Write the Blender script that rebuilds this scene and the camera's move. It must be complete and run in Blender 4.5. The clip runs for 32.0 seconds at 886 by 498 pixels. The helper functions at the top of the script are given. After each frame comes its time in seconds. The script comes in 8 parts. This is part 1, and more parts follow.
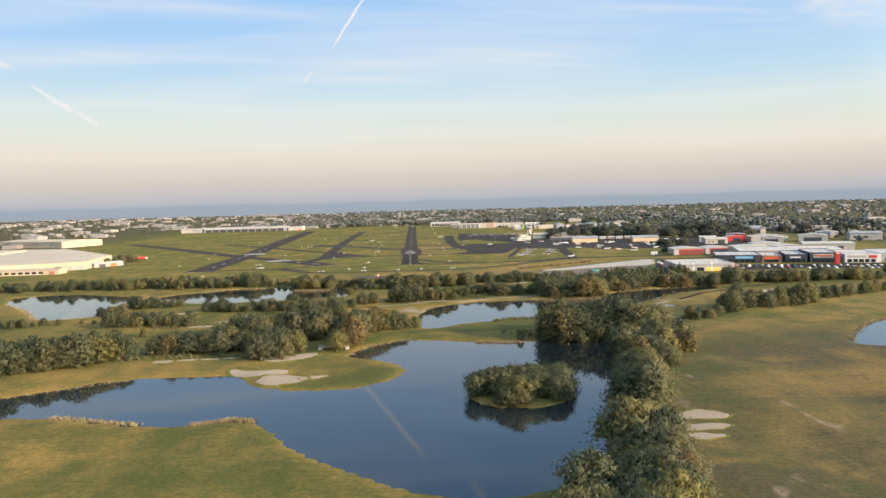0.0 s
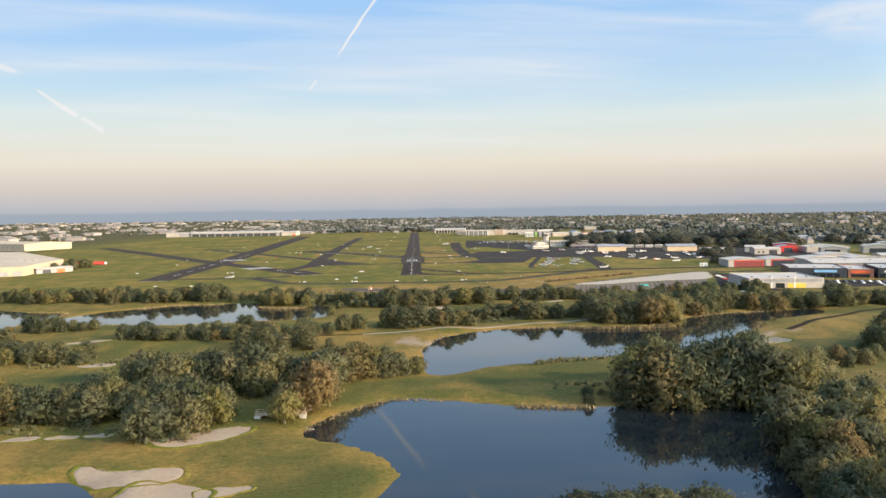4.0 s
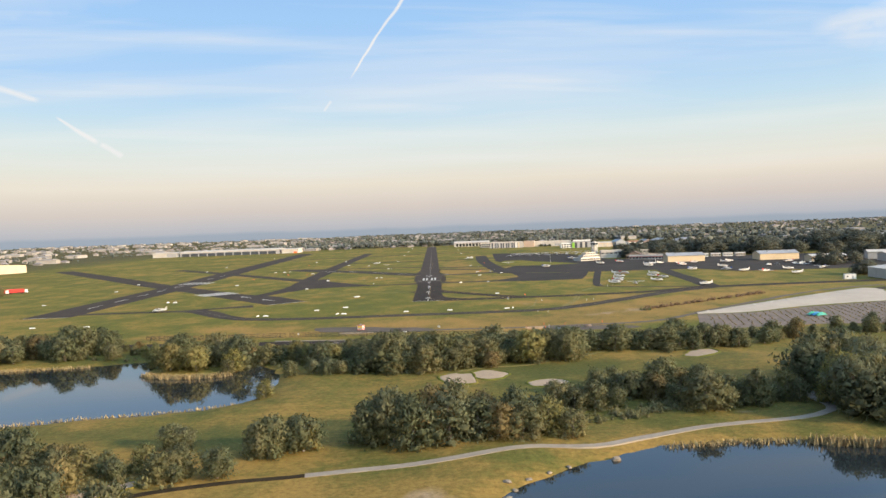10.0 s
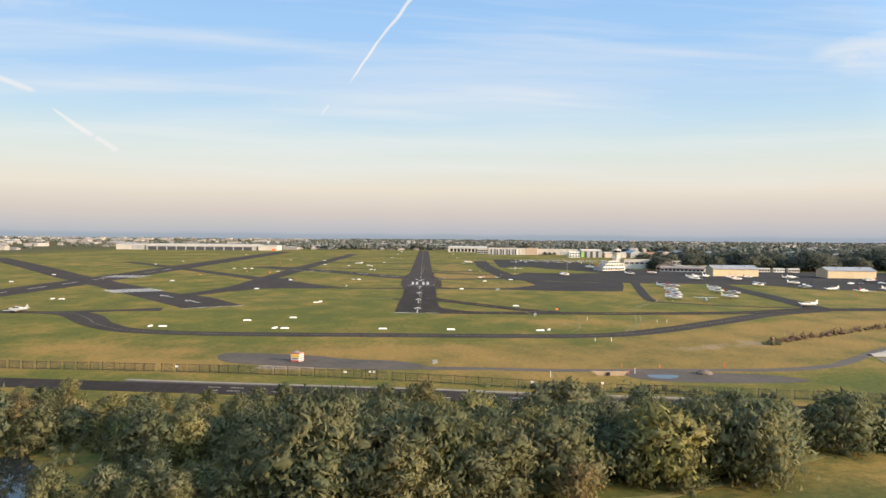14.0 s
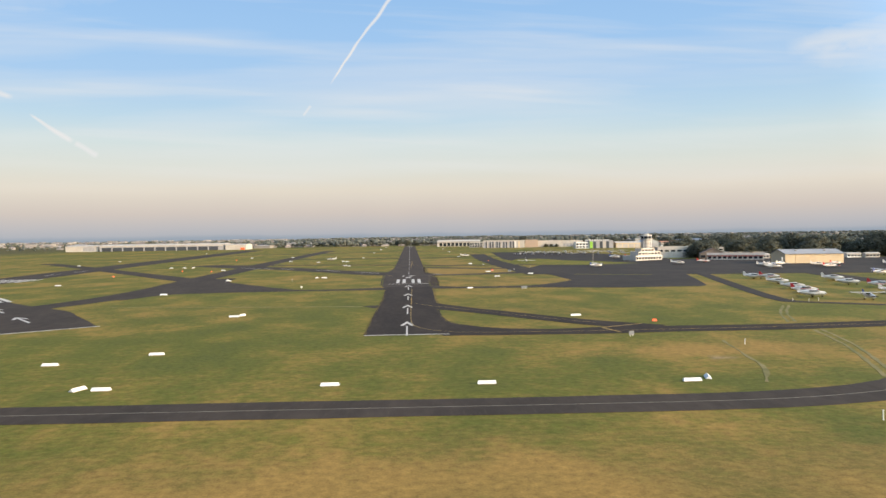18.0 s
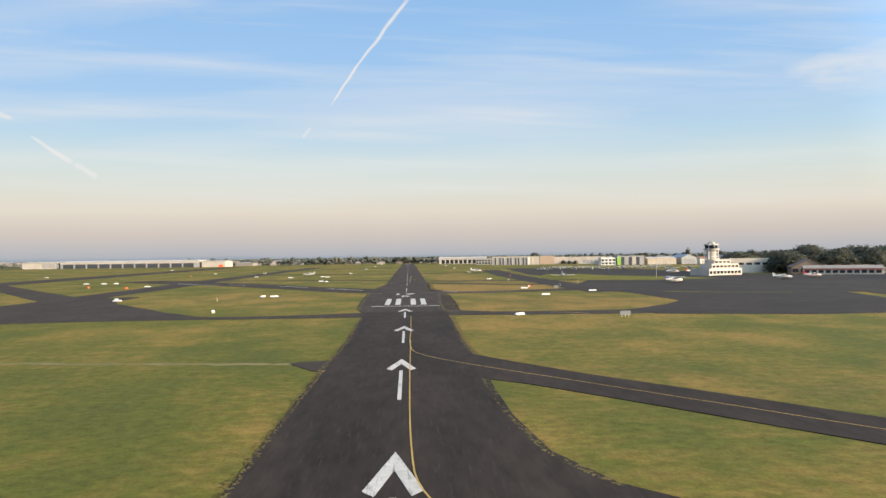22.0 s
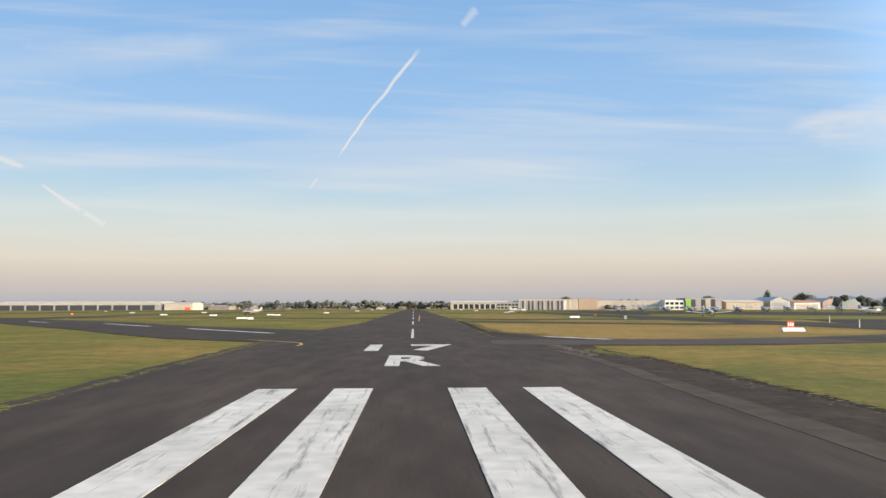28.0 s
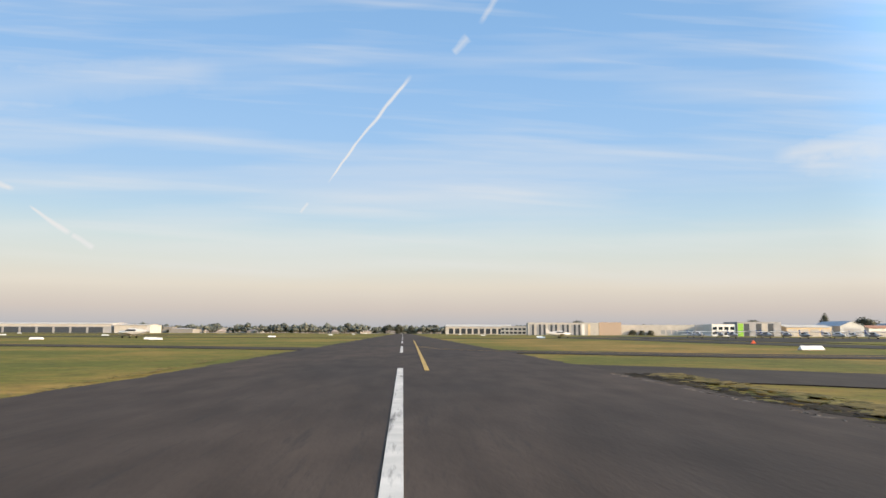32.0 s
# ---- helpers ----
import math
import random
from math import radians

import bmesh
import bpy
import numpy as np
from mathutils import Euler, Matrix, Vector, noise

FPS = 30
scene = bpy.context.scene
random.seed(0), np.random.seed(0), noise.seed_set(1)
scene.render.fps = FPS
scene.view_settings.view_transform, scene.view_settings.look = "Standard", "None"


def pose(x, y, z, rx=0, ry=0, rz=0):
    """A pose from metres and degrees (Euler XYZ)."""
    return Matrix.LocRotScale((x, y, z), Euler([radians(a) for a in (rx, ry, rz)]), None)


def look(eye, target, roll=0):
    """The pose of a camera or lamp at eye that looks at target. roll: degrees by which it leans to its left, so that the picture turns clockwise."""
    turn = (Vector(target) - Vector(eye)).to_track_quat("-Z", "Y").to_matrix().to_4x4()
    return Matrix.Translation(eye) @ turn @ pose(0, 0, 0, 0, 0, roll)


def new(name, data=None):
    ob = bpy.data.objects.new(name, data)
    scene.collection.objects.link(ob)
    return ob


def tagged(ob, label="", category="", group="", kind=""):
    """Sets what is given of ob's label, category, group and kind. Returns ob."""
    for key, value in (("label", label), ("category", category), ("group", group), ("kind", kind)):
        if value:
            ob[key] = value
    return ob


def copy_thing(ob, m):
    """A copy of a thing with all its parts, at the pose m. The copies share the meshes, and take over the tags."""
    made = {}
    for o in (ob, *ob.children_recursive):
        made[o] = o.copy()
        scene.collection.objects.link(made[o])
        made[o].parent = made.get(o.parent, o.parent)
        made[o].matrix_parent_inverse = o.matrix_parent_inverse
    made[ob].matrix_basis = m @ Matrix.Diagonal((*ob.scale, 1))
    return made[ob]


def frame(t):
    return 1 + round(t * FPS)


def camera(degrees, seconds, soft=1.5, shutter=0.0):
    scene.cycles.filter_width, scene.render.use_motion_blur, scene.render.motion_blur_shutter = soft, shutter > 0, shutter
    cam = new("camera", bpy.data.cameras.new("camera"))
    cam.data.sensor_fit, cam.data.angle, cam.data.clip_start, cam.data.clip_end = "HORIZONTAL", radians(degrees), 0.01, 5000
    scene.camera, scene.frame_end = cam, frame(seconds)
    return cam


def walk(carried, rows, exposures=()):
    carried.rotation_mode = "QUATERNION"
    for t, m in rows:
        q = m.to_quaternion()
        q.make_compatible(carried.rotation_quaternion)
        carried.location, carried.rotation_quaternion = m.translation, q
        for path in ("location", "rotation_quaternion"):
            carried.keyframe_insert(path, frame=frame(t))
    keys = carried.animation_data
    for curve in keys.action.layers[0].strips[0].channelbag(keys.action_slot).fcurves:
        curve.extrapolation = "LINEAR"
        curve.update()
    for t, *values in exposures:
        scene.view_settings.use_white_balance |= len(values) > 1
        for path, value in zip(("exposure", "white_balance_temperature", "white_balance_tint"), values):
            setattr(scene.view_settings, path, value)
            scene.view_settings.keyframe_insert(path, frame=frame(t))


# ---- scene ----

# The approach and landing: seconds, place, then yaw, pitch and roll in degrees.
PATH = [
    (0, 10.65, -985.76, 67.88, -1.94, -3.66, -1.50),
    (0.5, 10.55, -968.03, 66.39, -2.01, -3.54, -0.92),
    (1, 10.44, -950.26, 64.95, -1.73, -3.28, -0.47),
    (1.5, 10.34, -932.43, 63.63, -1.08, -3.04, -0.10),
    (2, 10.24, -914.60, 62.38, -0.57, -2.92, -1.50),
    (2.5, 10.14, -896.89, 61.18, -0.47, -2.91, -2.32),
    (4.5, 9.77, -827.34, 56.12, -1.85, -2.98, -0.47),
    (5, 9.77, -809.51, 54.70, -1.62, -2.70, -0.33),
    (5.5, 9.68, -791.49, 53.35, -1.08, -2.18, -0.87),
    (6, 9.39, -773.44, 52.06, -0.39, -1.64, -1.51),
    (6.5, 9.03, -755.39, 50.93, 0.03, -1.47, -2.22),
    (7, 8.71, -737.32, 50.01, 0.01, -1.37, -2.14),
    (7.5, 8.49, -719.19, 49.22, -0.38, -1.34, -1.93),
    (8, 8.35, -701.06, 48.41, -0.92, -1.46, -2.11),
    (8.5, 8.27, -682.98, 47.50, -1.12, -1.46, -2.11),
    (9, 8.16, -664.93, 46.48, -0.99, -1.43, -2.14),
    (9.5, 7.91, -646.87, 45.33, -0.71, -1.49, -1.98),
    (10, 7.52, -628.80, 44.08, -0.49, -1.66, -2.11),
    (10.5, 7.05, -610.73, 42.63, -0.63, -1.70, -2.23),
    (11, 6.62, -592.69, 41.17, -0.90, -1.79, -2.01),
    (11.5, 6.29, -574.69, 39.72, -1.27, -2.03, -1.32),
    (12, 6.05, -556.76, 38.10, -1.53, -2.04, -1.03),
    (12.5, 5.82, -538.85, 36.38, -1.37, -1.81, -0.31),
    (13, 5.61, -520.91, 34.67, -1.18, -1.57, 0.23),
    (13.5, 5.41, -502.85, 33.11, -1.09, -1.19, 0.48),
    (15.5, 4.44, -429.77, 28.40, -0.58, -0.87, -0.86),
    (16, 4.06, -411.60, 27.24, -0.41, -0.49, -2.71),
    (16.5, 3.74, -393.50, 26.07, -0.80, 0.89, -2.92),
    (17, 3.42, -375.50, 24.71, -1.37, 1.46, -1.29),
    (17.5, 3.07, -357.56, 23.33, -1.81, -0.11, -0.85),
    (18, 2.61, -339.68, 22.00, -2.21, -1.12, -0.83),
    (18.5, 2.33, -321.93, 20.71, -2.30, -1.05, -0.93),
    (19, 2.21, -304.22, 19.61, -1.96, -0.63, -0.75),
    (19.5, 2.16, -286.61, 18.71, -1.78, -0.23, -1.01),
    (20, 2.03, -269.02, 17.79, -1.98, 0.13, -1.15),
    (20.5, 1.89, -251.41, 16.77, -2.49, 0.32, -0.78),
    (21, 1.87, -233.69, 15.56, -2.88, 0.43, -0.78),
    (21.5, 1.93, -215.86, 14.17, -2.73, 0.42, -0.36),
    (22, 1.92, -197.95, 12.97, -2.31, 0.52, -0.71),
    (22.5, 1.85, -180.06, 11.89, -1.85, 0.63, -1.42),
    (23, 1.66, -162.29, 10.89, -1.46, 0.64, -1.68),
    (23.5, 1.51, -144.73, 9.90, -1.33, 0.85, -1.77),
    (24, 1.45, -127.44, 8.84, -1.61, 1.12, -1.43),
    (24.5, 1.53, -110.43, 7.75, -2.15, 1.49, -1.28),
    (26.5, 0.68, -44.42, 4.87, -2.80, 2.58, 0.32),
    (27, 0.48, -27.89, 4.29, -2.38, 2.84, -1.65),
    (27.5, 0.38, -11.37, 3.65, -1.92, 3.54, -2.00),
    (28, 0.09, 5.06, 3.09, -1.95, 4.36, -0.16),
    (28.5, -0.14, 21.23, 2.87, -2.41, 4.89, 0.40),
    (29, -0.29, 37.17, 2.87, -3.02, 5.03, -0.07),
    (29.5, -0.37, 53.11, 2.90, -3.19, 5.19, -0.45),
    (30, -0.47, 69.11, 2.70, -3.20, 5.15, -0.81),
    (30.5, -0.54, 85.08, 2.45, -3.06, 5.22, -0.41),
    (31, -0.58, 100.99, 2.21, -2.79, 5.73, 0.93),
    (31.5, -0.59, 116.81, 1.87, -2.70, 6.14, 0.95),
    (32, -0.49, 132.61, 1.75, -2.74, 6.28, 0.23),
]
cam = camera(60.43, 32.0, soft=1.5)
walk(cam, [(t, pose(x, y, z, 90 + pitch, -roll, yaw)) for t, x, y, z, yaw, pitch, roll in PATH],
     exposures=[(0.0, 1.48), (13.5, 1.48), (15.5, 1.42), (16.5, 1.20), (17.0, 1.16), (18.0, 1.38), (24.0, 1.37), (28.0, 1.34), (32.0, 1.37)])


# World, sun and sky.
SUN_AZ, SUN_EL = radians(118), radians(17)      # clockwise from +y; the sun stands low over the right shoulder


# condensation trails: the two ends as ways from the eye, widths at both ends, strength
TRAILS = [((-0.1058, 0.9752, 0.1929), (0.0026, 0.9443, 0.3292), 0.0015, 0.0030, 0.95),
          ((-0.1400, 0.9776, 0.1541), (-0.1292, 0.9770, 0.1673), 0.0018, 0.0022, 0.45),
          ((0.0552, 0.9337, 0.3543), (0.0763, 0.9255, 0.3717), 0.0050, 0.0075, 0.45),
          ((0.0886, 0.9185, 0.3861), (0.1280, 0.8900, 0.4600), 0.0040, 0.0060, 0.40),
          ((-0.4349, 0.8872, 0.1451), (-0.3961, 0.9100, 0.1140), 0.0016, 0.0040, 0.90),
          ((-0.3961, 0.9100, 0.1140), (-0.3730, 0.9207, 0.0980), 0.0040, 0.0046, 0.80),
          ((0.4330, 0.8700, 0.2080), (0.6230, 0.7600, 0.2300), 0.0100, 0.0280, 0.42),
          ((-0.4970, 0.8500, 0.1780), (-0.4470, 0.8769, 0.1615), 0.0050, 0.0036, 0.60),
          ((-0.6200, 0.8000, 0.2350), (-0.2200, 0.9100, 0.3150), 0.0260, 0.0200, 0.22),
          ((0.4400, 0.8500, 0.1900), (0.6400, 0.7300, 0.2000), 0.0100, 0.0300, 0.30)]


def sky_world():
    world = bpy.data.worlds.new("world")
    scene.world = world
    world.use_nodes = True
    nodes, links = world.node_tree.nodes, world.node_tree.links
    nodes.clear()

    def nd(kind, **values):
        n = nodes.new(kind)
        for k, v in values.items():
            if k in n.inputs:
                n.inputs[k].default_value = v
        return n

    def op(kind, a, b=0.0, clamp=False):
        n = nodes.new("ShaderNodeMath")
        n.operation, n.use_clamp = kind, clamp
        for i, v in enumerate((a, b)):
            if isinstance(v, (int, float)):
                n.inputs[i].default_value = v
            else:
                links.new(v, n.inputs[i])
        return n.outputs[0]

    coord = nodes.new("ShaderNodeTexCoord").outputs["Generated"]
    norm = nodes.new("ShaderNodeVectorMath")
    norm.operation = "NORMALIZE"
    links.new(coord, norm.inputs[0])
    way = norm.outputs[0]
    sep = nodes.new("ShaderNodeSeparateXYZ")
    links.new(way, sep.inputs[0])
    height = sep.outputs["Z"]

    def dot(v):
        n = nodes.new("ShaderNodeVectorMath")
        n.operation = "DOT_PRODUCT"
        n.inputs[1].default_value = v
        links.new(way, n.inputs[0])
        return n.outputs["Value"]

    # dusk gradient over the height above the horizon
    ramp = nodes.new("ShaderNodeValToRGB")
    stops = [(0.0, (0.330, 0.390, 0.470)), (0.0402, (0.370, 0.430, 0.510)), (0.0412, (0.480, 0.505, 0.560)), (0.050, (0.560, 0.550, 0.575)), (0.068, (0.710, 0.625, 0.570)), (0.095, (0.860, 0.775, 0.655)), (0.120, (0.809, 0.820, 0.747)),
             (0.15, (0.726, 0.830, 0.834)), (0.176, (0.580, 0.770, 0.906)), (0.22, (0.444, 0.675, 0.958)), (0.278, (0.385, 0.632, 0.965)), (0.36, (0.310, 0.560, 0.925)),
             (0.45, (0.265, 0.500, 0.850)), (1.0, (0.150, 0.310, 0.680))]
    ramp.color_ramp.elements.remove(ramp.color_ramp.elements[1])
    for i, (p, c) in enumerate(stops):
        e = ramp.color_ramp.elements[0] if i == 0 else ramp.color_ramp.elements.new(p)
        e.position, e.color = p, (*c, 1)
    # a far blue range lies along the horizon, its outline gently uneven
    range_map = nodes.new("ShaderNodeMapping")
    range_map.inputs["Scale"].default_value = (9.0, 9.0, 0.0)
    links.new(way, range_map.inputs[0])
    rough_line = nodes.new("ShaderNodeTexNoise")
    rough_line.inputs["Scale"].default_value, rough_line.inputs["Detail"].default_value = 1.0, 4.0
    links.new(range_map.outputs[0], rough_line.inputs["Vector"])
    low = op("MULTIPLY", op("SUBTRACT", rough_line.outputs["Fac"], 0.52), 0.009)
    links.new(op("ADD", op("MULTIPLY", op("SUBTRACT", height, low), 0.92), 0.04, True), ramp.inputs[0])

    nishita = nodes.new("ShaderNodeTexSky")
    nishita.sky_type, nishita.sun_disc = "NISHITA", False
    nishita.sun_elevation, nishita.sun_rotation = SUN_EL, SUN_AZ
    sky = nodes.new("ShaderNodeMix")
    sky.data_type, sky.inputs["Factor"].default_value = "RGBA", 0.94
    tone = nodes.new("ShaderNodeMix")
    tone.data_type, tone.blend_type = "RGBA", "MULTIPLY"
    tone.inputs["Factor"].default_value = 1.0
    links.new(nishita.outputs[0], tone.inputs["A"])
    tone.inputs["B"].default_value = (0.12, 0.12, 0.12, 1)
    links.new(tone.outputs["Result"], sky.inputs["A"])
    links.new(ramp.outputs[0], sky.inputs["B"])

    # the sky brightens round the low sun
    glow = nodes.new("ShaderNodeMapRange")
    glow.interpolation_type = "SMOOTHSTEP"
    for key, v in (("From Min", 0.06), ("From Max", 1.0), ("To Min", 1.0), ("To Max", 8.5)):
        glow.inputs[key].default_value = v
    links.new(dot((math.sin(SUN_AZ) * math.cos(SUN_EL), math.cos(SUN_AZ) * math.cos(SUN_EL), math.sin(SUN_EL))), glow.inputs["Value"])
    lit = nodes.new("ShaderNodeVectorMath")
    lit.operation = "SCALE"
    warm = nodes.new("ShaderNodeMix")
    warm.data_type, warm.blend_type = "RGBA", "MULTIPLY"
    warm.inputs["B"].default_value = (1.0, 0.74, 0.48, 1)
    links.new(op("MULTIPLY", op("SUBTRACT", glow.outputs[0], 1.0), 0.16, True), warm.inputs["Factor"])
    links.new(sky.outputs["Result"], warm.inputs["A"])
    links.new(warm.outputs["Result"], lit.inputs[0])
    links.new(glow.outputs[0], lit.inputs["Scale"])

    # thin cirrus drawn out in long, nearly level streaks
    flat = nodes.new("ShaderNodeCombineXYZ")
    deep = op("MAXIMUM", op("ABSOLUTE", sep.outputs["Y"]), 0.12)
    links.new(op("DIVIDE", sep.outputs["X"], deep), flat.inputs[0])
    links.new(op("DIVIDE", height, deep), flat.inputs[1])
    links.new(op("SIGN", sep.outputs["Y"]), flat.inputs[2])

    def streaks(scale, stretch, low, high, lean):
        m = nodes.new("ShaderNodeMapping")
        m.vector_type = "TEXTURE"
        m.inputs["Scale"].default_value = [1 / v for v in stretch]
        m.inputs["Rotation"].default_value = (0, 0, lean)
        links.new(flat.outputs[0], m.inputs[0])
        n = nodes.new("ShaderNodeTexNoise")
        n.inputs["Scale"].default_value, n.inputs["Detail"].default_value, n.inputs["Roughness"].default_value = scale, 4.0, 0.48
        links.new(m.outputs[0], n.inputs["Vector"])
        r = nodes.new("ShaderNodeMapRange")
        r.inputs["From Min"].default_value, r.inputs["From Max"].default_value = low, high
        links.new(n.outputs["Fac"], r.inputs["Value"])
        return r.outputs[0]

    veil = op("MULTIPLY", streaks(1.4, (1.1, 13.0, 1.0), 0.46, 0.82, 0.02), 0.58)
    veil = op("ADD", veil, op("MULTIPLY", streaks(2.2, (1.3, 22.0, 1.0), 0.52, 0.84, -0.05), 0.36))
    rise = nodes.new("ShaderNodeMapRange")
    rise.inputs["From Min"].default_value, rise.inputs["From Max"].default_value = 0.03, 0.12
    links.new(height, rise.inputs["Value"])
    veil = op("MULTIPLY", veil, rise.outputs[0])

    # condensation trails: bands along great circles, frayed at the edge
    fray = nodes.new("ShaderNodeTexNoise")
    fray.inputs["Scale"].default_value, fray.inputs["Detail"].default_value = 60.0, 4.0
    links.new(way, fray.inputs["Vector"])
    wobble = nodes.new("ShaderNodeTexNoise")
    wobble.inputs["Scale"].default_value = 14.0
    links.new(way, wobble.inputs["Vector"])
    bend = op("MULTIPLY", op("SUBTRACT", wobble.outputs["Fac"], 0.5), 0.010)

    def trail(a, b, wide_a, wide_b, strength):
        a, b = Vector(a).normalized(), Vector(b).normalized()
        n = a.cross(b).normalized()
        mid = (a + b).normalized()
        along = n.cross(mid).normalized()
        half = math.sin((a - b).length / 2)
        off = op("ABSOLUTE", op("ADD", dot(n), bend))
        s = dot(along)
        if (b - a).dot(along) < 0:
            s = op("MULTIPLY", s, -1.0)
        pos = op("ADD", op("MULTIPLY", s, 0.5 / half), 0.5)
        wide = op("ADD", op("MULTIPLY", pos, wide_b - wide_a), wide_a)
        wide = op("MULTIPLY", wide, op("ADD", fray.outputs["Fac"], 0.5))
        core = op("SUBTRACT", 1.0, op("DIVIDE", off, wide), True)
        ends = op("MULTIPLY", op("MULTIPLY", pos, 9.0, True), op("MULTIPLY", op("SUBTRACT", 1.0, pos), 9.0, True))
        front = op("GREATER_THAN", dot(mid), 0.5)
        ramped = op("POWER", core, 0.7)
        return op("MULTIPLY", op("MULTIPLY", op("MULTIPLY", ramped, ends), front), strength)

    cloud = veil
    for a, b, wa, wb, k in TRAILS:
        cloud = op("ADD", cloud, trail(a, b, wa, wb, k), True)
    white = nodes.new("ShaderNodeMix")
    white.data_type = "RGBA"
    links.new(cloud, white.inputs["Factor"])
    links.new(lit.outputs[0], white.inputs["A"])
    white.inputs["B"].default_value = (0.90, 0.89, 0.88, 1)
    bg = nodes.new("ShaderNodeBackground")
    bg.inputs["Strength"].default_value = 0.354
    links.new(white.outputs["Result"], bg.inputs["Color"])
    out = nodes.new("ShaderNodeOutputWorld")
    links.new(bg.outputs[0], out.inputs[0])


sky_world()
sun = new("sun", bpy.data.lights.new("sun", "SUN"))
sun.data.energy, sun.data.angle, sun.data.color = 3.1, radians(3.0), (1.0, 0.76, 0.51)
sun.matrix_world = look((0, 0, 0), (-math.sin(SUN_AZ) * math.cos(SUN_EL), -math.cos(SUN_AZ) * math.cos(SUN_EL), -math.sin(SUN_EL)))


# Materials.
def material(name, base, rough=0.8, metal=0.0, spread=0.15, scale=1.0, bump=0.0, bump_scale=None, spec=0.3, second=None, second_scale=0.2,
             per_object=0.0, per_island=0.0, hue_object=None, stretch=None, wear=None):
    """A surface with grain and blotches at two sizes (scale and second_scale, in turns a metre)."""
    m = bpy.data.materials.new(name)
    m.use_nodes = True
    nodes, links = m.node_tree.nodes, m.node_tree.links
    bsdf = nodes["Principled BSDF"]
    bsdf.inputs["Roughness"].default_value, bsdf.inputs["Metallic"].default_value = rough, metal
    bsdf.inputs["Specular IOR Level"].default_value = spec
    coord = nodes.new("ShaderNodeTexCoord").outputs["Object"]
    plain = coord
    if stretch:
        mp = nodes.new("ShaderNodeMapping")
        mp.inputs["Scale"].default_value = stretch
        links.new(plain, mp.inputs[0])
        coord = mp.outputs[0]

    def noise_at(s, detail=4.0):
        n = nodes.new("ShaderNodeTexNoise")
        n.inputs["Scale"].default_value, n.inputs["Detail"].default_value = s, detail
        links.new(coord, n.inputs["Vector"])
        return n.outputs["Fac"]

    def ranged(value, low, high, lo=0.0, hi=1.0):
        r = nodes.new("ShaderNodeMapRange")
        for k, v in (("From Min", low), ("From Max", high), ("To Min", lo), ("To Max", hi)):
            r.inputs[k].default_value = v
        links.new(value, r.inputs["Value"])
        return r.outputs[0]

    def mixed(fac, a, b, blend="MIX"):
        x = nodes.new("ShaderNodeMix")
        x.data_type, x.blend_type = "RGBA", blend
        for key, v in (("Factor", fac), ("A", a), ("B", b)):
            if isinstance(v, (int, float)):
                x.inputs[key].default_value = v
            elif isinstance(v, tuple):
                x.inputs[key].default_value = (*v[:3], 1)
            else:
                links.new(v, x.inputs[key])
        return x.outputs["Result"]

    colour = mixed(ranged(noise_at(second_scale), 0.35, 0.65), base, second or tuple(c * (1 - spread) for c in base))
    grain = ranged(noise_at(scale, 6.0), 0.25, 0.75, 1 - spread, 1 + spread)
    g = nodes.new("ShaderNodeCombineColor")
    for i in range(3):
        links.new(grain, g.inputs[i])
    colour = mixed(1.0, colour, g.outputs[0], "MULTIPLY")
    for kind, amount in (("ShaderNodeObjectInfo", per_object), ("ShaderNodeNewGeometry", per_island)):
        if amount:
            n = nodes.new(kind)
            r = n.outputs["Random"] if per_object and kind == "ShaderNodeObjectInfo" else n.outputs["Random Per Island"]
            k = ranged(r, 0, 1, 1 - amount, 1 + amount)
            c = nodes.new("ShaderNodeCombineColor")
            for i in range(3):
                links.new(k, c.inputs[i])
            colour = mixed(1.0, colour, c.outputs[0], "MULTIPLY")
    if hue_object:
        info = nodes.new("ShaderNodeObjectInfo")
        ramp = nodes.new("ShaderNodeValToRGB")
        ramp.color_ramp.elements.remove(ramp.color_ramp.elements[1])
        for i, (p, c) in enumerate(hue_object):
            e = ramp.color_ramp.elements[0] if i == 0 else ramp.color_ramp.elements.new(p)
            e.position, e.color = p, (*c, 1)
        links.new(info.outputs["Random"], ramp.inputs[0])
        colour = mixed(1.0, colour, ramp.outputs[0], "MULTIPLY")
    if wear:                       # paint scrubbed off in streaks along the traffic
        mp = nodes.new("ShaderNodeMapping")
        mp.inputs["Scale"].default_value = (3.0, 0.22, 1)
        links.new(plain, mp.inputs[0])
        n = nodes.new("ShaderNodeTexNoise")
        n.inputs["Scale"].default_value, n.inputs["Detail"].default_value, n.inputs["Roughness"].default_value = 1.3, 7.0, 0.7
        links.new(mp.outputs[0], n.inputs["Vector"])
        colour = mixed(ranged(n.outputs["Fac"], 0.54, 0.72), colour, wear)
    links.new(colour, bsdf.inputs["Base Color"])
    if bump:
        b = nodes.new("ShaderNodeBump")
        b.inputs["Strength"].default_value, b.inputs["Distance"].default_value = 0.6, bump
        links.new(noise_at(bump_scale or scale, 5.0), b.inputs["Height"])
        links.new(b.outputs[0], bsdf.inputs["Normal"])
    return m


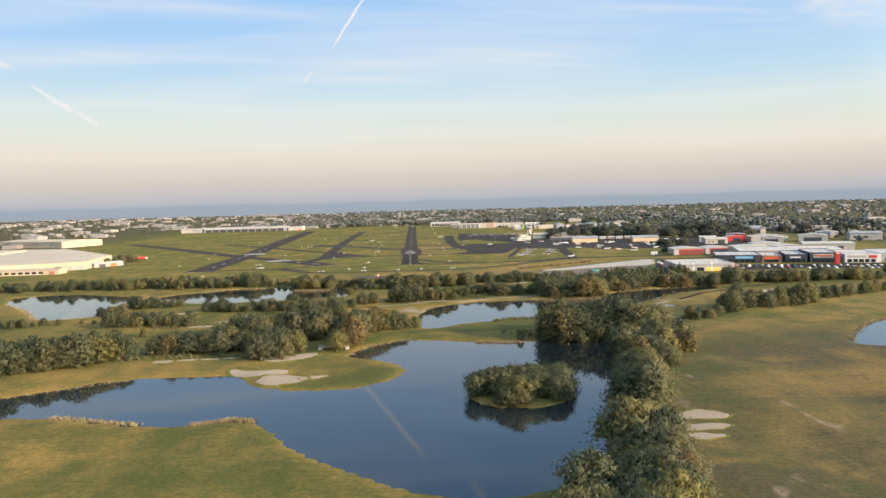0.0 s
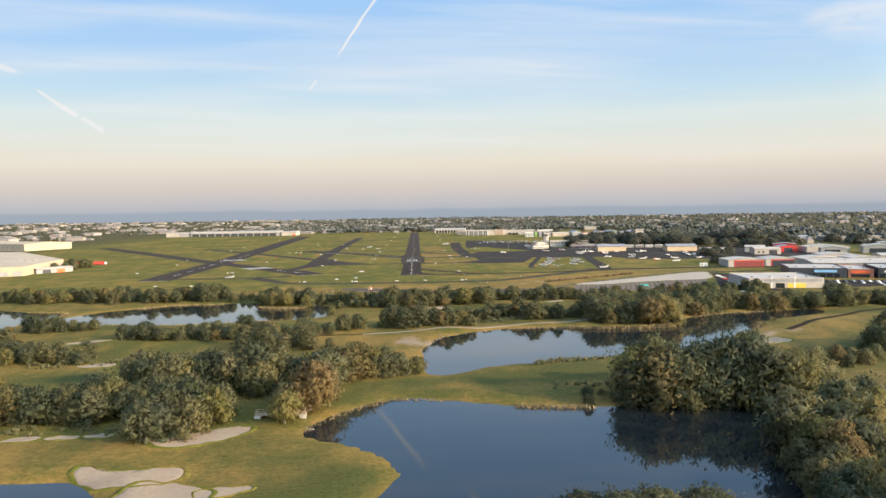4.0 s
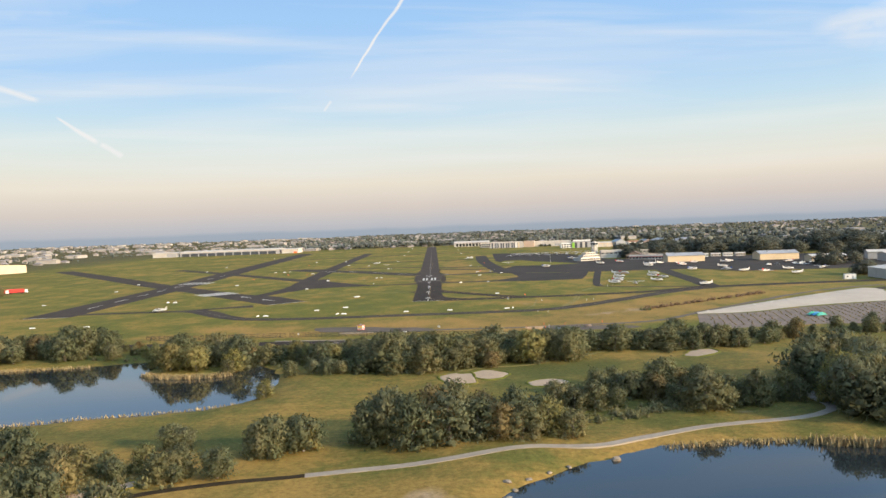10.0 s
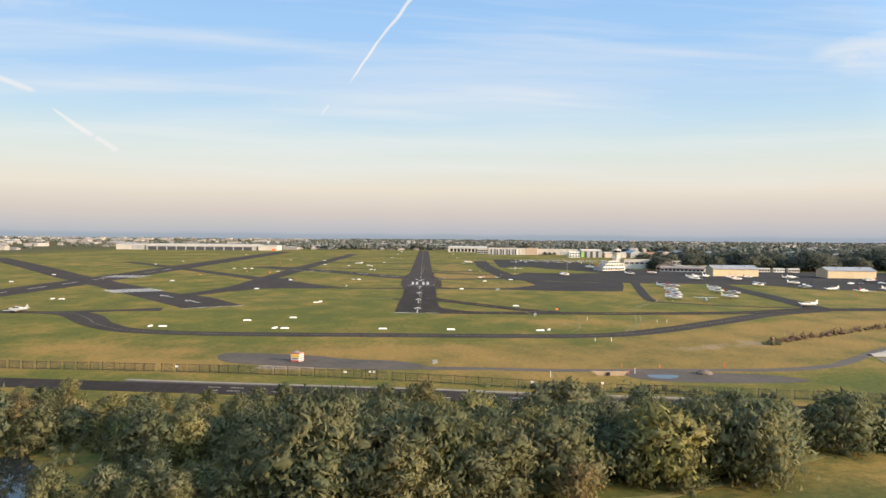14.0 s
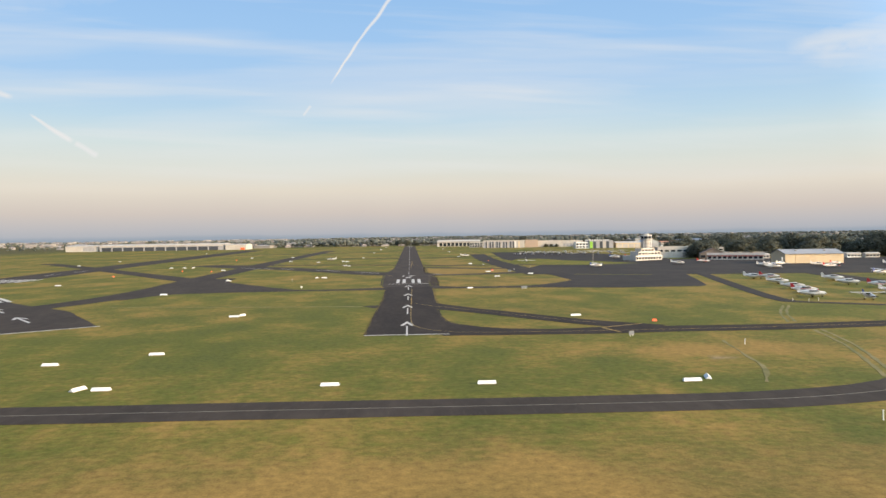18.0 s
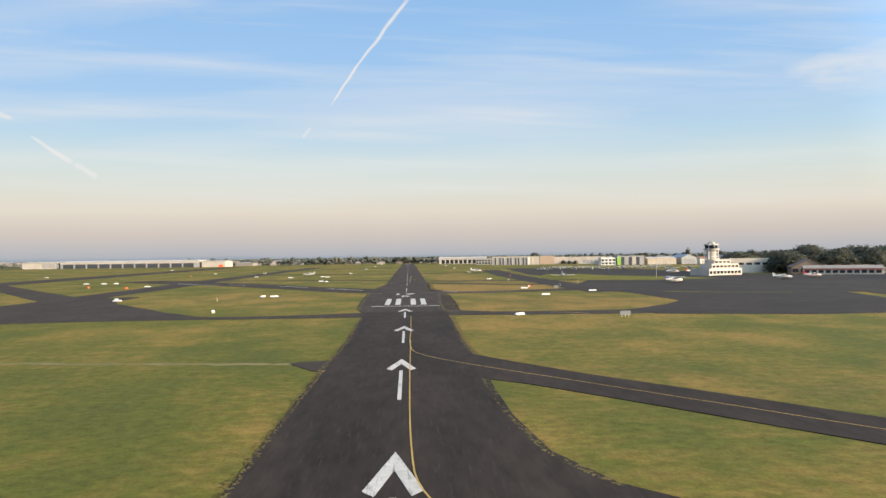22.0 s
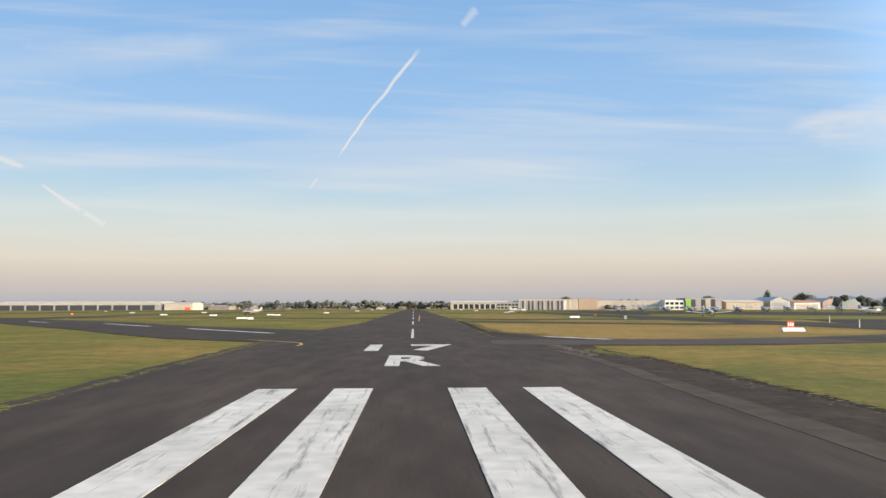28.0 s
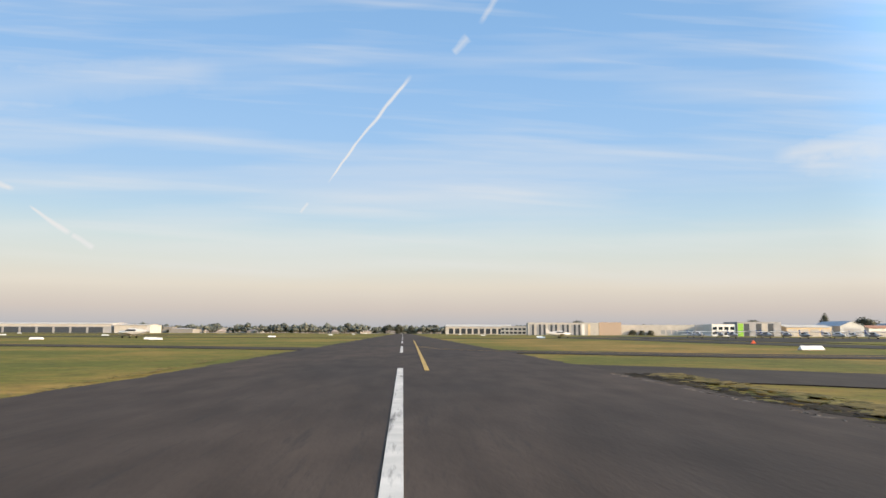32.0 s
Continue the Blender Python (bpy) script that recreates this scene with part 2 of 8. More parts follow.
def leafy(m, share=0.45):
    """Let light through the leaves of a foliage material."""
    nodes, links = m.node_tree.nodes, m.node_tree.links
    bsdf, out = nodes["Principled BSDF"], nodes["Material Output"]
    tr, mix = nodes.new("ShaderNodeBsdfTranslucent"), nodes.new("ShaderNodeMixShader")
    links.new(bsdf.inputs["Base Color"].links[0].from_socket, tr.inputs["Color"])
    mix.inputs[0].default_value = share
    links.new(bsdf.outputs[0], mix.inputs[1])
    links.new(tr.outputs[0], mix.inputs[2])
    links.new(mix.outputs[0], out.inputs[0])


LEAF_HUES = [(0.0, (0.56, 0.68, 0.64)), (0.25, (0.80, 0.90, 0.80)), (0.45, (0.94, 0.94, 0.78)), (0.60, (0.66, 0.79, 0.80)), (0.78, (0.96, 0.96, 0.80)), (0.88, (1.22, 1.22, 0.74)), (0.94, (1.12, 0.98, 0.74)), (1.0, (1.06, 0.84, 0.68))]
LEAF_GUM = material("gum_leaf", (0.172, 0.158, 0.080), 0.75, spread=0.25, scale=0.7, second=(0.205, 0.176, 0.100), second_scale=0.25, per_island=0.16, hue_object=LEAF_HUES)
LEAF_OAK = material("sheoak_leaf", (0.130, 0.126, 0.066), 0.8, spread=0.25, scale=0.7, second=(0.165, 0.148, 0.084), second_scale=0.25, per_island=0.16, hue_object=LEAF_HUES)
LEAF_BUSH = material("bush_leaf", (0.156, 0.146, 0.074), 0.8, spread=0.25, scale=0.9, second=(0.195, 0.168, 0.092), second_scale=0.4, per_island=0.16, hue_object=LEAF_HUES)
# paler and greyer than near leaves: distance haze is put into the base colour
LEAF_FAR_HAZED = material("hazed_far_leaf", (0.120, 0.130, 0.112), 0.85, spread=0.25, scale=0.05, second=(0.142, 0.146, 0.120), second_scale=0.012, per_island=0.30)
LEAF_PARK = material("park_leaf", (0.104, 0.106, 0.076), 0.8, spread=0.25, scale=0.7, second=(0.104, 0.106, 0.076), second_scale=0.2, per_island=0.25)
for leaf_material in (LEAF_PARK, LEAF_GUM, LEAF_OAK, LEAF_BUSH, LEAF_FAR_HAZED):
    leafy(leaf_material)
BARK = material("bark", (0.16, 0.13, 0.10), 0.9, spread=0.3, scale=2.0)
BARK_PALE = material("pale_bark", (0.34, 0.29, 0.24), 0.85, spread=0.3, scale=1.5)
REED = material("reed", (0.25, 0.185, 0.090), 0.9, spread=0.25, scale=0.6, second=(0.19, 0.145, 0.07), second_scale=0.08, per_island=0.35)
SAND = material("bunker_sand", (0.31, 0.23, 0.155), 0.95, spread=0.12, scale=0.9, second=(0.29, 0.205, 0.135), second_scale=0.15, bump=0.05)
BROWN_GROUND = material("bare_soil", (0.27, 0.19, 0.13), 0.95, spread=0.22, scale=0.8, second=(0.36, 0.27, 0.20), second_scale=0.1, bump=0.08)
PATH_STONE = material("path_concrete", (0.25, 0.205, 0.155), 0.9, spread=0.10, scale=0.9, second=(0.21, 0.17, 0.13))
ASPHALT = material("asphalt", (0.0345, 0.0250, 0.0190), 0.95, spec=0.12, spread=0.34, scale=0.5, second=(0.0215, 0.0160, 0.0128), second_scale=0.09, bump=0.01, bump_scale=6.0, stretch=(1.8, 0.45, 1), wear=(0.050, 0.0375, 0.029))
ASPHALT_MAIN = material("runway_asphalt", (0.0535, 0.0385, 0.0295), 0.95, spec=0.12, spread=0.30, scale=0.5, second=(0.036, 0.0275, 0.0225), second_scale=0.09, bump=0.01, bump_scale=6.0, stretch=(1.8, 0.45, 1), wear=(0.034, 0.027, 0.0225))
ASPHALT_OLD = material("worn_asphalt", (0.046, 0.0345, 0.0265), 0.95, spec=0.12, spread=0.26, scale=0.30, second=(0.034, 0.0262, 0.0205), second_scale=0.05, bump=0.01, bump_scale=6.0, stretch=(1.6, 0.6, 1), wear=(0.066, 0.050, 0.038))
APRON = material("apron_asphalt", (0.040, 0.0315, 0.0255), 0.95, spec=0.12, spread=0.22, scale=0.2, second=(0.030, 0.0245, 0.021), second_scale=0.03)
PAINT_W = material("white_line_paint", (0.50, 0.455, 0.40), 0.8, spread=0.18, scale=1.6, second=(0.40, 0.365, 0.32), second_scale=0.25, wear=(0.05, 0.045, 0.043))
PAINT_OLD = material("faded_line_paint", (0.20, 0.175, 0.135), 0.8, spread=0.2, scale=1.5)
PAINT_Y = material("yellow_line_paint", (0.40, 0.25, 0.06), 0.7, spread=0.15, scale=1.5)
WHITE = material("white_paint", (0.68, 0.65, 0.60), 0.5, spread=0.05, scale=0.5)
OFFWHITE = material("offwhite_render", (0.45, 0.405, 0.35), 0.75, spread=0.10, scale=0.3, second=(0.39, 0.35, 0.305), second_scale=0.08)
GRAVEL = material("track_gravel", (0.098, 0.072, 0.052), 0.95, spread=0.2, scale=0.8, second=(0.074, 0.058, 0.044), second_scale=0.15)
ROOF_CREAM = material("cream_metal_roof", (0.46, 0.37, 0.265), 0.85, spread=0.08, scale=0.1, second=(0.41, 0.33, 0.24), second_scale=0.02, spec=0.1)
CREAM = material("cream_cladding", (0.62, 0.47, 0.29), 0.6, spread=0.06, scale=0.4, second=(0.56, 0.42, 0.26), second_scale=0.1)
ROOF_GREY = material("grey_metal_roof", (0.29, 0.285, 0.285), 0.8, spread=0.12, scale=0.2, second=(0.24, 0.24, 0.245), second_scale=0.05, spec=0.15)
ROOF_PALE = material("pale_metal_roof", (0.45, 0.395, 0.335), 0.85, spread=0.08, scale=0.1, spec=0.1, second=(0.40, 0.37, 0.335), second_scale=0.03)
GREY_WALL = material("grey_panel", (0.30, 0.29, 0.29), 0.7, spread=0.1, scale=0.3)
DARK_PANEL = material("dark_panel", (0.05, 0.055, 0.065), 0.4, spread=0.15, scale=0.4)
GLASS_DARK = material("window_glass", (0.02, 0.025, 0.03), 0.08, spread=0.1, scale=0.2, spec=0.8)
RED = material("red_paint", (0.55, 0.045, 0.035), 0.5, spread=0.08, scale=0.5)
ORANGE = material("orange_paint", (0.75, 0.13, 0.04), 0.55, spread=0.1, scale=1.0)
YELLOW = material("yellow_paint", (0.75, 0.48, 0.08), 0.55, spread=0.1, scale=1.0)
GREEN_P = material("lime_panel", (0.22, 0.42, 0.05), 0.6, spread=0.08, scale=0.5)
TEAL = material("teal_sheet", (0.03, 0.22, 0.22), 0.6, spread=0.2, scale=0.7, second=(0.05, 0.28, 0.16), second_scale=0.35)
BRICK = material("red_brick", (0.34, 0.16, 0.11), 0.85, spread=0.15, scale=0.6)
STEEL = material("galvanised_steel", (0.35, 0.36, 0.37), 0.45, metal=0.6, spread=0.12, scale=2.0)
BLACK = material("black_steel", (0.02, 0.02, 0.022), 0.6, spread=0.2, scale=2.0)
RUBBER = material("rubber", (0.02, 0.02, 0.02), 0.85, spread=0.2, scale=4.0)
TARP = material("white_sheeting", (0.37, 0.305, 0.235), 0.8, spread=0.07, scale=0.5, second=(0.32, 0.265, 0.205), second_scale=0.07, bump=0.08, bump_scale=0.5)
TIMBER = material("weathered_timber", (0.36, 0.27, 0.17), 0.85, spread=0.2, scale=2.0)
CONCRETE = material("concrete", (0.40, 0.37, 0.33), 0.9, spread=0.12, scale=0.8, second=(0.33, 0.31, 0.28), second_scale=0.2)
HOUSE_WALL = material("house_wall", (0.21, 0.19, 0.17), 0.85, spread=0.1, scale=0.02, per_island=0.25)
HOUSE_ROOF = material("house_roof", (0.20, 0.145, 0.12), 0.8, spread=0.12, scale=0.05, second=(0.19, 0.185, 0.19), second_scale=0.009, per_island=0.35)
PLANE_PAINT = material("aircraft_paint", (0.55, 0.505, 0.45), 0.35, spread=0.04, scale=0.8, per_object=0.08)
STRIPE_BLUE = material("blue_trim", (0.03, 0.06, 0.20), 0.4, spread=0.05, scale=1.0)
STRIPE_RED = material("red_trim", (0.42, 0.03, 0.03), 0.4, spread=0.05, scale=1.0)


def grass_material():
    """Grass whose straw, mown green and bare earth follow three fields laid over the ground, broken up by noise."""
    m = bpy.data.materials.new("grass")
    m.use_nodes = True
    nodes, links = m.node_tree.nodes, m.node_tree.links
    bsdf = nodes["Principled BSDF"]
    bsdf.inputs["Roughness"].default_value, bsdf.inputs["Specular IOR Level"].default_value = 0.95, 0.1
    coord = nodes.new("ShaderNodeTexCoord").outputs["Object"]

    def noise_at(s, detail=5.0, stretch=(1, 1, 1)):
        mp = nodes.new("ShaderNodeMapping")
        mp.inputs["Scale"].default_value = stretch
        links.new(coord, mp.inputs[0])
        n = nodes.new("ShaderNodeTexNoise")
        n.inputs["Scale"].default_value, n.inputs["Detail"].default_value, n.inputs["Roughness"].default_value = s, detail, 0.6
        links.new(mp.outputs[0], n.inputs["Vector"])
        return n.outputs["Fac"]

    def op(kind, a, b, clamp=False):
        n = nodes.new("ShaderNodeMath")
        n.operation, n.use_clamp = kind, clamp
        for i, v in enumerate((a, b)):
            if isinstance(v, (int, float)):
                n.inputs[i].default_value = v
            else:
                links.new(v, n.inputs[i])
        return n.outputs[0]

    def field(name):
        a = nodes.new("ShaderNodeAttribute")
        a.attribute_name = name
        return a.outputs["Fac"]

    def mixed(fac, a, b, blend="MIX"):
        x = nodes.new("ShaderNodeMix")
        x.data_type, x.blend_type = "RGBA", blend
        for key, v in (("Factor", fac), ("A", a), ("B", b)):
            if isinstance(v, (int, float)):
                x.inputs[key].default_value = v
            elif isinstance(v, tuple):
                x.inputs[key].default_value = (*v, 1)
            else:
                links.new(v, x.inputs[key])
        return x.outputs["Result"]

    big, mid, fine = noise_at(0.012), noise_at(0.07, 6.0, (1, 0.6, 1)), noise_at(0.9, 6.0)
    patch = op("ADD", op("MULTIPLY", op("SUBTRACT", big, 0.5), 2.0), op("MULTIPLY", op("SUBTRACT", mid, 0.5), 2.4))
    mottle = op("MULTIPLY", op("SUBTRACT", noise_at(0.42, 5.0), 0.5), 1.7)
    swaths = op("MULTIPLY", op("SUBTRACT", noise_at(0.35, 4.0, (0.10, 1.0, 1)), 0.5), 0.9)
    dry = op("ADD", op("ADD", field("dry"), patch), op("ADD", mottle, swaths), True)
    lush = op("ADD", field("lush"), op("MULTIPLY", patch, -0.70), True)
    bare = op("MULTIPLY", op("SUBTRACT", op("ADD", field("bare"), op("MULTIPLY", patch, 0.5)), 0.45), 3.0, True)
    calm = op("SUBTRACT", 1.0, op("MULTIPLY", field("rough"), 0.38), True)
    dry, lush = op("MULTIPLY", dry, calm), op("MULTIPLY", lush, calm)
    c = mixed(field("rough"), (0.104, 0.102, 0.0150), (0.070, 0.056, 0.026))
    c = mixed(dry, c, (0.232, 0.139, 0.038))
    c = mixed(lush, c, (0.064, 0.067, 0.0180))
    c = mixed(bare, c, (0.26, 0.19, 0.125))
    grain = nodes.new("ShaderNodeMapRange")
    for k, v in (("From Min", 0.25), ("From Max", 0.75), ("To Min", 0.46), ("To Max", 1.54)):
        grain.inputs[k].default_value = v
    blades = noise_at(4.5, 3.0, (1, 0.7, 1))
    links.new(op("ADD", op("MULTIPLY", fine, 0.6), op("MULTIPLY", blades, 0.4)), grain.inputs["Value"])
    g = nodes.new("ShaderNodeCombineColor")
    for i in range(3):
        links.new(grain.outputs[0], g.inputs[i])
    links.new(mixed(1.0, c, g.outputs[0], "MULTIPLY"), bsdf.inputs["Base Color"])
    b = nodes.new("ShaderNodeBump")
    b.inputs["Strength"].default_value, b.inputs["Distance"].default_value = 0.5, 0.10
    links.new(noise_at(1.1, 6.0), b.inputs["Height"])
    links.new(b.outputs[0], bsdf.inputs["Normal"])
    return m


def water_material():
    m = bpy.data.materials.new("lake_water")
    m.use_nodes = True
    nodes, links = m.node_tree.nodes, m.node_tree.links
    bsdf = nodes["Principled BSDF"]
    bsdf.inputs["Base Color"].default_value = (0.013, 0.017, 0.019, 1)
    bsdf.inputs["Roughness"].default_value, bsdf.inputs["IOR"].default_value = 0.03, 1.46
    n = nodes.new("ShaderNodeTexNoise")
    n.inputs["Scale"].default_value, n.inputs["Detail"].default_value = 1.2, 4.0
    links.new(nodes.new("ShaderNodeTexCoord").outputs["Object"], n.inputs["Vector"])
    b = nodes.new("ShaderNodeBump")
    b.inputs["Strength"].default_value, b.inputs["Distance"].default_value = 0.18, 0.010
    links.new(n.outputs["Fac"], b.inputs["Height"])
    links.new(b.outputs[0], bsdf.inputs["Normal"])
    return m


GRASS, WATER = grass_material(), water_material()


# Helpers for building.
def part(name, bm, material, parent=None, label="", smooth=False):
    """Link a bmesh as one mesh object under a thing or a part."""
    me = bpy.data.meshes.new(name)
    bm.to_mesh(me)
    bm.free()
    return meshed(name, me, material, parent, label, smooth)


def meshed(name, me, material, parent=None, label="", smooth=False):
    me.materials.append(material)
    if smooth:
        me.polygons.foreach_set("use_smooth", [True] * len(me.polygons))
    ob = new(name, me)
    if parent:
        ob.parent = parent
    if label:
        tagged(ob, label)
    return ob


def from_arrays(name, verts, faces, material, parent=None, label="", smooth=False):
    me = bpy.data.meshes.new(name)
    me.from_pydata([tuple(v) for v in verts], [], [tuple(f) for f in faces])
    me.update()
    return meshed(name, me, material, parent, label, smooth)


def empty(name, m=None):
    ob = new(name)
    ob.empty_display_size = 0.5
    if m is not None:
        ob.matrix_world = m
    return ob


def box_bm(x0, y0, z0, x1, y1, z1, bevel=0.0, bm=None):
    bm = bm or bmesh.new()
    got = bmesh.ops.create_cube(bm, size=1.0, matrix=Matrix.Translation(((x0 + x1) / 2, (y0 + y1) / 2, (z0 + z1) / 2)) @ Matrix.Diagonal((x1 - x0, y1 - y0, z1 - z0, 1)))
    if bevel:
        edges = list({e for v in got["verts"] for e in v.link_edges})
        bmesh.ops.bevel(bm, geom=edges, offset=bevel, segments=1, affect="EDGES")
    return bm


def prism_bm(outline, z0, z1, bm=None):
    """A solid over a flat outline of (x, y)."""
    bm = bm or bmesh.new()
    low = [bm.verts.new((x, y, z0)) for x, y in outline]
    top = [bm.verts.new((x, y, z1)) for x, y in outline]
    n = len(outline)
    bm.faces.new(top)
    bm.faces.new(low[::-1])
    for i in range(n):
        bm.faces.new((low[i], low[(i + 1) % n], top[(i + 1) % n], top[i]))
    bmesh.ops.recalc_face_normals(bm, faces=bm.faces)
    return bm


def curve_pts(pts, step=6.0, closed=False):
    """Points along a smooth curve through the given ones."""
    n, out = len(pts), []
    for i in range(n if closed else n - 1):
        p = [np.array(pts[(i + k) % n] if closed else pts[min(max(i + k, 0), n - 1)], float) for k in (-1, 0, 1, 2)]
        m = max(2, int(np.linalg.norm(p[2] - p[1]) / step))
        for s in np.arange(m) / m:
            out.append(0.5 * (2 * p[1] + (p[2] - p[0]) * s + (2 * p[0] - 5 * p[1] + 4 * p[2] - p[3]) * s**2 + (3 * p[1] - p[0] - 3 * p[2] + p[3]) * s**3))
    if not closed:
        out.append(np.array(pts[-1], float))
    return np.array(out)


# The plan of the golf course: shores of its lakes.
LAKES = {
    "lower": [(-230, -742), (-160, -712), (-140, -703), (-124, -693), (-106, -682), (-83, -681), (-65, -682), (-54, -699), (-42, -708), (-27, -711), (-11, -707), (0, -694), (5, -682),
              (1, -668), (-12, -656), (-22, -646), (-12, -627), (2, -614), (16, -617), (37, -625), (53, -628), (76, -628), (96, -632), (122, -638), (124, -650), (97, -664), (92, -680),
              (82, -707), (79, -728), (70, -756), (58, -800), (20, -815), (-18, -785), (-43, -747), (-62, -749), (-80, -746), (-98, -740), (-112, -735), (-130, -733), (-170, -752), (-230, -770)],
    "middle": [(14, -581), (12, -552), (12, -530), (15, -518), (17, -506), (24, -497), (38, -488), (51, -482), (74, -481), (90, -486), (114, -487), (132, -482), (141, -466), (150, -455),
               (166, -446), (186, -440), (206, -437), (228, -435), (222, -447), (200, -459), (181, -471), (170, -490), (150, -511), (135, -525), (120, -541), (104, -546), (88, -552), (72, -559), (54, -562), (34, -568)],
    "west": [(-190, -425), (-182, -396), (-163, -380), (-146, -366), (-116, -363), (-100, -358), (-93, -362), (-88, -384), (-74, -390), (-60, -388), (-56, -374), (-49, -380), (-43, -398), (-42, -414), (-47, -430), (-62, -436),
             (-87, -441), (-110, -447), (-130, -447), (-158, -441)],
    "far_west": [(-305, -378), (-276, -366), (-258, -370), (-226, -386), (-198, -394), (-201, -430), (-203, -452), (-190, -484), (-207, -505), (-230, -504), (-254, -468), (-273, -443), (-292, -420)],
    "east": [(207, -650), (226, -622), (256, -596), (310, -585), (330, -650), (300, -690), (216, -663)],
}
SHORES = {k: curve_pts(v, 5.0, True) for k, v in LAKES.items()}
ISLAND = (45.0, -724.0, 19.0, 19.0)


def shore_distance(x, y, outline):
    """Distance to a closed outline, negative within it."""
    a, b = outline, np.roll(outline, -1, 0)
    best, inside = np.full(x.shape, 1e9), np.zeros(x.shape, bool)
    for (ax, ay), (bx, by) in zip(a, b):
        dx, dy = bx - ax, by - ay
        s = np.clip(((x - ax) * dx + (y - ay) * dy) / (dx * dx + dy * dy + 1e-9), 0, 1)
        best = np.minimum(best, (x - ax - s * dx) ** 2 + (y - ay - s * dy) ** 2)
        if by != ay:
            inside ^= ((ay > y) != (by > y)) & (x < dx * (y - ay) / (by - ay) + ax)
    return np.where(inside, -1, 1) * np.sqrt(best)


def soft_noise(x, y, size, seed):
    """Smooth noise from -1 to 1, with features of about the given size."""
    rng = np.random.RandomState(seed)
    out = np.zeros(np.shape(x))
    for k in range(7):
        a, ph = rng.uniform(0, 6.283, 2)
        f = 6.283 / size * rng.uniform(0.5, 1.4)
        out = out + np.sin(f * (np.cos(a) * x + np.sin(a) * y) + ph)
    return out / 3.5


def water_distance(x, y):
    d = np.full(np.shape(x), 1e9)
    for name, outline in SHORES.items():
        lo, hi = outline.min(0) - 40, outline.max(0) + 40
        near = (x > lo[0]) & (x < hi[0]) & (y > lo[1]) & (y < hi[1])
        if near.any():
            got = shore_distance(x[near], y[near], outline)
            if name == "lower":
                cx, cy, rx, ry = ISLAND
                isle = (1 - np.hypot((x[near] - cx) / rx, (y[near] - cy) / ry)) * rx
                got = np.maximum(got, isle)
            d[near] = np.minimum(d[near], got)
    return d


def ground_height(x, y):
    x, y = np.asarray(x, float), np.asarray(y, float)
    golf = np.clip((-325 - y) / 40, 0, 1) * np.clip((420 - np.abs(x)) / 60, 0, 1)
    roll = golf * (0.35 + 0.45 * soft_noise(x, y, 60, 3) + 0.15 * soft_noise(x, y, 22, 4))
    d = water_distance(x, y) + 0.8 * soft_noise(x, y, 14, 9)
    bank = np.clip((d + 1.0) / 9.0, -0.35, 1)
    return np.where(d < 60, np.where(bank < 1, -0.75 + (roll + 0.75) * np.clip(bank, 0, 1) + np.minimum(bank, 0) * 6, roll), roll)


WATER_Z = -0.55


def blob(x, y, cx, cy, rx, ry, turn=0.0, soft=0.35):
    c, s = math.cos(turn), math.sin(turn)
    u, v = ((x - cx) * c + (y - cy) * s) / rx, (-(x - cx) * s + (y - cy) * c) / ry
    return np.clip((1 + soft - np.hypot(u, v)) / (2 * soft), 0, 1)


# Mown greens and fairways, straw-coloured rough and worn ground: centre, radii, turn, amount.
LUSH = [
    (-24, -688, 24, 20, 0.0, 0.5), (-10, -690, 15, 14, 0, 0.5), (60, -585, 46, 13, 0.15, 0.75), (90, -575, 40, 10, 0.25, 0.7),
    (20, -470, 26, 5, 0.1, 0.5), (60, -408, 40, 16, 0.25, 0.5), (40, -400, 30, 10, 0.2, 0.35), (-100, -575, 30, 8, 0.2, 0.8),
    (-75, -540, 30, 7, 0.1, 0.6), (-60, -462, 50, 8, -0.1, 0.75), (122, -690, 22, 34, 0.2, 0.6), (106, -745, 14, 30, 0, 0.55),
]
LUSH += [
    (140, -760, 16, 12, 0.4, 0.5), (160, -640, 40, 18, 0.3, 0.5), (180, -560, 40, 16, 0.5, 0.7), (220, -520, 30, 14, 0.5, 0.7),
    (290, -432, 50, 16, 0.3, 0.8), (-170, -590, 40, 8, 0.2, 0.5), (120, -600, 36, 10, 0.4, 0.7), (150, -560, 20, 8, 0.5, 0.6),
    (-20, -600, 34, 8, 0.1, 0.4),
]
DRY_STREAKS = [(104, -256, 72, 20, 0.60, 1.1), (146, -725, 19, 2.5, -0.82, 0.8), (89, -801, 9, 3, 0.28, 0.8), (112, -810, 9, 2, -1.06, 0.8), (156, -622, 24, 8, 0.44, 0.6), (221, -589, 20, 8, -0.20, 0.6), (188, -682, 15, 5, -1.13, 0.7), (145, -683, 15, 3, -0.43, 0.7)]
BARE_STREAKS = [(54, -257, 17, 2.2, 0.70, 0.55), (124, -757, 14, 3, -1.46, 0.45), (129, -778, 9, 4, -1.28, 0.4), (95, -816, 13, 4, 0.75, 0.7), (110, -709, 7, 3, -1.53, 0.7), (80, -805, 3, 3, 0.44, 0.7), (153, -584, 27, 3, -1.34, 0.5)]
LUSH_STREAKS = [(108, -740, 10, 7, -0.42, 0.8), (90, -793, 6, 5, -0.39, 0.8), (136, -782, 6, 6, -1.48, 0.7), (131, -748, 8, 4, -0.44, 0.7), (144, -700, 9, 4, -0.54, 0.7), (100, -794, 19, 5, -1.70, 0.6), (213, -636, 17, 6, 0.52, 0.5), (109, -819, 6, 4, -0.74, 0.7), (268, -476, 37, 8, 0.43, 0.6)]
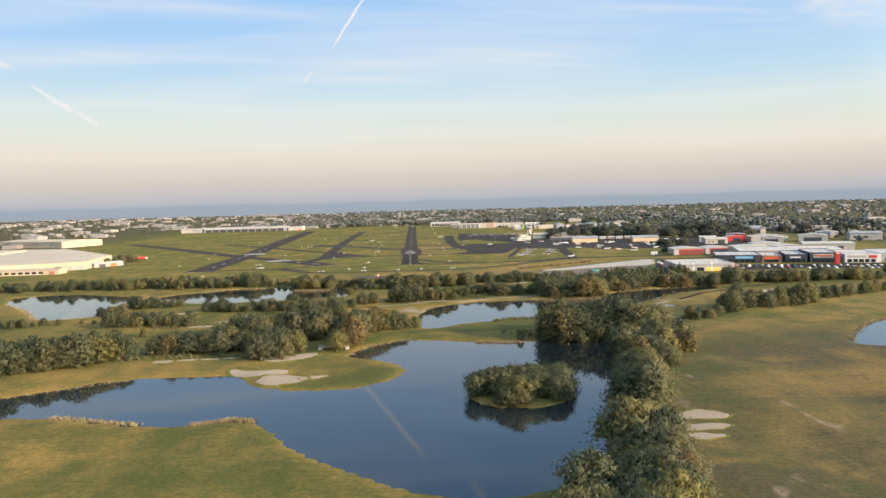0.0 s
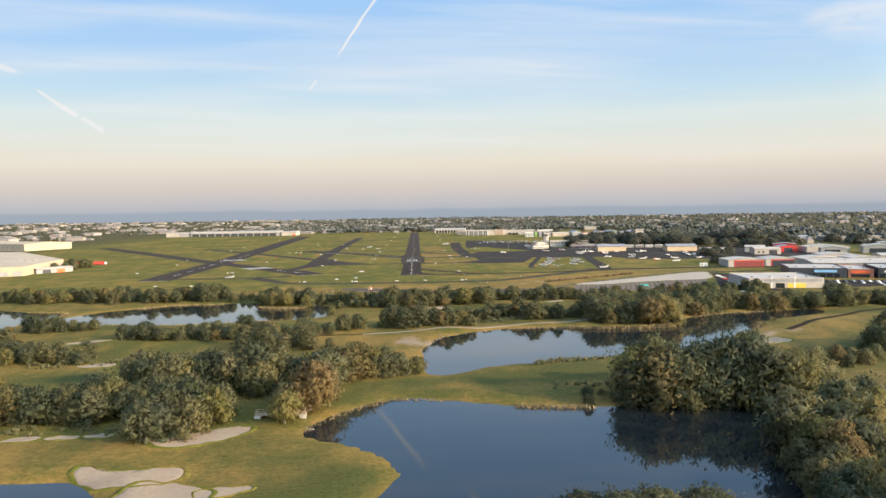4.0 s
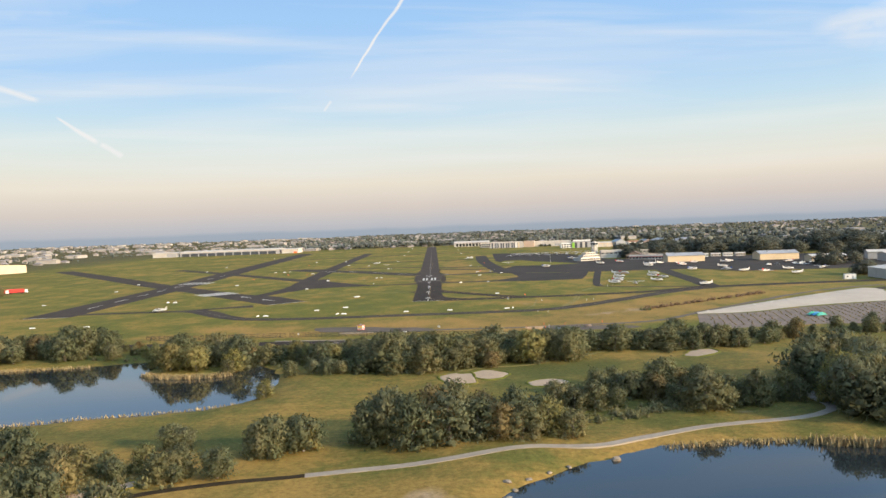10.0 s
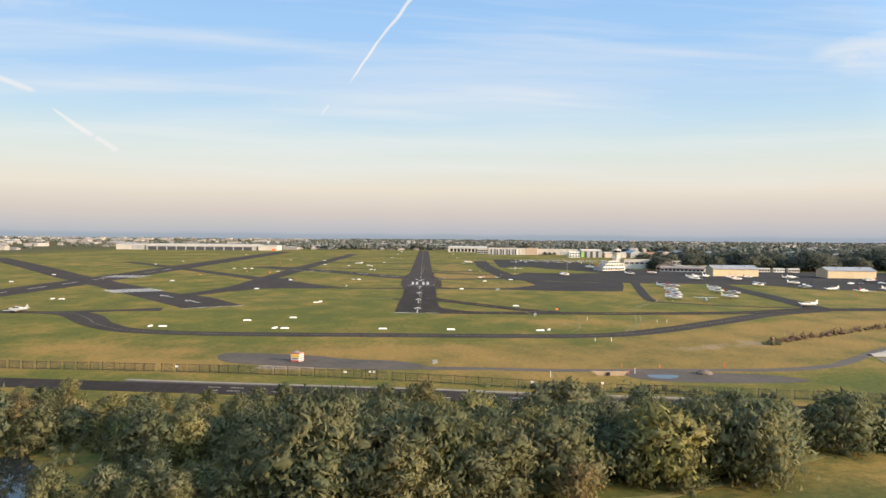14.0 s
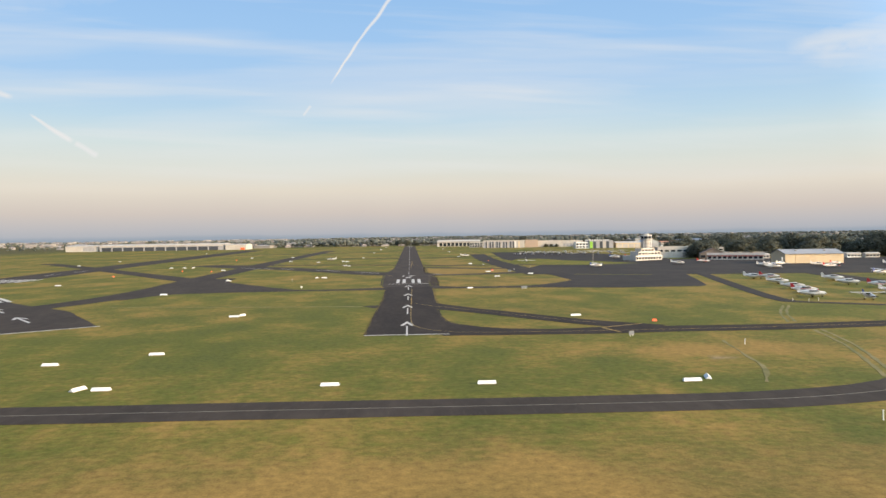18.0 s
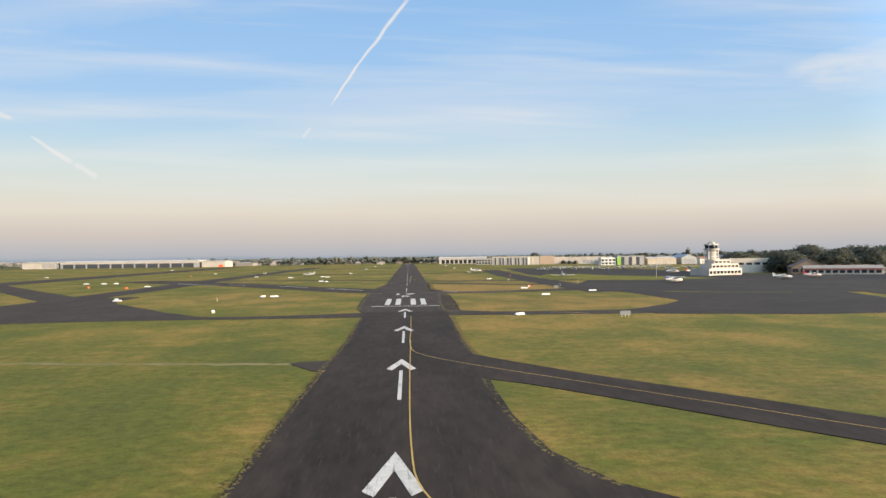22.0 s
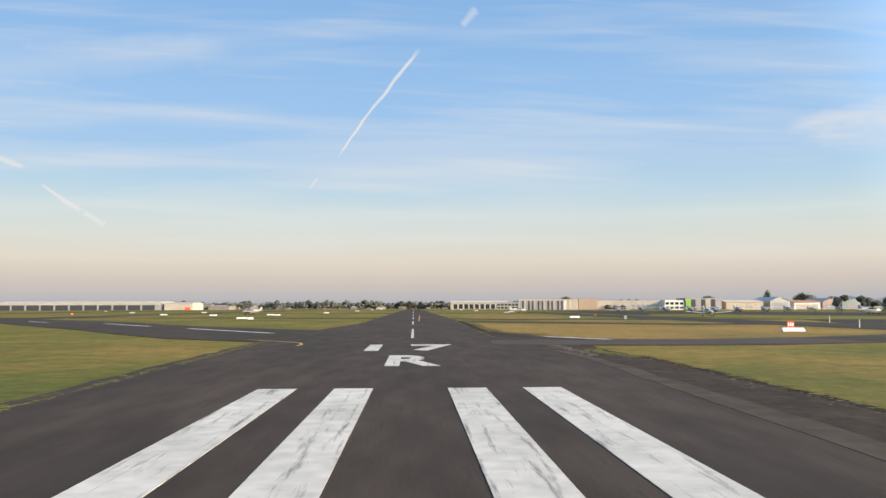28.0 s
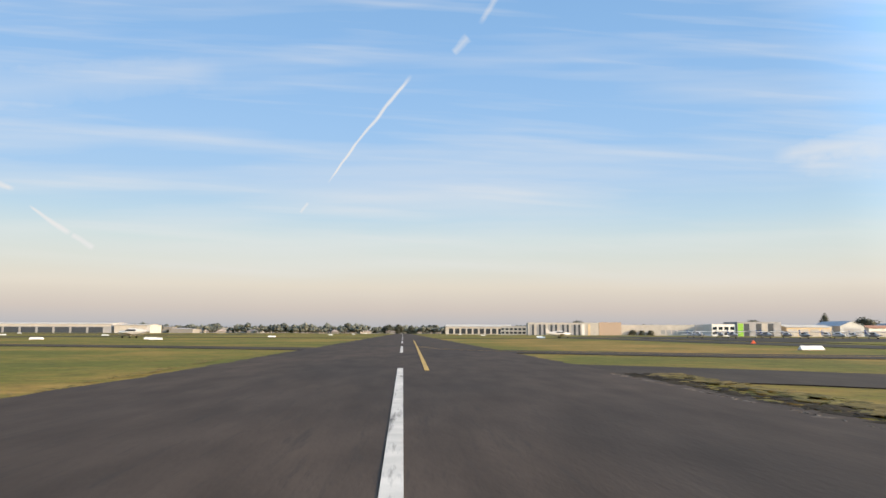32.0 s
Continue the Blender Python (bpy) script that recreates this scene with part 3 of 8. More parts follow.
DRY = [
    (150, -630, 70, 26, 0.3, 0.55), (130, -780, 60, 30, 0.2, 0.5), (165, -720, 50, 20, 0.1, 0.55), (200, -600, 40, 20, 0.4, 0.4),
    (-90, -662, 70, 12, 0.15, 0.6), (-10, -510, 60, 14, 0.1, 0.75), (2, -555, 16, 30, 0, 0.6), (40, -600, 50, 6, 0.05, 0.7),
    (30, -478, 40, 6, 0.1, 0.5), (-120, -480, 80, 14, 0, 0.5), (170, -520, 30, 20, 0.6, 0.5), (210, -480, 40, 14, 0.6, 0.6),
]
DRY += [
    (78, -282, 62, 20, 0.45, 1.2), (25, -283, 45, 12, 0.0, 0.7), (130, -228, 75, 18, 0.62, 1.2), (10, -268, 60, 7, 0, 0.5),
    (-60, -278, 50, 9, 0.0, 0.45), (120, -185, 30, 10, 0.5, 0.5), (200, -160, 60, 10, 0.2, 0.5), (26, 95, 14, 26, 0.0, 0.9),
    (45, 130, 40, 30, 0, 0.65), (60, 10, 50, 18, 0, 0.3), (30, 250, 14, 120, 0, 0.45), (-20, -300, 160, 10, 0, 0.55),
]
DRY += [
    (38, 22, 34, 34, 0, 0.40), (24, 100, 26, 22, 0, 0.5), (-40, 60, 30, 20, 0, 0.25), (60, -200, 30, 8, 0.1, 0.4), (30, -120, 25, 8, -0.5, 0.3),
]
BARE = [(66, -276, 52, 10, 0.40, 0.42), (120, -238, 56, 11, 0.62, 0.24), (8, -510, 9, 12, 0.3, 0.55), (3, -525, 9, 14, 0.2, 0.45), (-22, -299, 20, 4.5, 0.0, 0.95), (-28, -296, 7, 5, 0, 0.9), (-88, -647, 24, 5, 0.0, 0.55), (155, -520, 14, 8, 0.6, 0.6), (175, -505, 16, 7, 0.6, 0.6), (60, -455, 30, 5, -0.2, 0.6), (97, -750, 8, 14, 0, 0.45), (-75, -500, 40, 3, 0, 0.45),
        (56, -210, 6, 2, 0.4, 0.5), (-98, 20, 16, 8, -0.8, 0.8), (105, -605, 14, 4, 0.2, 0.5), (80, -598, 20, 3, 0.1, 0.45)]


def ground_fields(x, y):
    """Straw, mown green, bare earth and rough over the plan."""
    golf = np.clip((-315 - y) / 25, 0, 1)
    dry = 0.30 + 0.24 * golf + 0.10 * soft_noise(x, y, 130, 21)
    lush, bare = 0.22 + 0.10 * golf, np.zeros(len(x))
    for fld, spots in ((lush, LUSH + LUSH_STREAKS), (dry, DRY + DRY_STREAKS), (bare, BARE + BARE_STREAKS)):
        for cx, cy, rx, ry, turn, k in spots:
            fld += k * blob(x + 2.5 * soft_noise(x, y, 25, 31), y + 2.5 * soft_noise(x, y, 25, 32), cx, cy, rx, ry, turn)
    d = water_distance(x, y)
    dry += 0.30 * np.clip(1 - d / 7, 0, 1)
    bare += 0.35 * np.clip(1 - d / 3.5, 0, 1)
    lush -= 0.8 * np.clip(1 - d / 6, 0, 1)
    rough = np.zeros(len(x))
    for cx, cy, rx, ry, turn, k in ((150, -720, 75, 110, 0, 1.0), (120, -800, 60, 50, 0, 1.0), (230, -620, 90, 60, 0.3, 0.6), (-150, -700, 120, 90, 0, 0.3)):
        rough += k * blob(x, y, cx, cy, rx, ry, turn, 0.5)
    rough = np.maximum(rough, 0.38 * golf)
    rough = np.maximum(rough, np.clip((np.maximum(np.abs(x) - 560, y - 1130)) / 80, 0, 1))
    lush += 0.5 * np.clip((np.maximum(np.abs(x) - 560, y - 1130)) / 80, 0, 1)
    dry -= 0.50 * np.clip(rough, 0, 1)
    lush -= 0.22 * np.clip(rough, 0, 1)
    return ("dry", dry), ("lush", lush), ("bare", bare), ("rough", rough)


def build_ground():
    def axis(*runs):
        out = []
        for a, b, step in runs:
            out += list(np.arange(a, b, step))
        return np.array(out + [runs[-1][1]])

    xs = axis((-7000, -2000, 1000), (-2000, -600, 100), (-600, -330, 12), (-330, 340, 4), (340, 640, 12), (640, 2000, 90), (2000, 7000, 1000))
    ys = axis((-4000, -1200, 400), (-1200, -840, 12), (-840, -330, 4), (-330, 340, 7), (340, 1200, 30), (1200, 2400, 100), (2400, 7000, 920))
    gx, gy = np.meshgrid(xs, ys)
    x, y = gx.ravel(), gy.ravel()
    z = ground_height(x, y)
    nx, ny = len(xs), len(ys)
    i, j = np.meshgrid(np.arange(nx - 1), np.arange(ny - 1))
    a = (j * nx + i).ravel()
    faces = np.stack([a, a + 1, a + nx + 1, a + nx], 1)
    me = bpy.data.meshes.new("ground")
    me.from_pydata(np.stack([x, y, z], 1).tolist(), [], faces.tolist())
    me.update()
    fields = ground_fields(x, y)
    for name, fld in fields:
        me.attributes.new(name, "FLOAT", "POINT").data.foreach_set("value", np.clip(fld, 0, 1.2).astype(np.float32))
    tagged(meshed("ground", me, GRASS, smooth=True), "mown winter grass with straw patches and bare earth", "ground", kind="structure")
    for level, (name, outline) in enumerate(SHORES.items()):
        bm = bmesh.new()
        lo, hi = outline.min(0) - 12, outline.max(0) + 12
        bmesh.ops.create_grid(bm, x_segments=2, y_segments=2, size=0.5, matrix=Matrix.Translation(((lo[0] + hi[0]) / 2, (lo[1] + hi[1]) / 2, WATER_Z - 0.008 * level)) @ Matrix.Diagonal((hi[0] - lo[0], hi[1] - lo[1], 1, 1)))
        tagged(part("water", bm, WATER), "still dark golf course lake reflecting the sky", "lake", kind="structure")


build_ground()


# Pavements.
def ribbon(name, pts, half, z, mat, label="", category="", kind="structure", fray=0.0, seed=1, step=8.0, thick=0.12, smooth=True, parent=None):
    """A strip of pavement along a curve; half: half widths (left, right) at its points, or one number."""
    line = curve_pts(pts, step) if smooth else np.array([np.array(pts[0], float) + (np.array(pts[-1], float) - pts[0]) * s for s in np.linspace(0, 1, max(2, int(np.hypot(*(np.array(pts[-1], float) - pts[0])) / step)))])
    t = np.gradient(line, axis=0)
    t /= np.linalg.norm(t, axis=1)[:, None]
    side = np.stack([t[:, 1], -t[:, 0]], 1)
    halves = np.array(half if isinstance(half, (list, tuple)) else [(half, half)] * len(pts), float)
    where = [np.hypot(*(line - np.array(p, float)).T).argmin() / (len(line) - 1) for p in pts]
    s = np.linspace(0, 1, len(line))
    rng = np.random.RandomState(seed)
    wl = np.interp(s, where, halves[:, 0]) + fray * rng.uniform(-1, 1, len(s))
    wr = np.interp(s, where, halves[:, 1]) + fray * rng.uniform(-1, 1, len(s))
    left, right = line - side * wl[:, None], line + side * wr[:, None]
    n = len(line)
    verts = [(*p, z) for p in left] + [(*p, z) for p in right] + [(*p, z - thick) for p in left] + [(*p, z - thick) for p in right]
    faces = []
    for i in range(n - 1):
        faces += [(i, n + i, n + i + 1, i + 1), (2 * n + i, i, i + 1, 2 * n + i + 1), (n + i, 3 * n + i, 3 * n + i + 1, n + i + 1)]
    faces += [(0, 2 * n, 3 * n, n), (n - 1, 2 * n - 1, 4 * n - 1, 3 * n - 1)]
    ob = from_arrays(name, verts, faces, mat, parent)
    return tagged(ob, label, category, kind=kind) if label else ob


def slab(name, outline, z, mat, label, category, step=0.0, kind="structure"):
    pts = curve_pts(outline, step, True) if step else outline
    return tagged(part(name, prism_bm([tuple(p) for p in pts], z - 0.12, z), mat), label, category, kind=kind)


runway = ribbon("runway", [(0.78, -173.5), (0.55, -120), (0.36, -80), (0.27, -61), (0.09, -20)], [(9.4, 9.4), (9.25, 9.3), (8.75, 9.35), (9.0, 9.35), (9.4, 9.8)], 0.060, ASPHALT, "dark asphalt pre-threshold area of the runway", "runway", fray=0.08, step=4, smooth=False)
ribbon("runway", [(0.09, -20.5), (0.04, -8), (-0.09, 20), (-0.32, 70), (-0.4, 87), (-0.42, 95), (-0.51, 113), (-0.6, 135), (-0.72, 160), (-0.86, 190), (-1.08, 240), (-1.44, 320), (-2.03, 450), (-3.15, 700), (-4.9, 1090)], [(10, 13), (12, 13.4), (13, 14), (13.6, 13.2), (13.2, 13), (13, 9.9), (12.4, 9.5), (10.8, 9.4), (9.6, 9.4), (9.6, 9.6), (9.6, 9.6), (9.6, 9.6), (9.6, 9.6), (9.6, 9.6), (9.6, 9.6)], 0.064, ASPHALT_MAIN,
       "dark asphalt runway with ragged grassy edges", "runway", fray=0.2, step=2)
ribbon("runway", [(-219, -192), (-219, -120), (-220, 40), (-231, 300), (-254, 900)], 14.5, 0.040, ASPHALT_OLD, "worn parallel runway across the grass", "runway", fray=0.3)
ribbon("runway", [(-88, -153), (-117, -110), (-145, -77), (-180, -28), (-250, 66), (-336, 190), (-525, 458)], [(13, 13), (15, 15), (10.8, 10.8), (10.5, 10.5), (11, 11), (12, 12), (12, 12)], 0.044, ASPHALT_OLD, "worn crossing runway over the grass", "runway", fray=0.4)
ribbon("taxiway", [(-120, -92), (-110, -52), (-107, 0), (-110, 60), (-112, 163), (-115.5, 340), (-117, 760)], [(6, 6), (7.5, 7.5), (8, 8), (7, 7), (8, 8), (8, 8), (8, 8)], 0.048, ASPHALT_OLD, "worn asphalt taxiway beside the runway", "taxiway", fray=0.3)
ribbon("taxiway", [(-210, -178), (-180, -178.5), (-150, -180), (-135, -183), (-122, -199), (-112, -215), (-98, -231), (-84, -238), (-60, -242.4), (-28, -243), (0, -243.3), (31, -243.6), (48, -243.2), (60, -241.3), (72, -236.5), (91, -222), (120, -196), (146, -172), (182, -150)], [(4, 4)] * 3 + [(6.5, 6.5), (6.5, 6.5), (5.4, 5.4)] + [(4.7, 4.7)] * 10 + [(5, 5)] * 3, 0.052, ASPHALT_OLD,
       "narrow asphalt taxiway curving through the grass", "taxiway", fray=0.15)
ribbon("taxiway", [(-140, -179), (-122, -170), (-106, -165)], [(4, 4), (4, 4), (7, 7)], 0.050, ASPHALT_OLD, "short taxiway link in the grass", "taxiway", fray=0.2)
ribbon("taxiway", [(8.6, -170.5), (12.5, -170.6), (17, -171), (21, -171.4), (25, -171.6), (33, -172), (39, -172), (48, -171.8), (62, -171), (90, -171), (140, -164), (180, -149), (260, -146), (340, -150)], [(17, 5), (15.5, 5), (10, 4.9), (7.4, 4.8), (5.9, 4.8), (4.4, 4.8), (4.8, 5), (6.5, 5.2), (5, 5), (4.8, 4.8), (4.8, 4.8), (6, 6), (6, 6), (6, 6)], 0.056, ASPHALT, "dark taxiway leading to the runway end", "taxiway", fray=0.1, step=3)
ribbon("taxiway", [(2.5, -99.5), (9.5, -109.3), (17.2, -119.3), (27, -132.4), (37.4, -146.5), (46.3, -157.6), (58, -168)], [(7, 9), (5.8, 6.5), (4.6, 4.6), (4.5, 4.5), (4.3, 4.3), (4.6, 4.6), (5, 5)], 0.0645, ASPHALT, "dark taxiway branching off the runway", "taxiway", fray=0.1)
ribbon("taxiway", [(-8, -28), (-26, -30.8), (-43, -30.6), (-56, -24), (-72, -4), (-105, 45), (-150, 110), (-190, 168), (-250, 255), (-330, 365)], [(7.2, 7.2), (4, 4), (3.2, 3.2), (6, 6), (8, 8), (8, 8), (7, 7), (7, 7), (7, 7), (7, 7)], 0.0562, ASPHALT_OLD, "worn taxiway crossing at the threshold", "taxiway", fray=0.2)
ribbon("taxiway", [(8, -26), (20, -28), (36, -29), (52, -28), (70, -24), (100, -22)], [(11, 6), (5, 5), (5, 5), (5, 7), (12, 14), (20, 18)], 0.0565, ASPHALT_OLD, "worn taxiway from the threshold to the apron", "taxiway", fray=0.2)
ribbon("taxiway", [(-160, 262), (-120, 215), (-78, 172), (-44, 126), (-16, 92), (0, 80), (19, 70.4), (38, 73), (70, 84), (110, 90)], [(14, 14), (14, 14), (12, 12), (10, 10), (13, 13), (12, 12), (6, 6), (5.2, 5.2), (9, 8), (10, 8)], 0.054, ASPHALT_OLD, "worn crossing runway over the main runway", "runway", fray=0.4)
ribbon("taxiway", [(-140, 252), (-60, 233), (-30, 222), (0, 208), (16, 199), (27, 192), (41, 188.5), (60, 186), (105, 184)], 5.0, 0.050, ASPHALT_OLD, "taxiway crossing the runway", "taxiway", fray=0.2)
ribbon("taxiway", [(2, 172), (9, 167.4), (16, 162.2), (25, 154.2), (37, 143.6), (45, 138.6), (60, 134.6), (72, 128.5), (80, 120)], [(6, 6), (6, 6), (5, 5), (4.8, 4.8), (4.6, 4.6), (4.6, 4.6), (4.6, 4.6), (5, 5), (8, 8)], 0.0475, ASPHALT_OLD, "worn taxiway from the runway to the apron", "taxiway", fray=0.15, step=3)
ribbon("taxiway", [(-120, 385), (0, 372), (80, 380)], 5.5, 0.050, ASPHALT_OLD, "far taxiway crossing the runway", "taxiway", fray=0.2)
ribbon("taxiway", [(-250, 560), (0, 640), (60, 640)], 5.5, 0.050, ASPHALT_OLD, "far taxiway crossing the runway", "taxiway", fray=0.2)
ribbon("taxiway", [(70, 470), (64, 300), (66, 160), (70, 60)], 8, 0.046, APRON, "taxiway along the edge of the apron", "taxiway", fray=0.2)
slab("taxiway", [(-43, -33.6), (-66, -35), (-91, -40), (-97, -50), (-103, -64), (-113, -40), (-115, 0), (-116, 38), (-108, 58), (-93, 70), (-88, 37), (-68, 0), (-56, -13), (-46, -26)], 0.050, ASPHALT_OLD, "broad worn junction of two taxiways", "taxiway", 5.0)
slab("taxiway", [(8.6, -128), (9.7, -134), (10.9, -148), (13.6, -155.8), (8.6, -158)], 0.0575, ASPHALT, "paved fillet between runway and taxiway", "taxiway")
slab("taxiway", [(-8.4, -111.5), (-9.8, -110.4), (-13.4, -104.2), (-12.2, -103.0), (-8.4, -101.8)], 0.050, ASPHALT_OLD, "broken stub of an old taxiway", "taxiway")
slab("apron", [(54, -36), (84, -44), (116, -43), (120, -39), (131, 2), (140, 40), (150, 36), (212, 30), (232, 24), (250, -20), (330, -30), (480, 0), (520, 200), (330, 230), (280, 235), (205, 246), (200, 330), (190, 440), (125, 525), (92, 540), (84, 410), (78, 300), (90, 180), (70, 120), (61, 90), (74, 54), (75, 8), (67, -6), (52, -24)], 0.058, APRON, "broad dark asphalt apron for parked aircraft", "apron")
ribbon("taxiway", [(204, 40), (196, -20), (190, -80), (182, -145)], 6, 0.062, APRON, "asphalt taxiway from the apron", "taxiway")
ribbon("taxiway", [(148, 38), (121, -83), (117, -113)], [(3, 3), (2.6, 2.6), (2.6, 2.6)], 0.062, APRON, "narrow asphalt taxiway beside the grass parking", "taxiway")
ribbon("taxiway", [(116, -112), (131, -123.5), (150, -135), (178, -143)], 2.2, 0.05, ASPHALT_OLD, "narrow service track", "taxiway")
slab("grass_island", [(76, 215), (78, 255), (90, 300), (110, 298), (119, 257), (140, 225), (158, 180), (118, 166), (88, 180)], 0.09, GRASS, "strip of mown grass between taxiways", "grass")
slab("grass_island", [(86, 55), (104, 45), (122, 39), (123, 40.6), (105, 47), (88, 56.5)], 0.09, GRASS, "thin strip of mown grass on the apron", "grass")


# Trees.

def ico_arrays():
    bm = bmesh.new()
    bmesh.ops.create_icosphere(bm, subdivisions=1, radius=1.0)
    v = np.array([x.co[:] for x in bm.verts])
    f = np.array([[x.index for x in face.verts] for face in bm.faces])
    bm.free()
    return v, f


ICO_V, ICO_F = ico_arrays()


def foliage(clumps, leaves, leaf, rng, droop=0.0, core=0.55):
    """Vertices and faces of a crown: a lumpy core in each clump, and leaf sprays standing out of its surface."""
    verts, faces, n = [], [], 0
    for c, r in clumps:
        v = ICO_V * (r * core) * rng.uniform(0.75, 1.25, (len(ICO_V), 1)) + c
        verts.append(v)
        faces.append(ICO_F + n)
        n += len(v)
    out_v, out_f = [np.concatenate(verts)], [tuple(f) for f in np.concatenate(faces)]
    k = leaves * len(clumps)
    cs = np.repeat(np.array([c for c, _ in clumps]), leaves, 0)
    rs = np.repeat(np.array([r for _, r in clumps]), leaves)
    d = rng.normal(size=(k, 3))
    d[:, 2] += 0.25
    d /= np.linalg.norm(d, axis=1)[:, None]
    p = cs + d * (rs * rng.normal(0.86, 0.31, k))[:, None] * np.array([1, 1, 1.05])
    a = rng.normal(size=(k, 3))
    a[:, 2] = 1.1 * np.abs(a[:, 2]) + 0.35 + droop * 0.6
    a /= np.linalg.norm(a, axis=1)[:, None]
    b = np.cross(a, d + 0.5 * rng.normal(size=(k, 3)))
    b /= np.linalg.norm(b, axis=1)[:, None]
    s = leaf * rng.uniform(0.6, 1.5, k)[:, None]
    tri = np.stack([p - a * s * 1.2 - b * s * 0.42, p - a * s * 0.5 + b * s * 0.62, p + a * s * 1.5], 1).reshape(-1, 3)
    out_v.append(tri)
    out_f += [(n + 3 * i, n + 3 * i + 1, n + 3 * i + 2) for i in range(k)]
    # leaves are shaded with the mass they grow on
    whole = np.mean([c for c, _ in clumps], 0)
    mid = np.concatenate([np.repeat(np.array([c for c, _ in clumps]), len(ICO_V), 0), np.repeat(cs, 3, 0)])
    every = np.concatenate(out_v)
    def unit(a):
        return a / (np.linalg.norm(a, axis=1)[:, None] + 1e-6)
    flat = np.cross(tri[1::3] - tri[0::3], tri[2::3] - tri[0::3])
    flat *= np.sign((flat * d).sum(1))[:, None]
    own = np.concatenate([unit(every[:n] - mid[:n]), np.repeat(unit(flat), 3, 0)])
    normals = unit(0.34 * unit(every - mid) + (0.46 * unit(every - whole) if len(clumps) < 60 else 0) + 0.46 * own + [0, 0, 0.10])
    return every, out_f, normals


def limb_tube(rows, sides=6):
    """A tapered tube through (x, y, z, radius) rows."""
    verts, faces = [], []
    for i, (x, y, z, r) in enumerate(rows):
        for k in range(sides):
            a = 6.2832 * k / sides
            verts.append((x + r * math.cos(a), y + r * math.sin(a), z))
        if i:
            o, q = (i - 1) * sides, i * sides
            faces += [(o + k, o + (k + 1) % sides, q + (k + 1) % sides, q + k) for k in range(sides)]
    return verts, faces


def make_tree(kind, seed):
    """One tree about 10 m high: tapered trunk with limbs, and a crown of leaf clumps."""
    rng = np.random.RandomState(seed)
    spec = {"gum": (LEAF_GUM, BARK_PALE, 28, 4.3, 0.22, 96, 0.28, 0.5), "sheoak": (LEAF_OAK, BARK, 26, 3.7, 0.05, 92, 0.27, 0.9), "wattle": (LEAF_OAK, BARK, 26, 5.0, 0.04, 92, 0.28, 0.2),
            "tea": (LEAF_BUSH, BARK, 26, 4.9, 0.05, 92, 0.28, 0.1), "park": (LEAF_PARK, BARK, 28, 4.6, 0.14, 70, 0.30, 0.2), "shrub": (LEAF_BUSH, BARK, 14, 5.0, 0.02, 46, 0.52, 0.2)}[kind]
    leaf_mat, bark, count, wide, base, leaves, leaf, droop = spec
    root = empty({"shrub": "shrub", "tea": "tea_tree"}.get(kind, kind + "_tree"))
    clumps, limbs = [], []
    lean = rng.uniform(-0.5, 0.5, 2)
    for i in range(count):
        u = (i + 0.5) / count
        h = 10 * (base + (0.97 - base) * u)
        if kind == "sheoak":
            reach = wide * math.sqrt(max(0.03, 1 - u ** 3)) * rng.uniform(0.7, 1.0)
        elif kind == "gum":
            reach = wide * math.sin(math.pi * (0.16 + 0.74 * u)) * rng.uniform(0.55, 1.05)
        else:
            reach = wide * math.sqrt(max(0.05, 1 - u ** 2.2)) * rng.uniform(0.75, 1.0)
        a = 2.399 * i + rng.uniform(-0.5, 0.5)
        d = reach * math.sqrt(rng.uniform(0.2, 1))
        r = rng.uniform(1.5, 2.3) * (1.0 - 0.32 * u) * (1.1 if kind in ("wattle", "shrub") else 1.0)
        c = np.array([d * math.cos(a) + lean[0] * u, d * math.sin(a) + lean[1] * u, h - 0.35 * r])
        clumps.append((c, r))
        if i % 3 == 0:
            limbs.append(c)
    v, f, normals = foliage(clumps, leaves, leaf, rng, droop, 0.42)
    from_arrays("crown", v, f, leaf_mat, root, smooth=True).data.normals_split_custom_set_from_vertices(normals.tolist())
    top = 10 * (0.8 if kind != "shrub" else 0.5)
    tv, tf = limb_tube([(0, 0, -0.4, 0.34), (0.05, 0, 0.6, 0.24), (lean[0] * 0.4, lean[1] * 0.4, top * 0.5, 0.17), (lean[0], lean[1], top, 0.05)], 7)
    for c in limbs:
        s = rng.uniform(0.25, 0.5)
        b = np.array([lean[0] * s, lean[1] * s, c[2] * 0.55 + 0.3])
        lv, lf = limb_tube([(*b, 0.11), (*(b * 0.4 + c * 0.6 + [0, 0, 0.2]), 0.07), (*c, 0.03)], 5)
        tf += [tuple(i + len(tv) for i in face) for face in lf]
        tv += lv
    from_arrays("trunk", tv, tf, bark, root)
    return root


TREE_LABELS = {"gum": "gum tree with an open olive crown on the golf course", "sheoak": "dark upright sheoak beside the golf course lakes",
               "wattle": "dense rounded dark green wattle in the tree belt", "tea": "dense rounded olive tea tree beside the fairway", "park": "tall dark spreading tree behind the airport buildings", "shrub": "low rounded olive shrub in rough grass"}
PROTOS = {k: [make_tree(k, s) for s in seeds] for k, seeds in (("gum", (11, 12, 13)), ("sheoak", (21, 22, 23)), ("wattle", (31, 32, 33)), ("tea", (35, 36, 37)), ("shrub", (41, 42)), ("park", (51, 52, 53)))}
for kind, protos in PROTOS.items():
    for ob in protos:
        tagged(ob, TREE_LABELS[kind], "shrub" if kind == "shrub" else "tree", group={"shrub": "shrubs of the golf course", "park": "tall trees behind the airport"}.get(kind, kind + " trees of the golf course"))
USED = set()
TREE_SPOTS = []
TREE_RNG = np.random.RandomState(77)


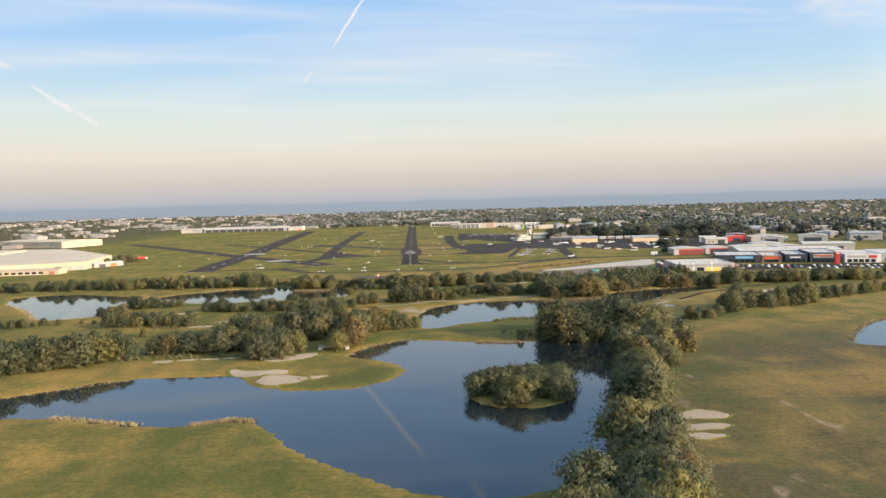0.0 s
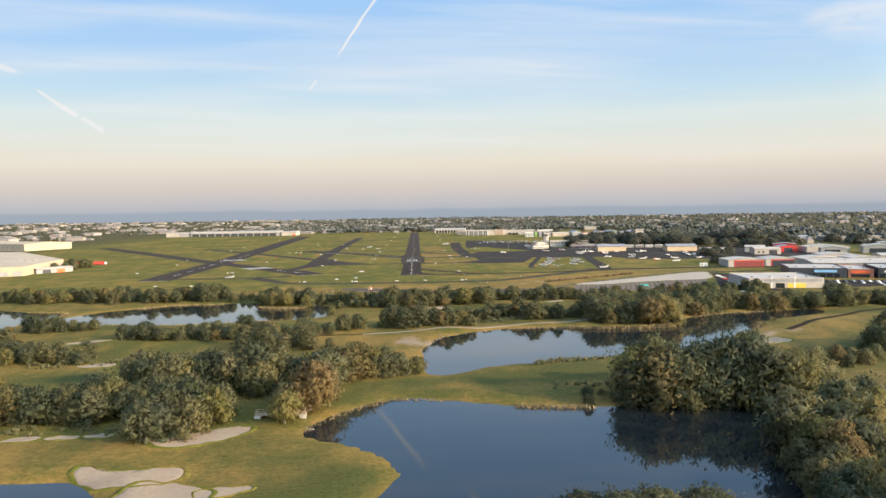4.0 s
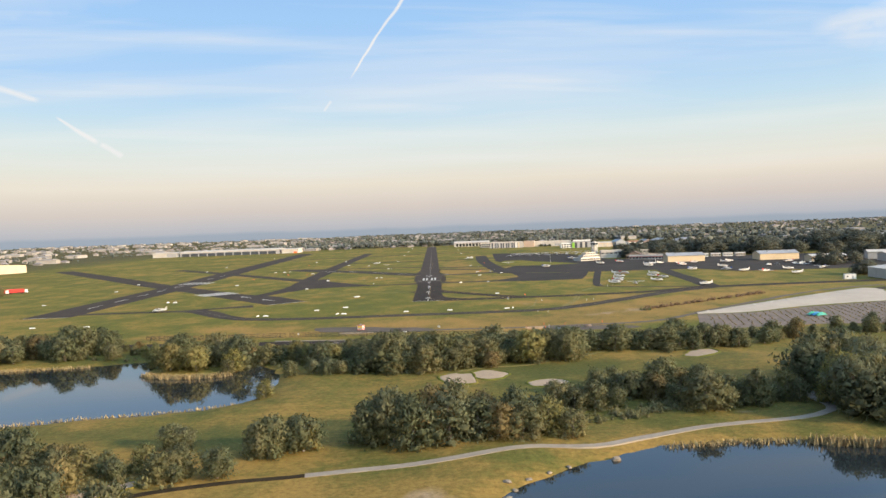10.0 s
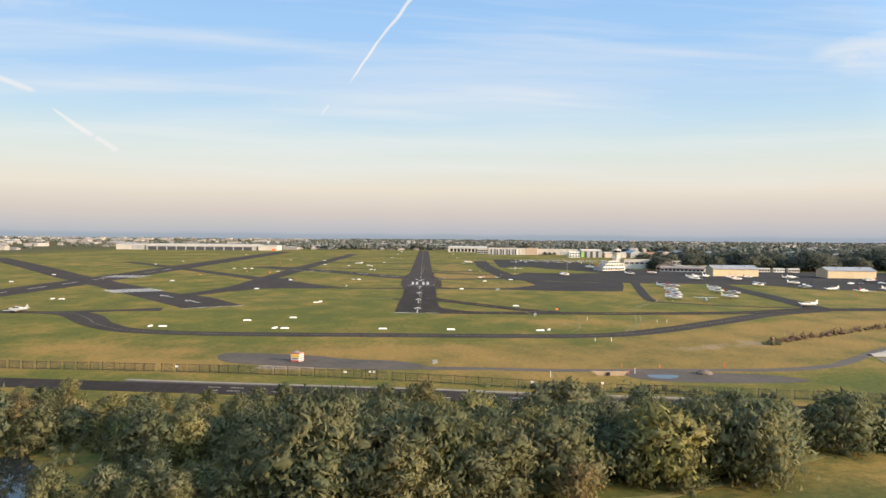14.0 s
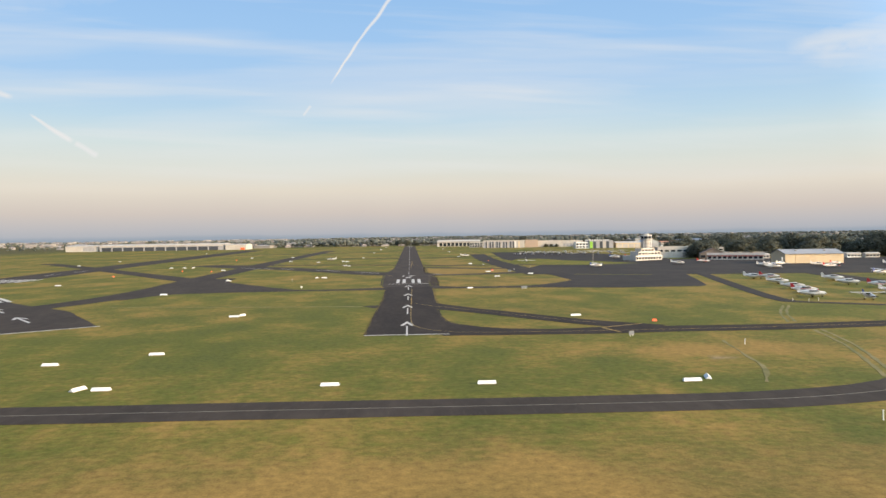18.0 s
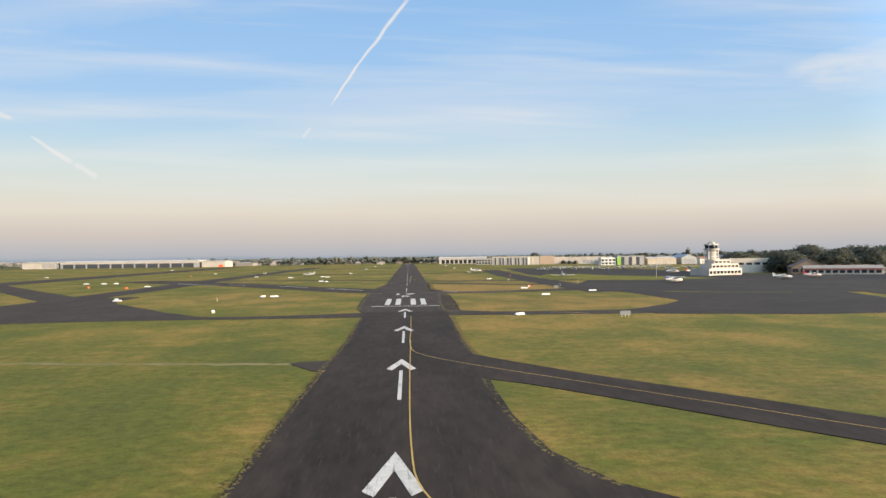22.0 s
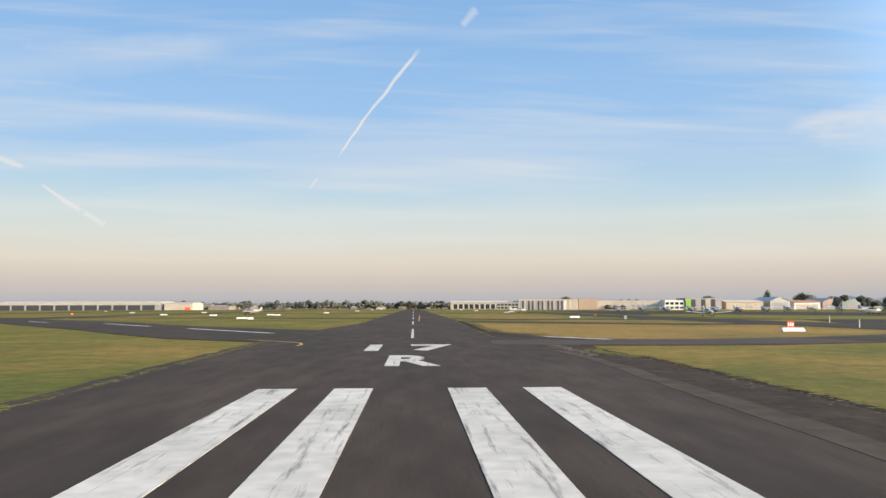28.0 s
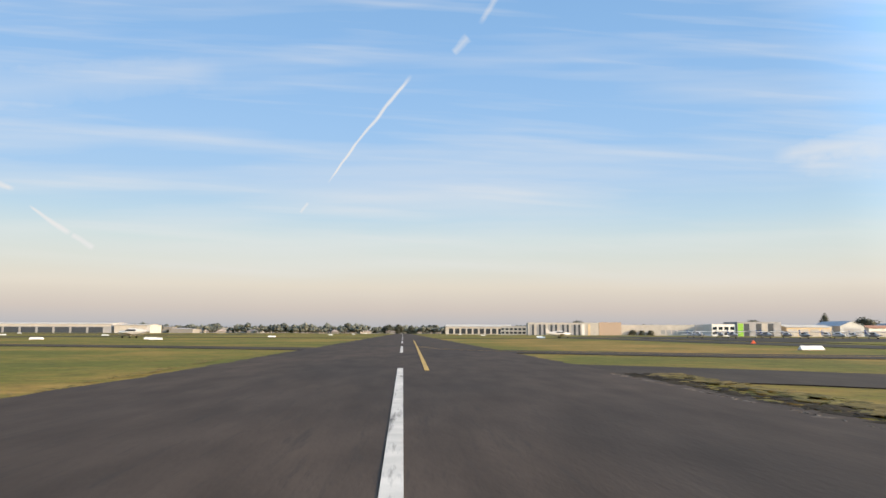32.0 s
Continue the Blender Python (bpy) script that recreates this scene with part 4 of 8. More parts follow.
ROAD = [(-140, -316), (-60, -326), (0, -334.5), (38, -341.5), (66, -347), (88, -351)]


def near_road(x, y, reach=7.0):
    """True on the road outside the airfield fence and on its verges."""
    for (ax, ay), (bx, by) in zip(ROAD[:-1], ROAD[1:]):
        u = min(1, max(0, ((x - ax) * (bx - ax) + (y - ay) * (by - ay)) / ((bx - ax) ** 2 + (by - ay) ** 2)))
        dx, dy = x - ax - u * (bx - ax), y - ay - u * (by - ay)
        if math.hypot(dx, dy) < reach + (6.5 if dy > 0 else 0):
            return True
    return False


def plant(kind, x, y, height, wide=1.0):
    z = float(ground_height(np.array([x]), np.array([y]))[0])
    if z < WATER_Z + 0.1 or near_road(x, y):
        return
    if -352 < y < -300 and -120 < x < 150:              # low scrub only along the road and the fence
        height *= 0.42
    elif -370 < y <= -352 and -60 < x < 90:
        height *= 0.6
    proto = PROTOS[kind][TREE_RNG.randint(len(PROTOS[kind]))]
    k = height / 10
    w = k * wide * TREE_RNG.uniform(1.02, 1.34)
    m = Matrix.Translation((x, y, z - 0.05)) @ Matrix.Rotation(TREE_RNG.uniform(0, 6.283), 4, "Z") @ Matrix.Diagonal((w, w, k, 1))
    if proto.name in USED:
        copy_thing(proto, m)
    else:
        proto.matrix_basis = m
        USED.add(proto.name)
    TREE_SPOTS.append((x, y))


def grove(x0, y0, x1, y1, depth, count, height, kinds=("gum", "sheoak", "wattle"), spread=0.22, gap=4.2):
    """Trees behind a front line from (x0, y0) to (x1, y1), to a depth in metres."""
    for _ in range(int(count * 0.92 + 0.5)):
        for _try in range(14):
            u, v = TREE_RNG.uniform(0, 1), TREE_RNG.uniform(0, 1)
            nx, ny = -(y1 - y0), x1 - x0
            n = math.hypot(nx, ny) or 1
            x, y = x0 + (x1 - x0) * u + nx / n * depth * v, y0 + (y1 - y0) * u + ny / n * depth * v
            if all((x - a) ** 2 + (y - b) ** 2 > gap * gap for a, b in TREE_SPOTS[-60:]):
                break
        kind = kinds[TREE_RNG.randint(len(kinds))]
        kind = "tea" if kind == "wattle" and TREE_RNG.rand() < 0.5 else kind
        plant(kind, x, y, (TALL if y < -405 else 0.68) * height * TREE_RNG.uniform(1 - spread, 1 + spread * 0.7) * (0.33 if kind == "shrub" else 1))


TALL = 0.80
ALL3, DARK2, LOW = ("gum", "sheoak", "wattle"), ("sheoak", "wattle"), ("shrub", "shrub", "wattle")
GROVES = [
    (-162, -670, -139, -654, 10, 14, 14, ("sheoak",)), (-139, -654, -120, -643, 9, 10, 13, ("sheoak",)), (-117, -637, -82, -640, 10, 12, 12, ("gum", "sheoak", "wattle")), (-95, -632, -46, -640, 12, 17, 12.5, ALL3),
    (-62, -655, -46, -648, 5, 4, 12, ("wattle",)), (-167, -597, -134, -587, 7, 12, 6.5, ("wattle", "shrub")), (-235, -545, -180, -533, 8, 14, 6.5, ("wattle", "shrub")), (-190, -500, -178, -488, 6, 5, 7, ("wattle",)),
    (-168, -552, -122, -549, 12, 18, 9, ALL3), (-72, -530, -28, -534, 14, 12, 9, ALL3),
]
GROVES += [
    (-84, -603, -20, -610, 14, 26, 15, ("gum", "gum", "sheoak")), (-24, -645, -18, -606, 8, 7, 14, ("gum",)), (-20, -592, 2, -584, 9, 10, 11, DARK2), (0, -579, 14, -582, 5, 7, 7, DARK2),
    (-126, -500, -58, -508, 9, 26, 8, ALL3), (-100, -489, -32, -496, 7, 26, 6.5, ALL3), (-185, -470, -150, -470, 8, 10, 8, ALL3), (-82, -488, -70, -490, 4, 3, 8.5, ("sheoak",)), (-52, -472, -46, -473, 2, 2, 8.5, ("gum",)),
    (-30, -480, -18, -479, 6, 7, 9, ("gum", "wattle")), (-46, -428, -34, -425, 5, 6, 5.5, ("wattle", "shrub")),
]
GROVES += [
    (-9, -477, 6, -479, 9, 8, 12, ("gum", "sheoak")), (8, -476, 34, -477, 9, 12, 11, DARK2), (34, -470, 60, -462, 8, 16, 4.5, LOW), (46, -440, 74, -453, 8, 13, 9.5, DARK2),
    (60, -452, 88, -456, 7, 10, 6.5, ("wattle", "shrub")), (33, -450, 49, -454, 6, 6, 6.5, ALL3), (50, -443, 80, -438, 6, 8, 7.5, ("gum", "wattle")), (51, -429, 56, -431, 3, 2, 5.6, ("wattle",)),
    (97, -479, 134, -480, 26, 38, 14, ("wattle", "wattle", "gum")), (66, -458, 92, -452, 8, 12, 8, ("wattle", "gum", "sheoak")), (100, -455, 140, -450, 22, 18, 14, ("wattle", "gum")),
]
GROVES += [
    (143, -454, 172, -440, 26, 26, 13, ("wattle", "wattle", "sheoak")), (176, -436, 250, -430, 20, 34, 12, ("wattle", "wattle", "gum")), (250, -430, 350, -430, 16, 30, 11, ("wattle", "gum")), (350, -430, 420, -410, 16, 14, 11, DARK2),
    (70, -629, 124, -636, 16, 34, 18, ("wattle", "sheoak", "gum")), (72, -636, 96, -660, 12, 14, 17, ("wattle", "sheoak")), (98, -662, 96, -690, 14, 22, 15, ("wattle", "gum")), (84, -640, 112, -654, 14, 16, 15, ("wattle", "gum")), (112, -640, 126, -668, 12, 10, 13.5, ("wattle", "gum")), (91, -682, 76, -735, 12, 22, 14.5, ("gum", "wattle")),
    (70, -735, 58, -805, 14, 32, 16, ("gum", "wattle")), (50, -628, 64, -629, 4, 6, 5, ("wattle", "shrub")),
]
GROVES += [
    (52, -616, 72, -617, 5, 9, 3.6, LOW), (78, -601, 90, -604, 5, 5, 9.5, ("wattle", "gum")), (156, -588, 180, -575, 6, 9, 7.5, DARK2), (188, -560, 254, -534, 9, 22, 12, DARK2),
    (245, -525, 330, -490, 8, 14, 9, DARK2), (-187, -354, -95, -354, 34, 62, 12, ALL3), (-337, -344, -187, -354, 26, 52, 11, ALL3), (-420, -336, -330, -344, 24, 16, 11, ALL3),
    (-92, -362, -56, -378, 12, 9, 8, ("wattle", "shrub")), (-95, -360, -60, -352, 32, 26, 11.5, ALL3),
]
GROVES += [
    (-60, -372, -14, -396, 48, 60, 11, ALL3), (-42, -398, -14, -400, 6, 8, 7, ("gum", "shrub", "wattle")), (-14, -400, 24, -399, 22, 34, 12, ("gum", "wattle", "sheoak")), (22, -389, 50, -391, 18, 26, 12, ("gum", "wattle", "wattle")),
    (50, -374, 104, -378, 18, 36, 10, ("wattle", "sheoak", "gum")), (-14, -374, 50, -372, 30, 46, 10.5, ALL3), (50, -360, 110, -352, 14, 20, 7.5, ("wattle", "gum", "shrub")), (104, -377, 160, -352, 14, 22, 8, ALL3),
    (160, -356, 240, -352, 12, 24, 9, DARK2), (-90, -380, -58, -384, 22, 16, 11, ALL3),
]
GROVES += [
    (42, -386, 48, -388, 3, 2, 7, ("gum",)), (78, -383, 85, -381, 3, 2, 5, ("wattle",)), (57, -423, 62, -424, 2, 2, 2.6, ("wattle",)), (35, -350, 75, -346, 8, 12, 4, LOW),
    (-60, -331, 30, -336, 5, 16, 2.6, ("wattle", "shrub")), (-190, -322, -60, -326, 8, 26, 7, ALL3),
]
GROVES += [(60, -800, 36, -846, 20, 30, 14, ("gum", "wattle")), (70, -700, 64, -740, 10, 8, 13, ("wattle", "gum"))]
for x0, y0, x1, y1, depth, count, height, kinds in GROVES:
    grove(x0, y0, x1, y1, depth, count, height, kinds)
for _ in range(46):                                    # the wooded island
    a, r = TREE_RNG.uniform(0, 6.283), math.sqrt(TREE_RNG.uniform(0, 1)) * 18.0
    plant(("gum", "wattle", "wattle")[TREE_RNG.randint(3)], ISLAND[0] + r * math.cos(a), ISLAND[1] + r * math.sin(a), TREE_RNG.uniform(6.0, 8.2), 1.15)
ISLAND_RNG = np.random.RandomState(77)
for _ in range(9):
    a, r = ISLAND_RNG.uniform(0, 6.283), math.sqrt(ISLAND_RNG.uniform(0, 1)) * 9.0
    plant("wattle", ISLAND[0] + r * math.cos(a), ISLAND[1] + r * math.sin(a), ISLAND_RNG.uniform(7.0, 9.0), 1.05)
for cx, cy, rx, ry, count, tall in ((300, 300, 60, 40, 16, 15), (400, 270, 60, 50, 16, 16), (520, 300, 90, 60, 18, 18), (300, 330, 40, 30, 10, 14), (350, 20, 22, 14, 4, 9), (310, -95, 9, 7, 3, 9), (262, 395, 30, 30, 7, 12), (470, 180, 60, 30, 10, 12), (232, 268, 14, 8, 4, 12), (640, 200, 60, 90, 10, 13), (350, 420, 80, 40, 14, 14)):
    for _ in range(count):
        a, r = TREE_RNG.uniform(0, 6.283), math.sqrt(TREE_RNG.uniform(0, 1))
        plant("park", cx + rx * r * math.cos(a), cy + ry * r * math.sin(a), tall * TREE_RNG.uniform(0.64, 0.98), 1.2)


# Markings on the runway: thin slabs of paint.
def paint(name, outline, z, mat, parent, label=""):
    return part(name, prism_bm(outline, z - 0.01, z), mat, parent, label)


def paint_box(name, x0, y0, x1, y1, z, mat, parent, label=""):
    return paint(name, [(x0, y0), (x1, y0), (x1, y1), (x0, y1)], z, mat, parent, label)


LEAN = 0.258                     # the runway turns this many degrees from +y


def marking_group(name, label, turn=0.0):
    return tagged(empty(name, pose(0, 0, 0, 0, 0, turn)), label, "marking", kind="structure")


Z_PAINT = 0.078
threshold = marking_group("threshold_marking", "white threshold bar and four stripes on dark asphalt", LEAN)
paint_box("bar", -8.9, -0.5, 8.9, 0.45, Z_PAINT, PAINT_W, threshold)
for x in (-4.93, -2.11, 2.11, 4.93):
    paint_box("stripe", x - 0.72, 5.7, x + 0.72, 33.8, Z_PAINT, PAINT_W, threshold)
paint_box("end_line", -9.4, -173.4, 9.4, -172.6, Z_PAINT, PAINT_W, threshold, "thin white line at the pavement end")
arrows = marking_group("arrow_markings", "four white arrows pointing to the threshold", LEAN)
for tip in (-147.5, -102.0, -56.8, -10.6):
    c = 0.0
    paint_box("arrow_shaft", c - 0.19, tip - 27.2, c + 0.19, tip - 9.6, Z_PAINT, PAINT_W, arrows)
    for side in (-1, 1):
        paint("arrow_barb", [(c, tip), (c + 1.72 * side, tip - 8.4), (c + 1.02 * side, tip - 9.4), (c, tip - 4.4)][::side], Z_PAINT + 0.004, PAINT_W, arrows)


def letter(text, x, y, wide, tall, parent):
    """Painted characters from the built-in font, drawn out along the runway."""
    cu = bpy.data.curves.new("designator", "FONT")
    cu.body, cu.size, cu.offset, cu.extrude = text, 1.0, 0.035, 0.002
    tmp = bpy.data.objects.new("designator", cu)
    scene.collection.objects.link(tmp)
    bpy.context.view_layer.update()
    me = bpy.data.meshes.new_from_object(tmp.evaluated_get(bpy.context.evaluated_depsgraph_get()))
    bpy.data.objects.remove(tmp)
    co = np.zeros(len(me.vertices) * 3)
    me.vertices.foreach_get("co", co)
    co = co.reshape(-1, 3)
    lo, hi = co.min(0), co.max(0)
    co = (co - lo) / (hi - lo) * [wide, tall, 0.006] + [x, y, Z_PAINT - 0.006]
    me.vertices.foreach_set("co", co.ravel())
    me.update()
    me.materials.clear()
    ob = meshed("designator", me, PAINT_W, parent)
    return ob


designation = marking_group("runway_designation", "white painted runway designation 17 R", LEAN)
letter("R", -1.40, 44.6, 2.9, 8.6, designation)
letter("1", -3.35, 58.4, 1.0, 8.6, designation)
letter("7", -0.10, 58.4, 3.3, 8.6, designation)
centre_line = marking_group("centre_line", "broken white runway centre line", LEAN)
for k in range(16):
    y = 80 + 58.6 * k
    if y < 1000:
        paint_box("dash", -0.13, y, 0.13, y + 30.5, Z_PAINT, PAINT_W, centre_line)
for k in range(4):
    paint_box("end_stripe", -4.4 + 2.4 * k, 1046, -3.2 + 2.4 * k, 1072, Z_PAINT, PAINT_W, centre_line)


def taxi_line(pts, wide=0.06, z=0.079, mat=PAINT_Y):
    return ribbon("taxi_line", pts, wide, z, mat, step=2.5, thick=0.008, parent=taxi_lines)


taxi_lines = marking_group("taxi_lines", "thin faded yellow taxi guide lines")
taxi_line([(1.5, -34), (1.5, -64), (1.5, -88), (2.9, -97.5), (8.6, -107.4), (17.2, -119.0), (27, -132.2), (37.4, -146.3), (46.3, -157.4)])
taxi_line([(1.5, -81), (1.5, -120), (1.7, -146), (2.4, -156), (5.2, -163.6), (10.4, -169.0), (17.3, -171.2), (30.7, -172.1), (42, -172.3), (90, -171), (140, -164), (178, -151)], z=0.083)
taxi_line([(1.1, 300), (0.8, 230), (0.45, 167)], 0.11)
taxi_line([(0.9, 228), (3.0, 213), (8, 204), (16, 199), (27, 192), (41, 188.5)])
taxi_line([(-150, -180), (-135, -183), (-122, -199), (-112, -215), (-98, -231), (-84, -238), (-60, -242.4), (-28, -243), (0, -243.3), (31, -243.6), (48, -243.2), (60, -241.3), (72, -236.5), (91, -222), (120, -196), (146, -172)], 0.07, 0.062, PAINT_OLD)
taxi_line([(45.5, -167.5), (49.5, -164.5), (56.5, -161.0)], 0.20)
taxi_line([(45.5, -167.5), (46.5, -171.5), (47.6, -175.5)], 0.20)
taxi_line([(33, -27.5), (36.5, -29.5), (40.5, -33)], 0.20)
taxi_line([(-15.7, 77.5), (-9.9, 70.8), (-9.4, 65.7)], 0.12)
side_lines = marking_group("side_lines", "worn white edge lines of the crossing runway")
for a, b in (((-33.1, 117.5), (-17, 95.8)), ((-60.2, 154.9), (-43.6, 131.7)), ((13.2, 82.4), (17.9, 75.1)), ((-120, 205), (-92, 173)), ((-88, 182), (-78, 169))):
    ribbon("side_line", [a, b], 0.45, 0.080, PAINT_W, step=4, thick=0.008, parent=side_lines)
cross_keys = marking_group("cross_threshold_marking", "worn white threshold stripes of the crossing runway")
d, n = Vector((-0.60, 0.80)), Vector((0.80, 0.60))
for k in range(9):
    c = Vector((-158, -61)) + n * (3.0 * (k - 4))
    ribbon("stripe", [tuple(c - d * 12), tuple(c + d * 12)], 0.85, 0.072, PAINT_W, step=6, thick=0.01, parent=cross_keys)
for c in (Vector((-127, -98)), Vector((-105, -127))):
    ribbon("arrow_shaft", [tuple(c - d * 9), tuple(c + d * 9)], 0.35, 0.072, PAINT_W, step=6, thick=0.01, parent=cross_keys)
    for s in (-1, 1):
        ribbon("arrow_barb", [tuple(c + d * 9), tuple(c + d * 3 + n * 1.8 * s)], 0.45, 0.076, PAINT_W, step=6, thick=0.01, parent=cross_keys)
ribbon("end_line", [(-76.8, -145.2), (-98.4, -161.2)], 0.4, 0.072, PAINT_W, step=6, thick=0.01, parent=cross_keys)
for k in range(7):
    x = -229 + 4 * k
    paint_box("stripe", x, 62, x + 1.7, 92, 0.066, PAINT_W, cross_keys)
for k in range(7):
    y = -142 + 43 * k + (60 if k > 4 else 0)
    paint_box("dash", -218.6 - 0.020 * (y + 100), y, -217.8 - 0.020 * (y + 100), y + 22, 0.066, PAINT_W, cross_keys)


ribbon("end_line", [(-232, -191.6), (-206, -191.6)], 0.45, 0.072, PAINT_W, step=6, thick=0.01, parent=cross_keys)
SHOULDER = material("dusty_asphalt", (0.072, 0.053, 0.039), 0.95, spec=0.1, spread=0.3, scale=0.8, second=(0.052, 0.039, 0.030), second_scale=0.12)
BROKEN = material("broken_asphalt", (0.046, 0.0310, 0.0215), 0.97, spec=0.1, spread=0.42, scale=1.6, second=(0.030, 0.0215, 0.0160), second_scale=0.22, bump=0.03, bump_scale=5.0, wear=(0.066, 0.047, 0.034))
GREY_OLD = material("greyed_asphalt", (0.067, 0.052, 0.042), 0.95, spec=0.12, spread=0.24, scale=0.5, second=(0.052, 0.041, 0.034), second_scale=0.09, stretch=(0.5, 1.8, 1))
ribbon("runway_shoulder", [(9.5, -15), (9.5, 0), (9.7, 12), (10.2, 22), (10.5, 38), (10.4, 52), (9.6, 64)], [(0.1, 3.8), (0.1, 3.8), (0.1, 3.9), (0.1, 3.4), (0.1, 3.0), (0.1, 3.0), (0.3, 4.0)], 0.0685, BROKEN, "brown crumbling asphalt beside the runway", "shoulder", fray=0.22, step=1.5)
ribbon("runway_shoulder", [(8.95, 9.8), (9.75, 20.5), (10.15, 38), (10.3, 51), (9.4, 62)], [(0.55, 0.6), (0.6, 0.65), (0.5, 0.5), (0.4, 0.4), (0.2, 0.2)], 0.073, SHOULDER, "dusty brown stripe along the runway edge", "shoulder", fray=0.12, step=2)
ribbon("taxiway", [(6.5, 70.9), (12, 70.6), (19, 70.4), (28, 71.2), (38, 73)], [(3.4, 3.6), (4.2, 4.8), (4.4, 4.6), (4.6, 4.6), (4.9, 4.9)], 0.0695, GREY_OLD, "greyed taxiway leading off the runway", "taxiway", fray=0.12, step=2)
ribbon("shoulder", [(8.8, 106), (8.9, 95), (9.3, 89), (10.4, 83), (13.6, 77.4), (16.5, 75.6)], [(0.3, 0.3), (0.7, 0.9), (1.2, 1.4), (2.0, 1.6), (1.0, 1.0), (0.3, 0.3)], 0.0675, BROKEN, "dark broken asphalt at the taxiway corner", "shoulder", fray=0.35, step=1.2)


MOSS = material("crack_moss", (0.112, 0.112, 0.020), 0.95, spec=0.1, spread=0.35, scale=2.5, second=(0.075, 0.056, 0.024), second_scale=0.6, bump=0.03, per_island=0.25)
VERGE = material("verge_turf", (0.150, 0.102, 0.040), 0.95, spec=0.1, spread=0.35, scale=1.4, second=(0.098, 0.082, 0.024), second_scale=0.25, bump=0.05, per_island=0.25)


def ragged(name, line, reach, count, size, mat, seed, label, category, z=0.078, long=1.6):
    """Low uneven scraps scattered along a line: reach is how far they stray to either side of it, denser near its right."""
    rng = np.random.RandomState(seed)
    pts = curve_pts(line, 1.0)
    verts, faces = [], []
    for _ in range(count):
        i = rng.randint(len(pts) - 1)
        a, b = pts[i], pts[i + 1]
        way = (b - a) / np.linalg.norm(b - a)
        side = np.array([way[1], -way[0]])
        c = a + (b - a) * rng.rand() + side * (reach[0] + (reach[1] - reach[0]) * rng.beta(1.0, 2.6))
        r = size * rng.uniform(0.25, 1.0) ** 1.5
        n = rng.randint(6, 10)
        ang = np.sort(rng.uniform(0, 6.283, n))
        rad = r * rng.uniform(0.45, 1.2, n)
        turn = rng.normal(0, 0.5)
        u, v = way * math.cos(turn) + side * math.sin(turn), side * math.cos(turn) - way * math.sin(turn)
        rim = c + (rad * np.cos(ang) * long)[:, None] * u + (rad * np.sin(ang))[:, None] * v
        k = len(verts)
        lift = 0.004 + 0.010 * r
        verts += [(x, y, z - 0.012) for x, y in rim] + [(c[0] + rng.normal(0, r * 0.2), c[1] + rng.normal(0, r * 0.2), z + lift)]
        faces += [(k + j, k + (j + 1) % n, k + n) for j in range(n)]
    return tagged(from_arrays(name, verts, faces, mat), label, category, kind="stuff")


CRUMBS = material("pale_crumbs", (0.150, 0.118, 0.090), 0.95, spec=0.1, spread=0.35, scale=2.0, second=(0.090, 0.068, 0.050), second_scale=0.5, per_island=0.3)
BROWN_GROUND = material("dark_brown_ground", (0.021, 0.0150, 0.0095), 0.97, spec=0.08, spread=0.35, scale=2.0, second=(0.032, 0.023, 0.012), second_scale=0.4, bump=0.03, per_island=0.25)
GRASS_EDGE = [(14.0, 52), (13.75, 27), (13.65, 9), (13.35, -1), (13.05, -8), (12.85, -13), (13.5, -16.5)]
ragged("moss", [(9.4, 9), (9.52, 5), (9.5, 0.5), (9.4, -7), (9.45, -12), (9.75, -14)], (-0.07, 0.10), 620, 0.27, MOSS, 401, "ragged line of bright green moss in a pavement crack", "moss", long=2.2)
ragged("moss", [(9.5, -12), (9.8, -13.6), (10.2, -14.8)], (-0.25, 0.35), 120, 0.22, MOSS, 402, "clump of green moss at the end of a crack", "moss", long=1.8)
for k, (x, y, count) in enumerate(((10.95, 6.5, 26), (11.35, -5.8, 22), (11.6, -8.0, 12), (12.9, 3.6, 22), (11.4, 3.0, 7), (12.4, -2.0, 14), (12.2, -11.0, 12))):
    ragged("weeds", [(x, y + 0.9), (x + 0.2, y - 0.9)], (-0.35, 0.4), count, 0.30, MOSS, 420 + k, "patch of green moss on the crumbling shoulder", "weeds", 0.080, 1.6)
ragged("crumbs", [(8.4, -1.6), (8.5, -7.9), (8.35, -13)], (-0.03, 0.03), 110, 0.09, CRUMBS, 431, "dusty pale crack beside the threshold", "crack", 0.076, 3.2)
ragged("crumbs", [(10.5, -18.4), (12.3, -19.4), (13.6, -20.6)], (-0.3, 0.5), 110, 0.16, CRUMBS, 432, "pale crumbled asphalt at the taxiway edge", "rubble", 0.082, 2.6)
ragged("crumbs", [(9.2, -21.8), (11.0, -22.3), (12.4, -23.0)], (-0.5, 0.8), 80, 0.13, CRUMBS, 433, "pale crumbled asphalt at the taxiway edge", "rubble", 0.082, 2.6)
ragged("crumbs", GRASS_EDGE, (-0.2, 2.0), 420, 0.14, CRUMBS, 434, "pale crumbs of broken asphalt along the grass", "rubble", 0.078, 1.8)
ragged("crumbs", [(10.2, 65), (10.6, 61), (10.5, 56), (10.5, 52)], (-0.9, 0.5), 210, 0.24, CRUMBS, 435, "pale dusty patches of worn asphalt", "rubble", 0.078, 2.0)
ragged("weeds", [(13.6, 60), (12.2, 58), (12.4, 55), (13.4, 51)], (-0.6, 0.9), 420, 0.26, MOSS, 436, "bright green weeds creeping over the pavement", "weeds", 0.080, 1.8)
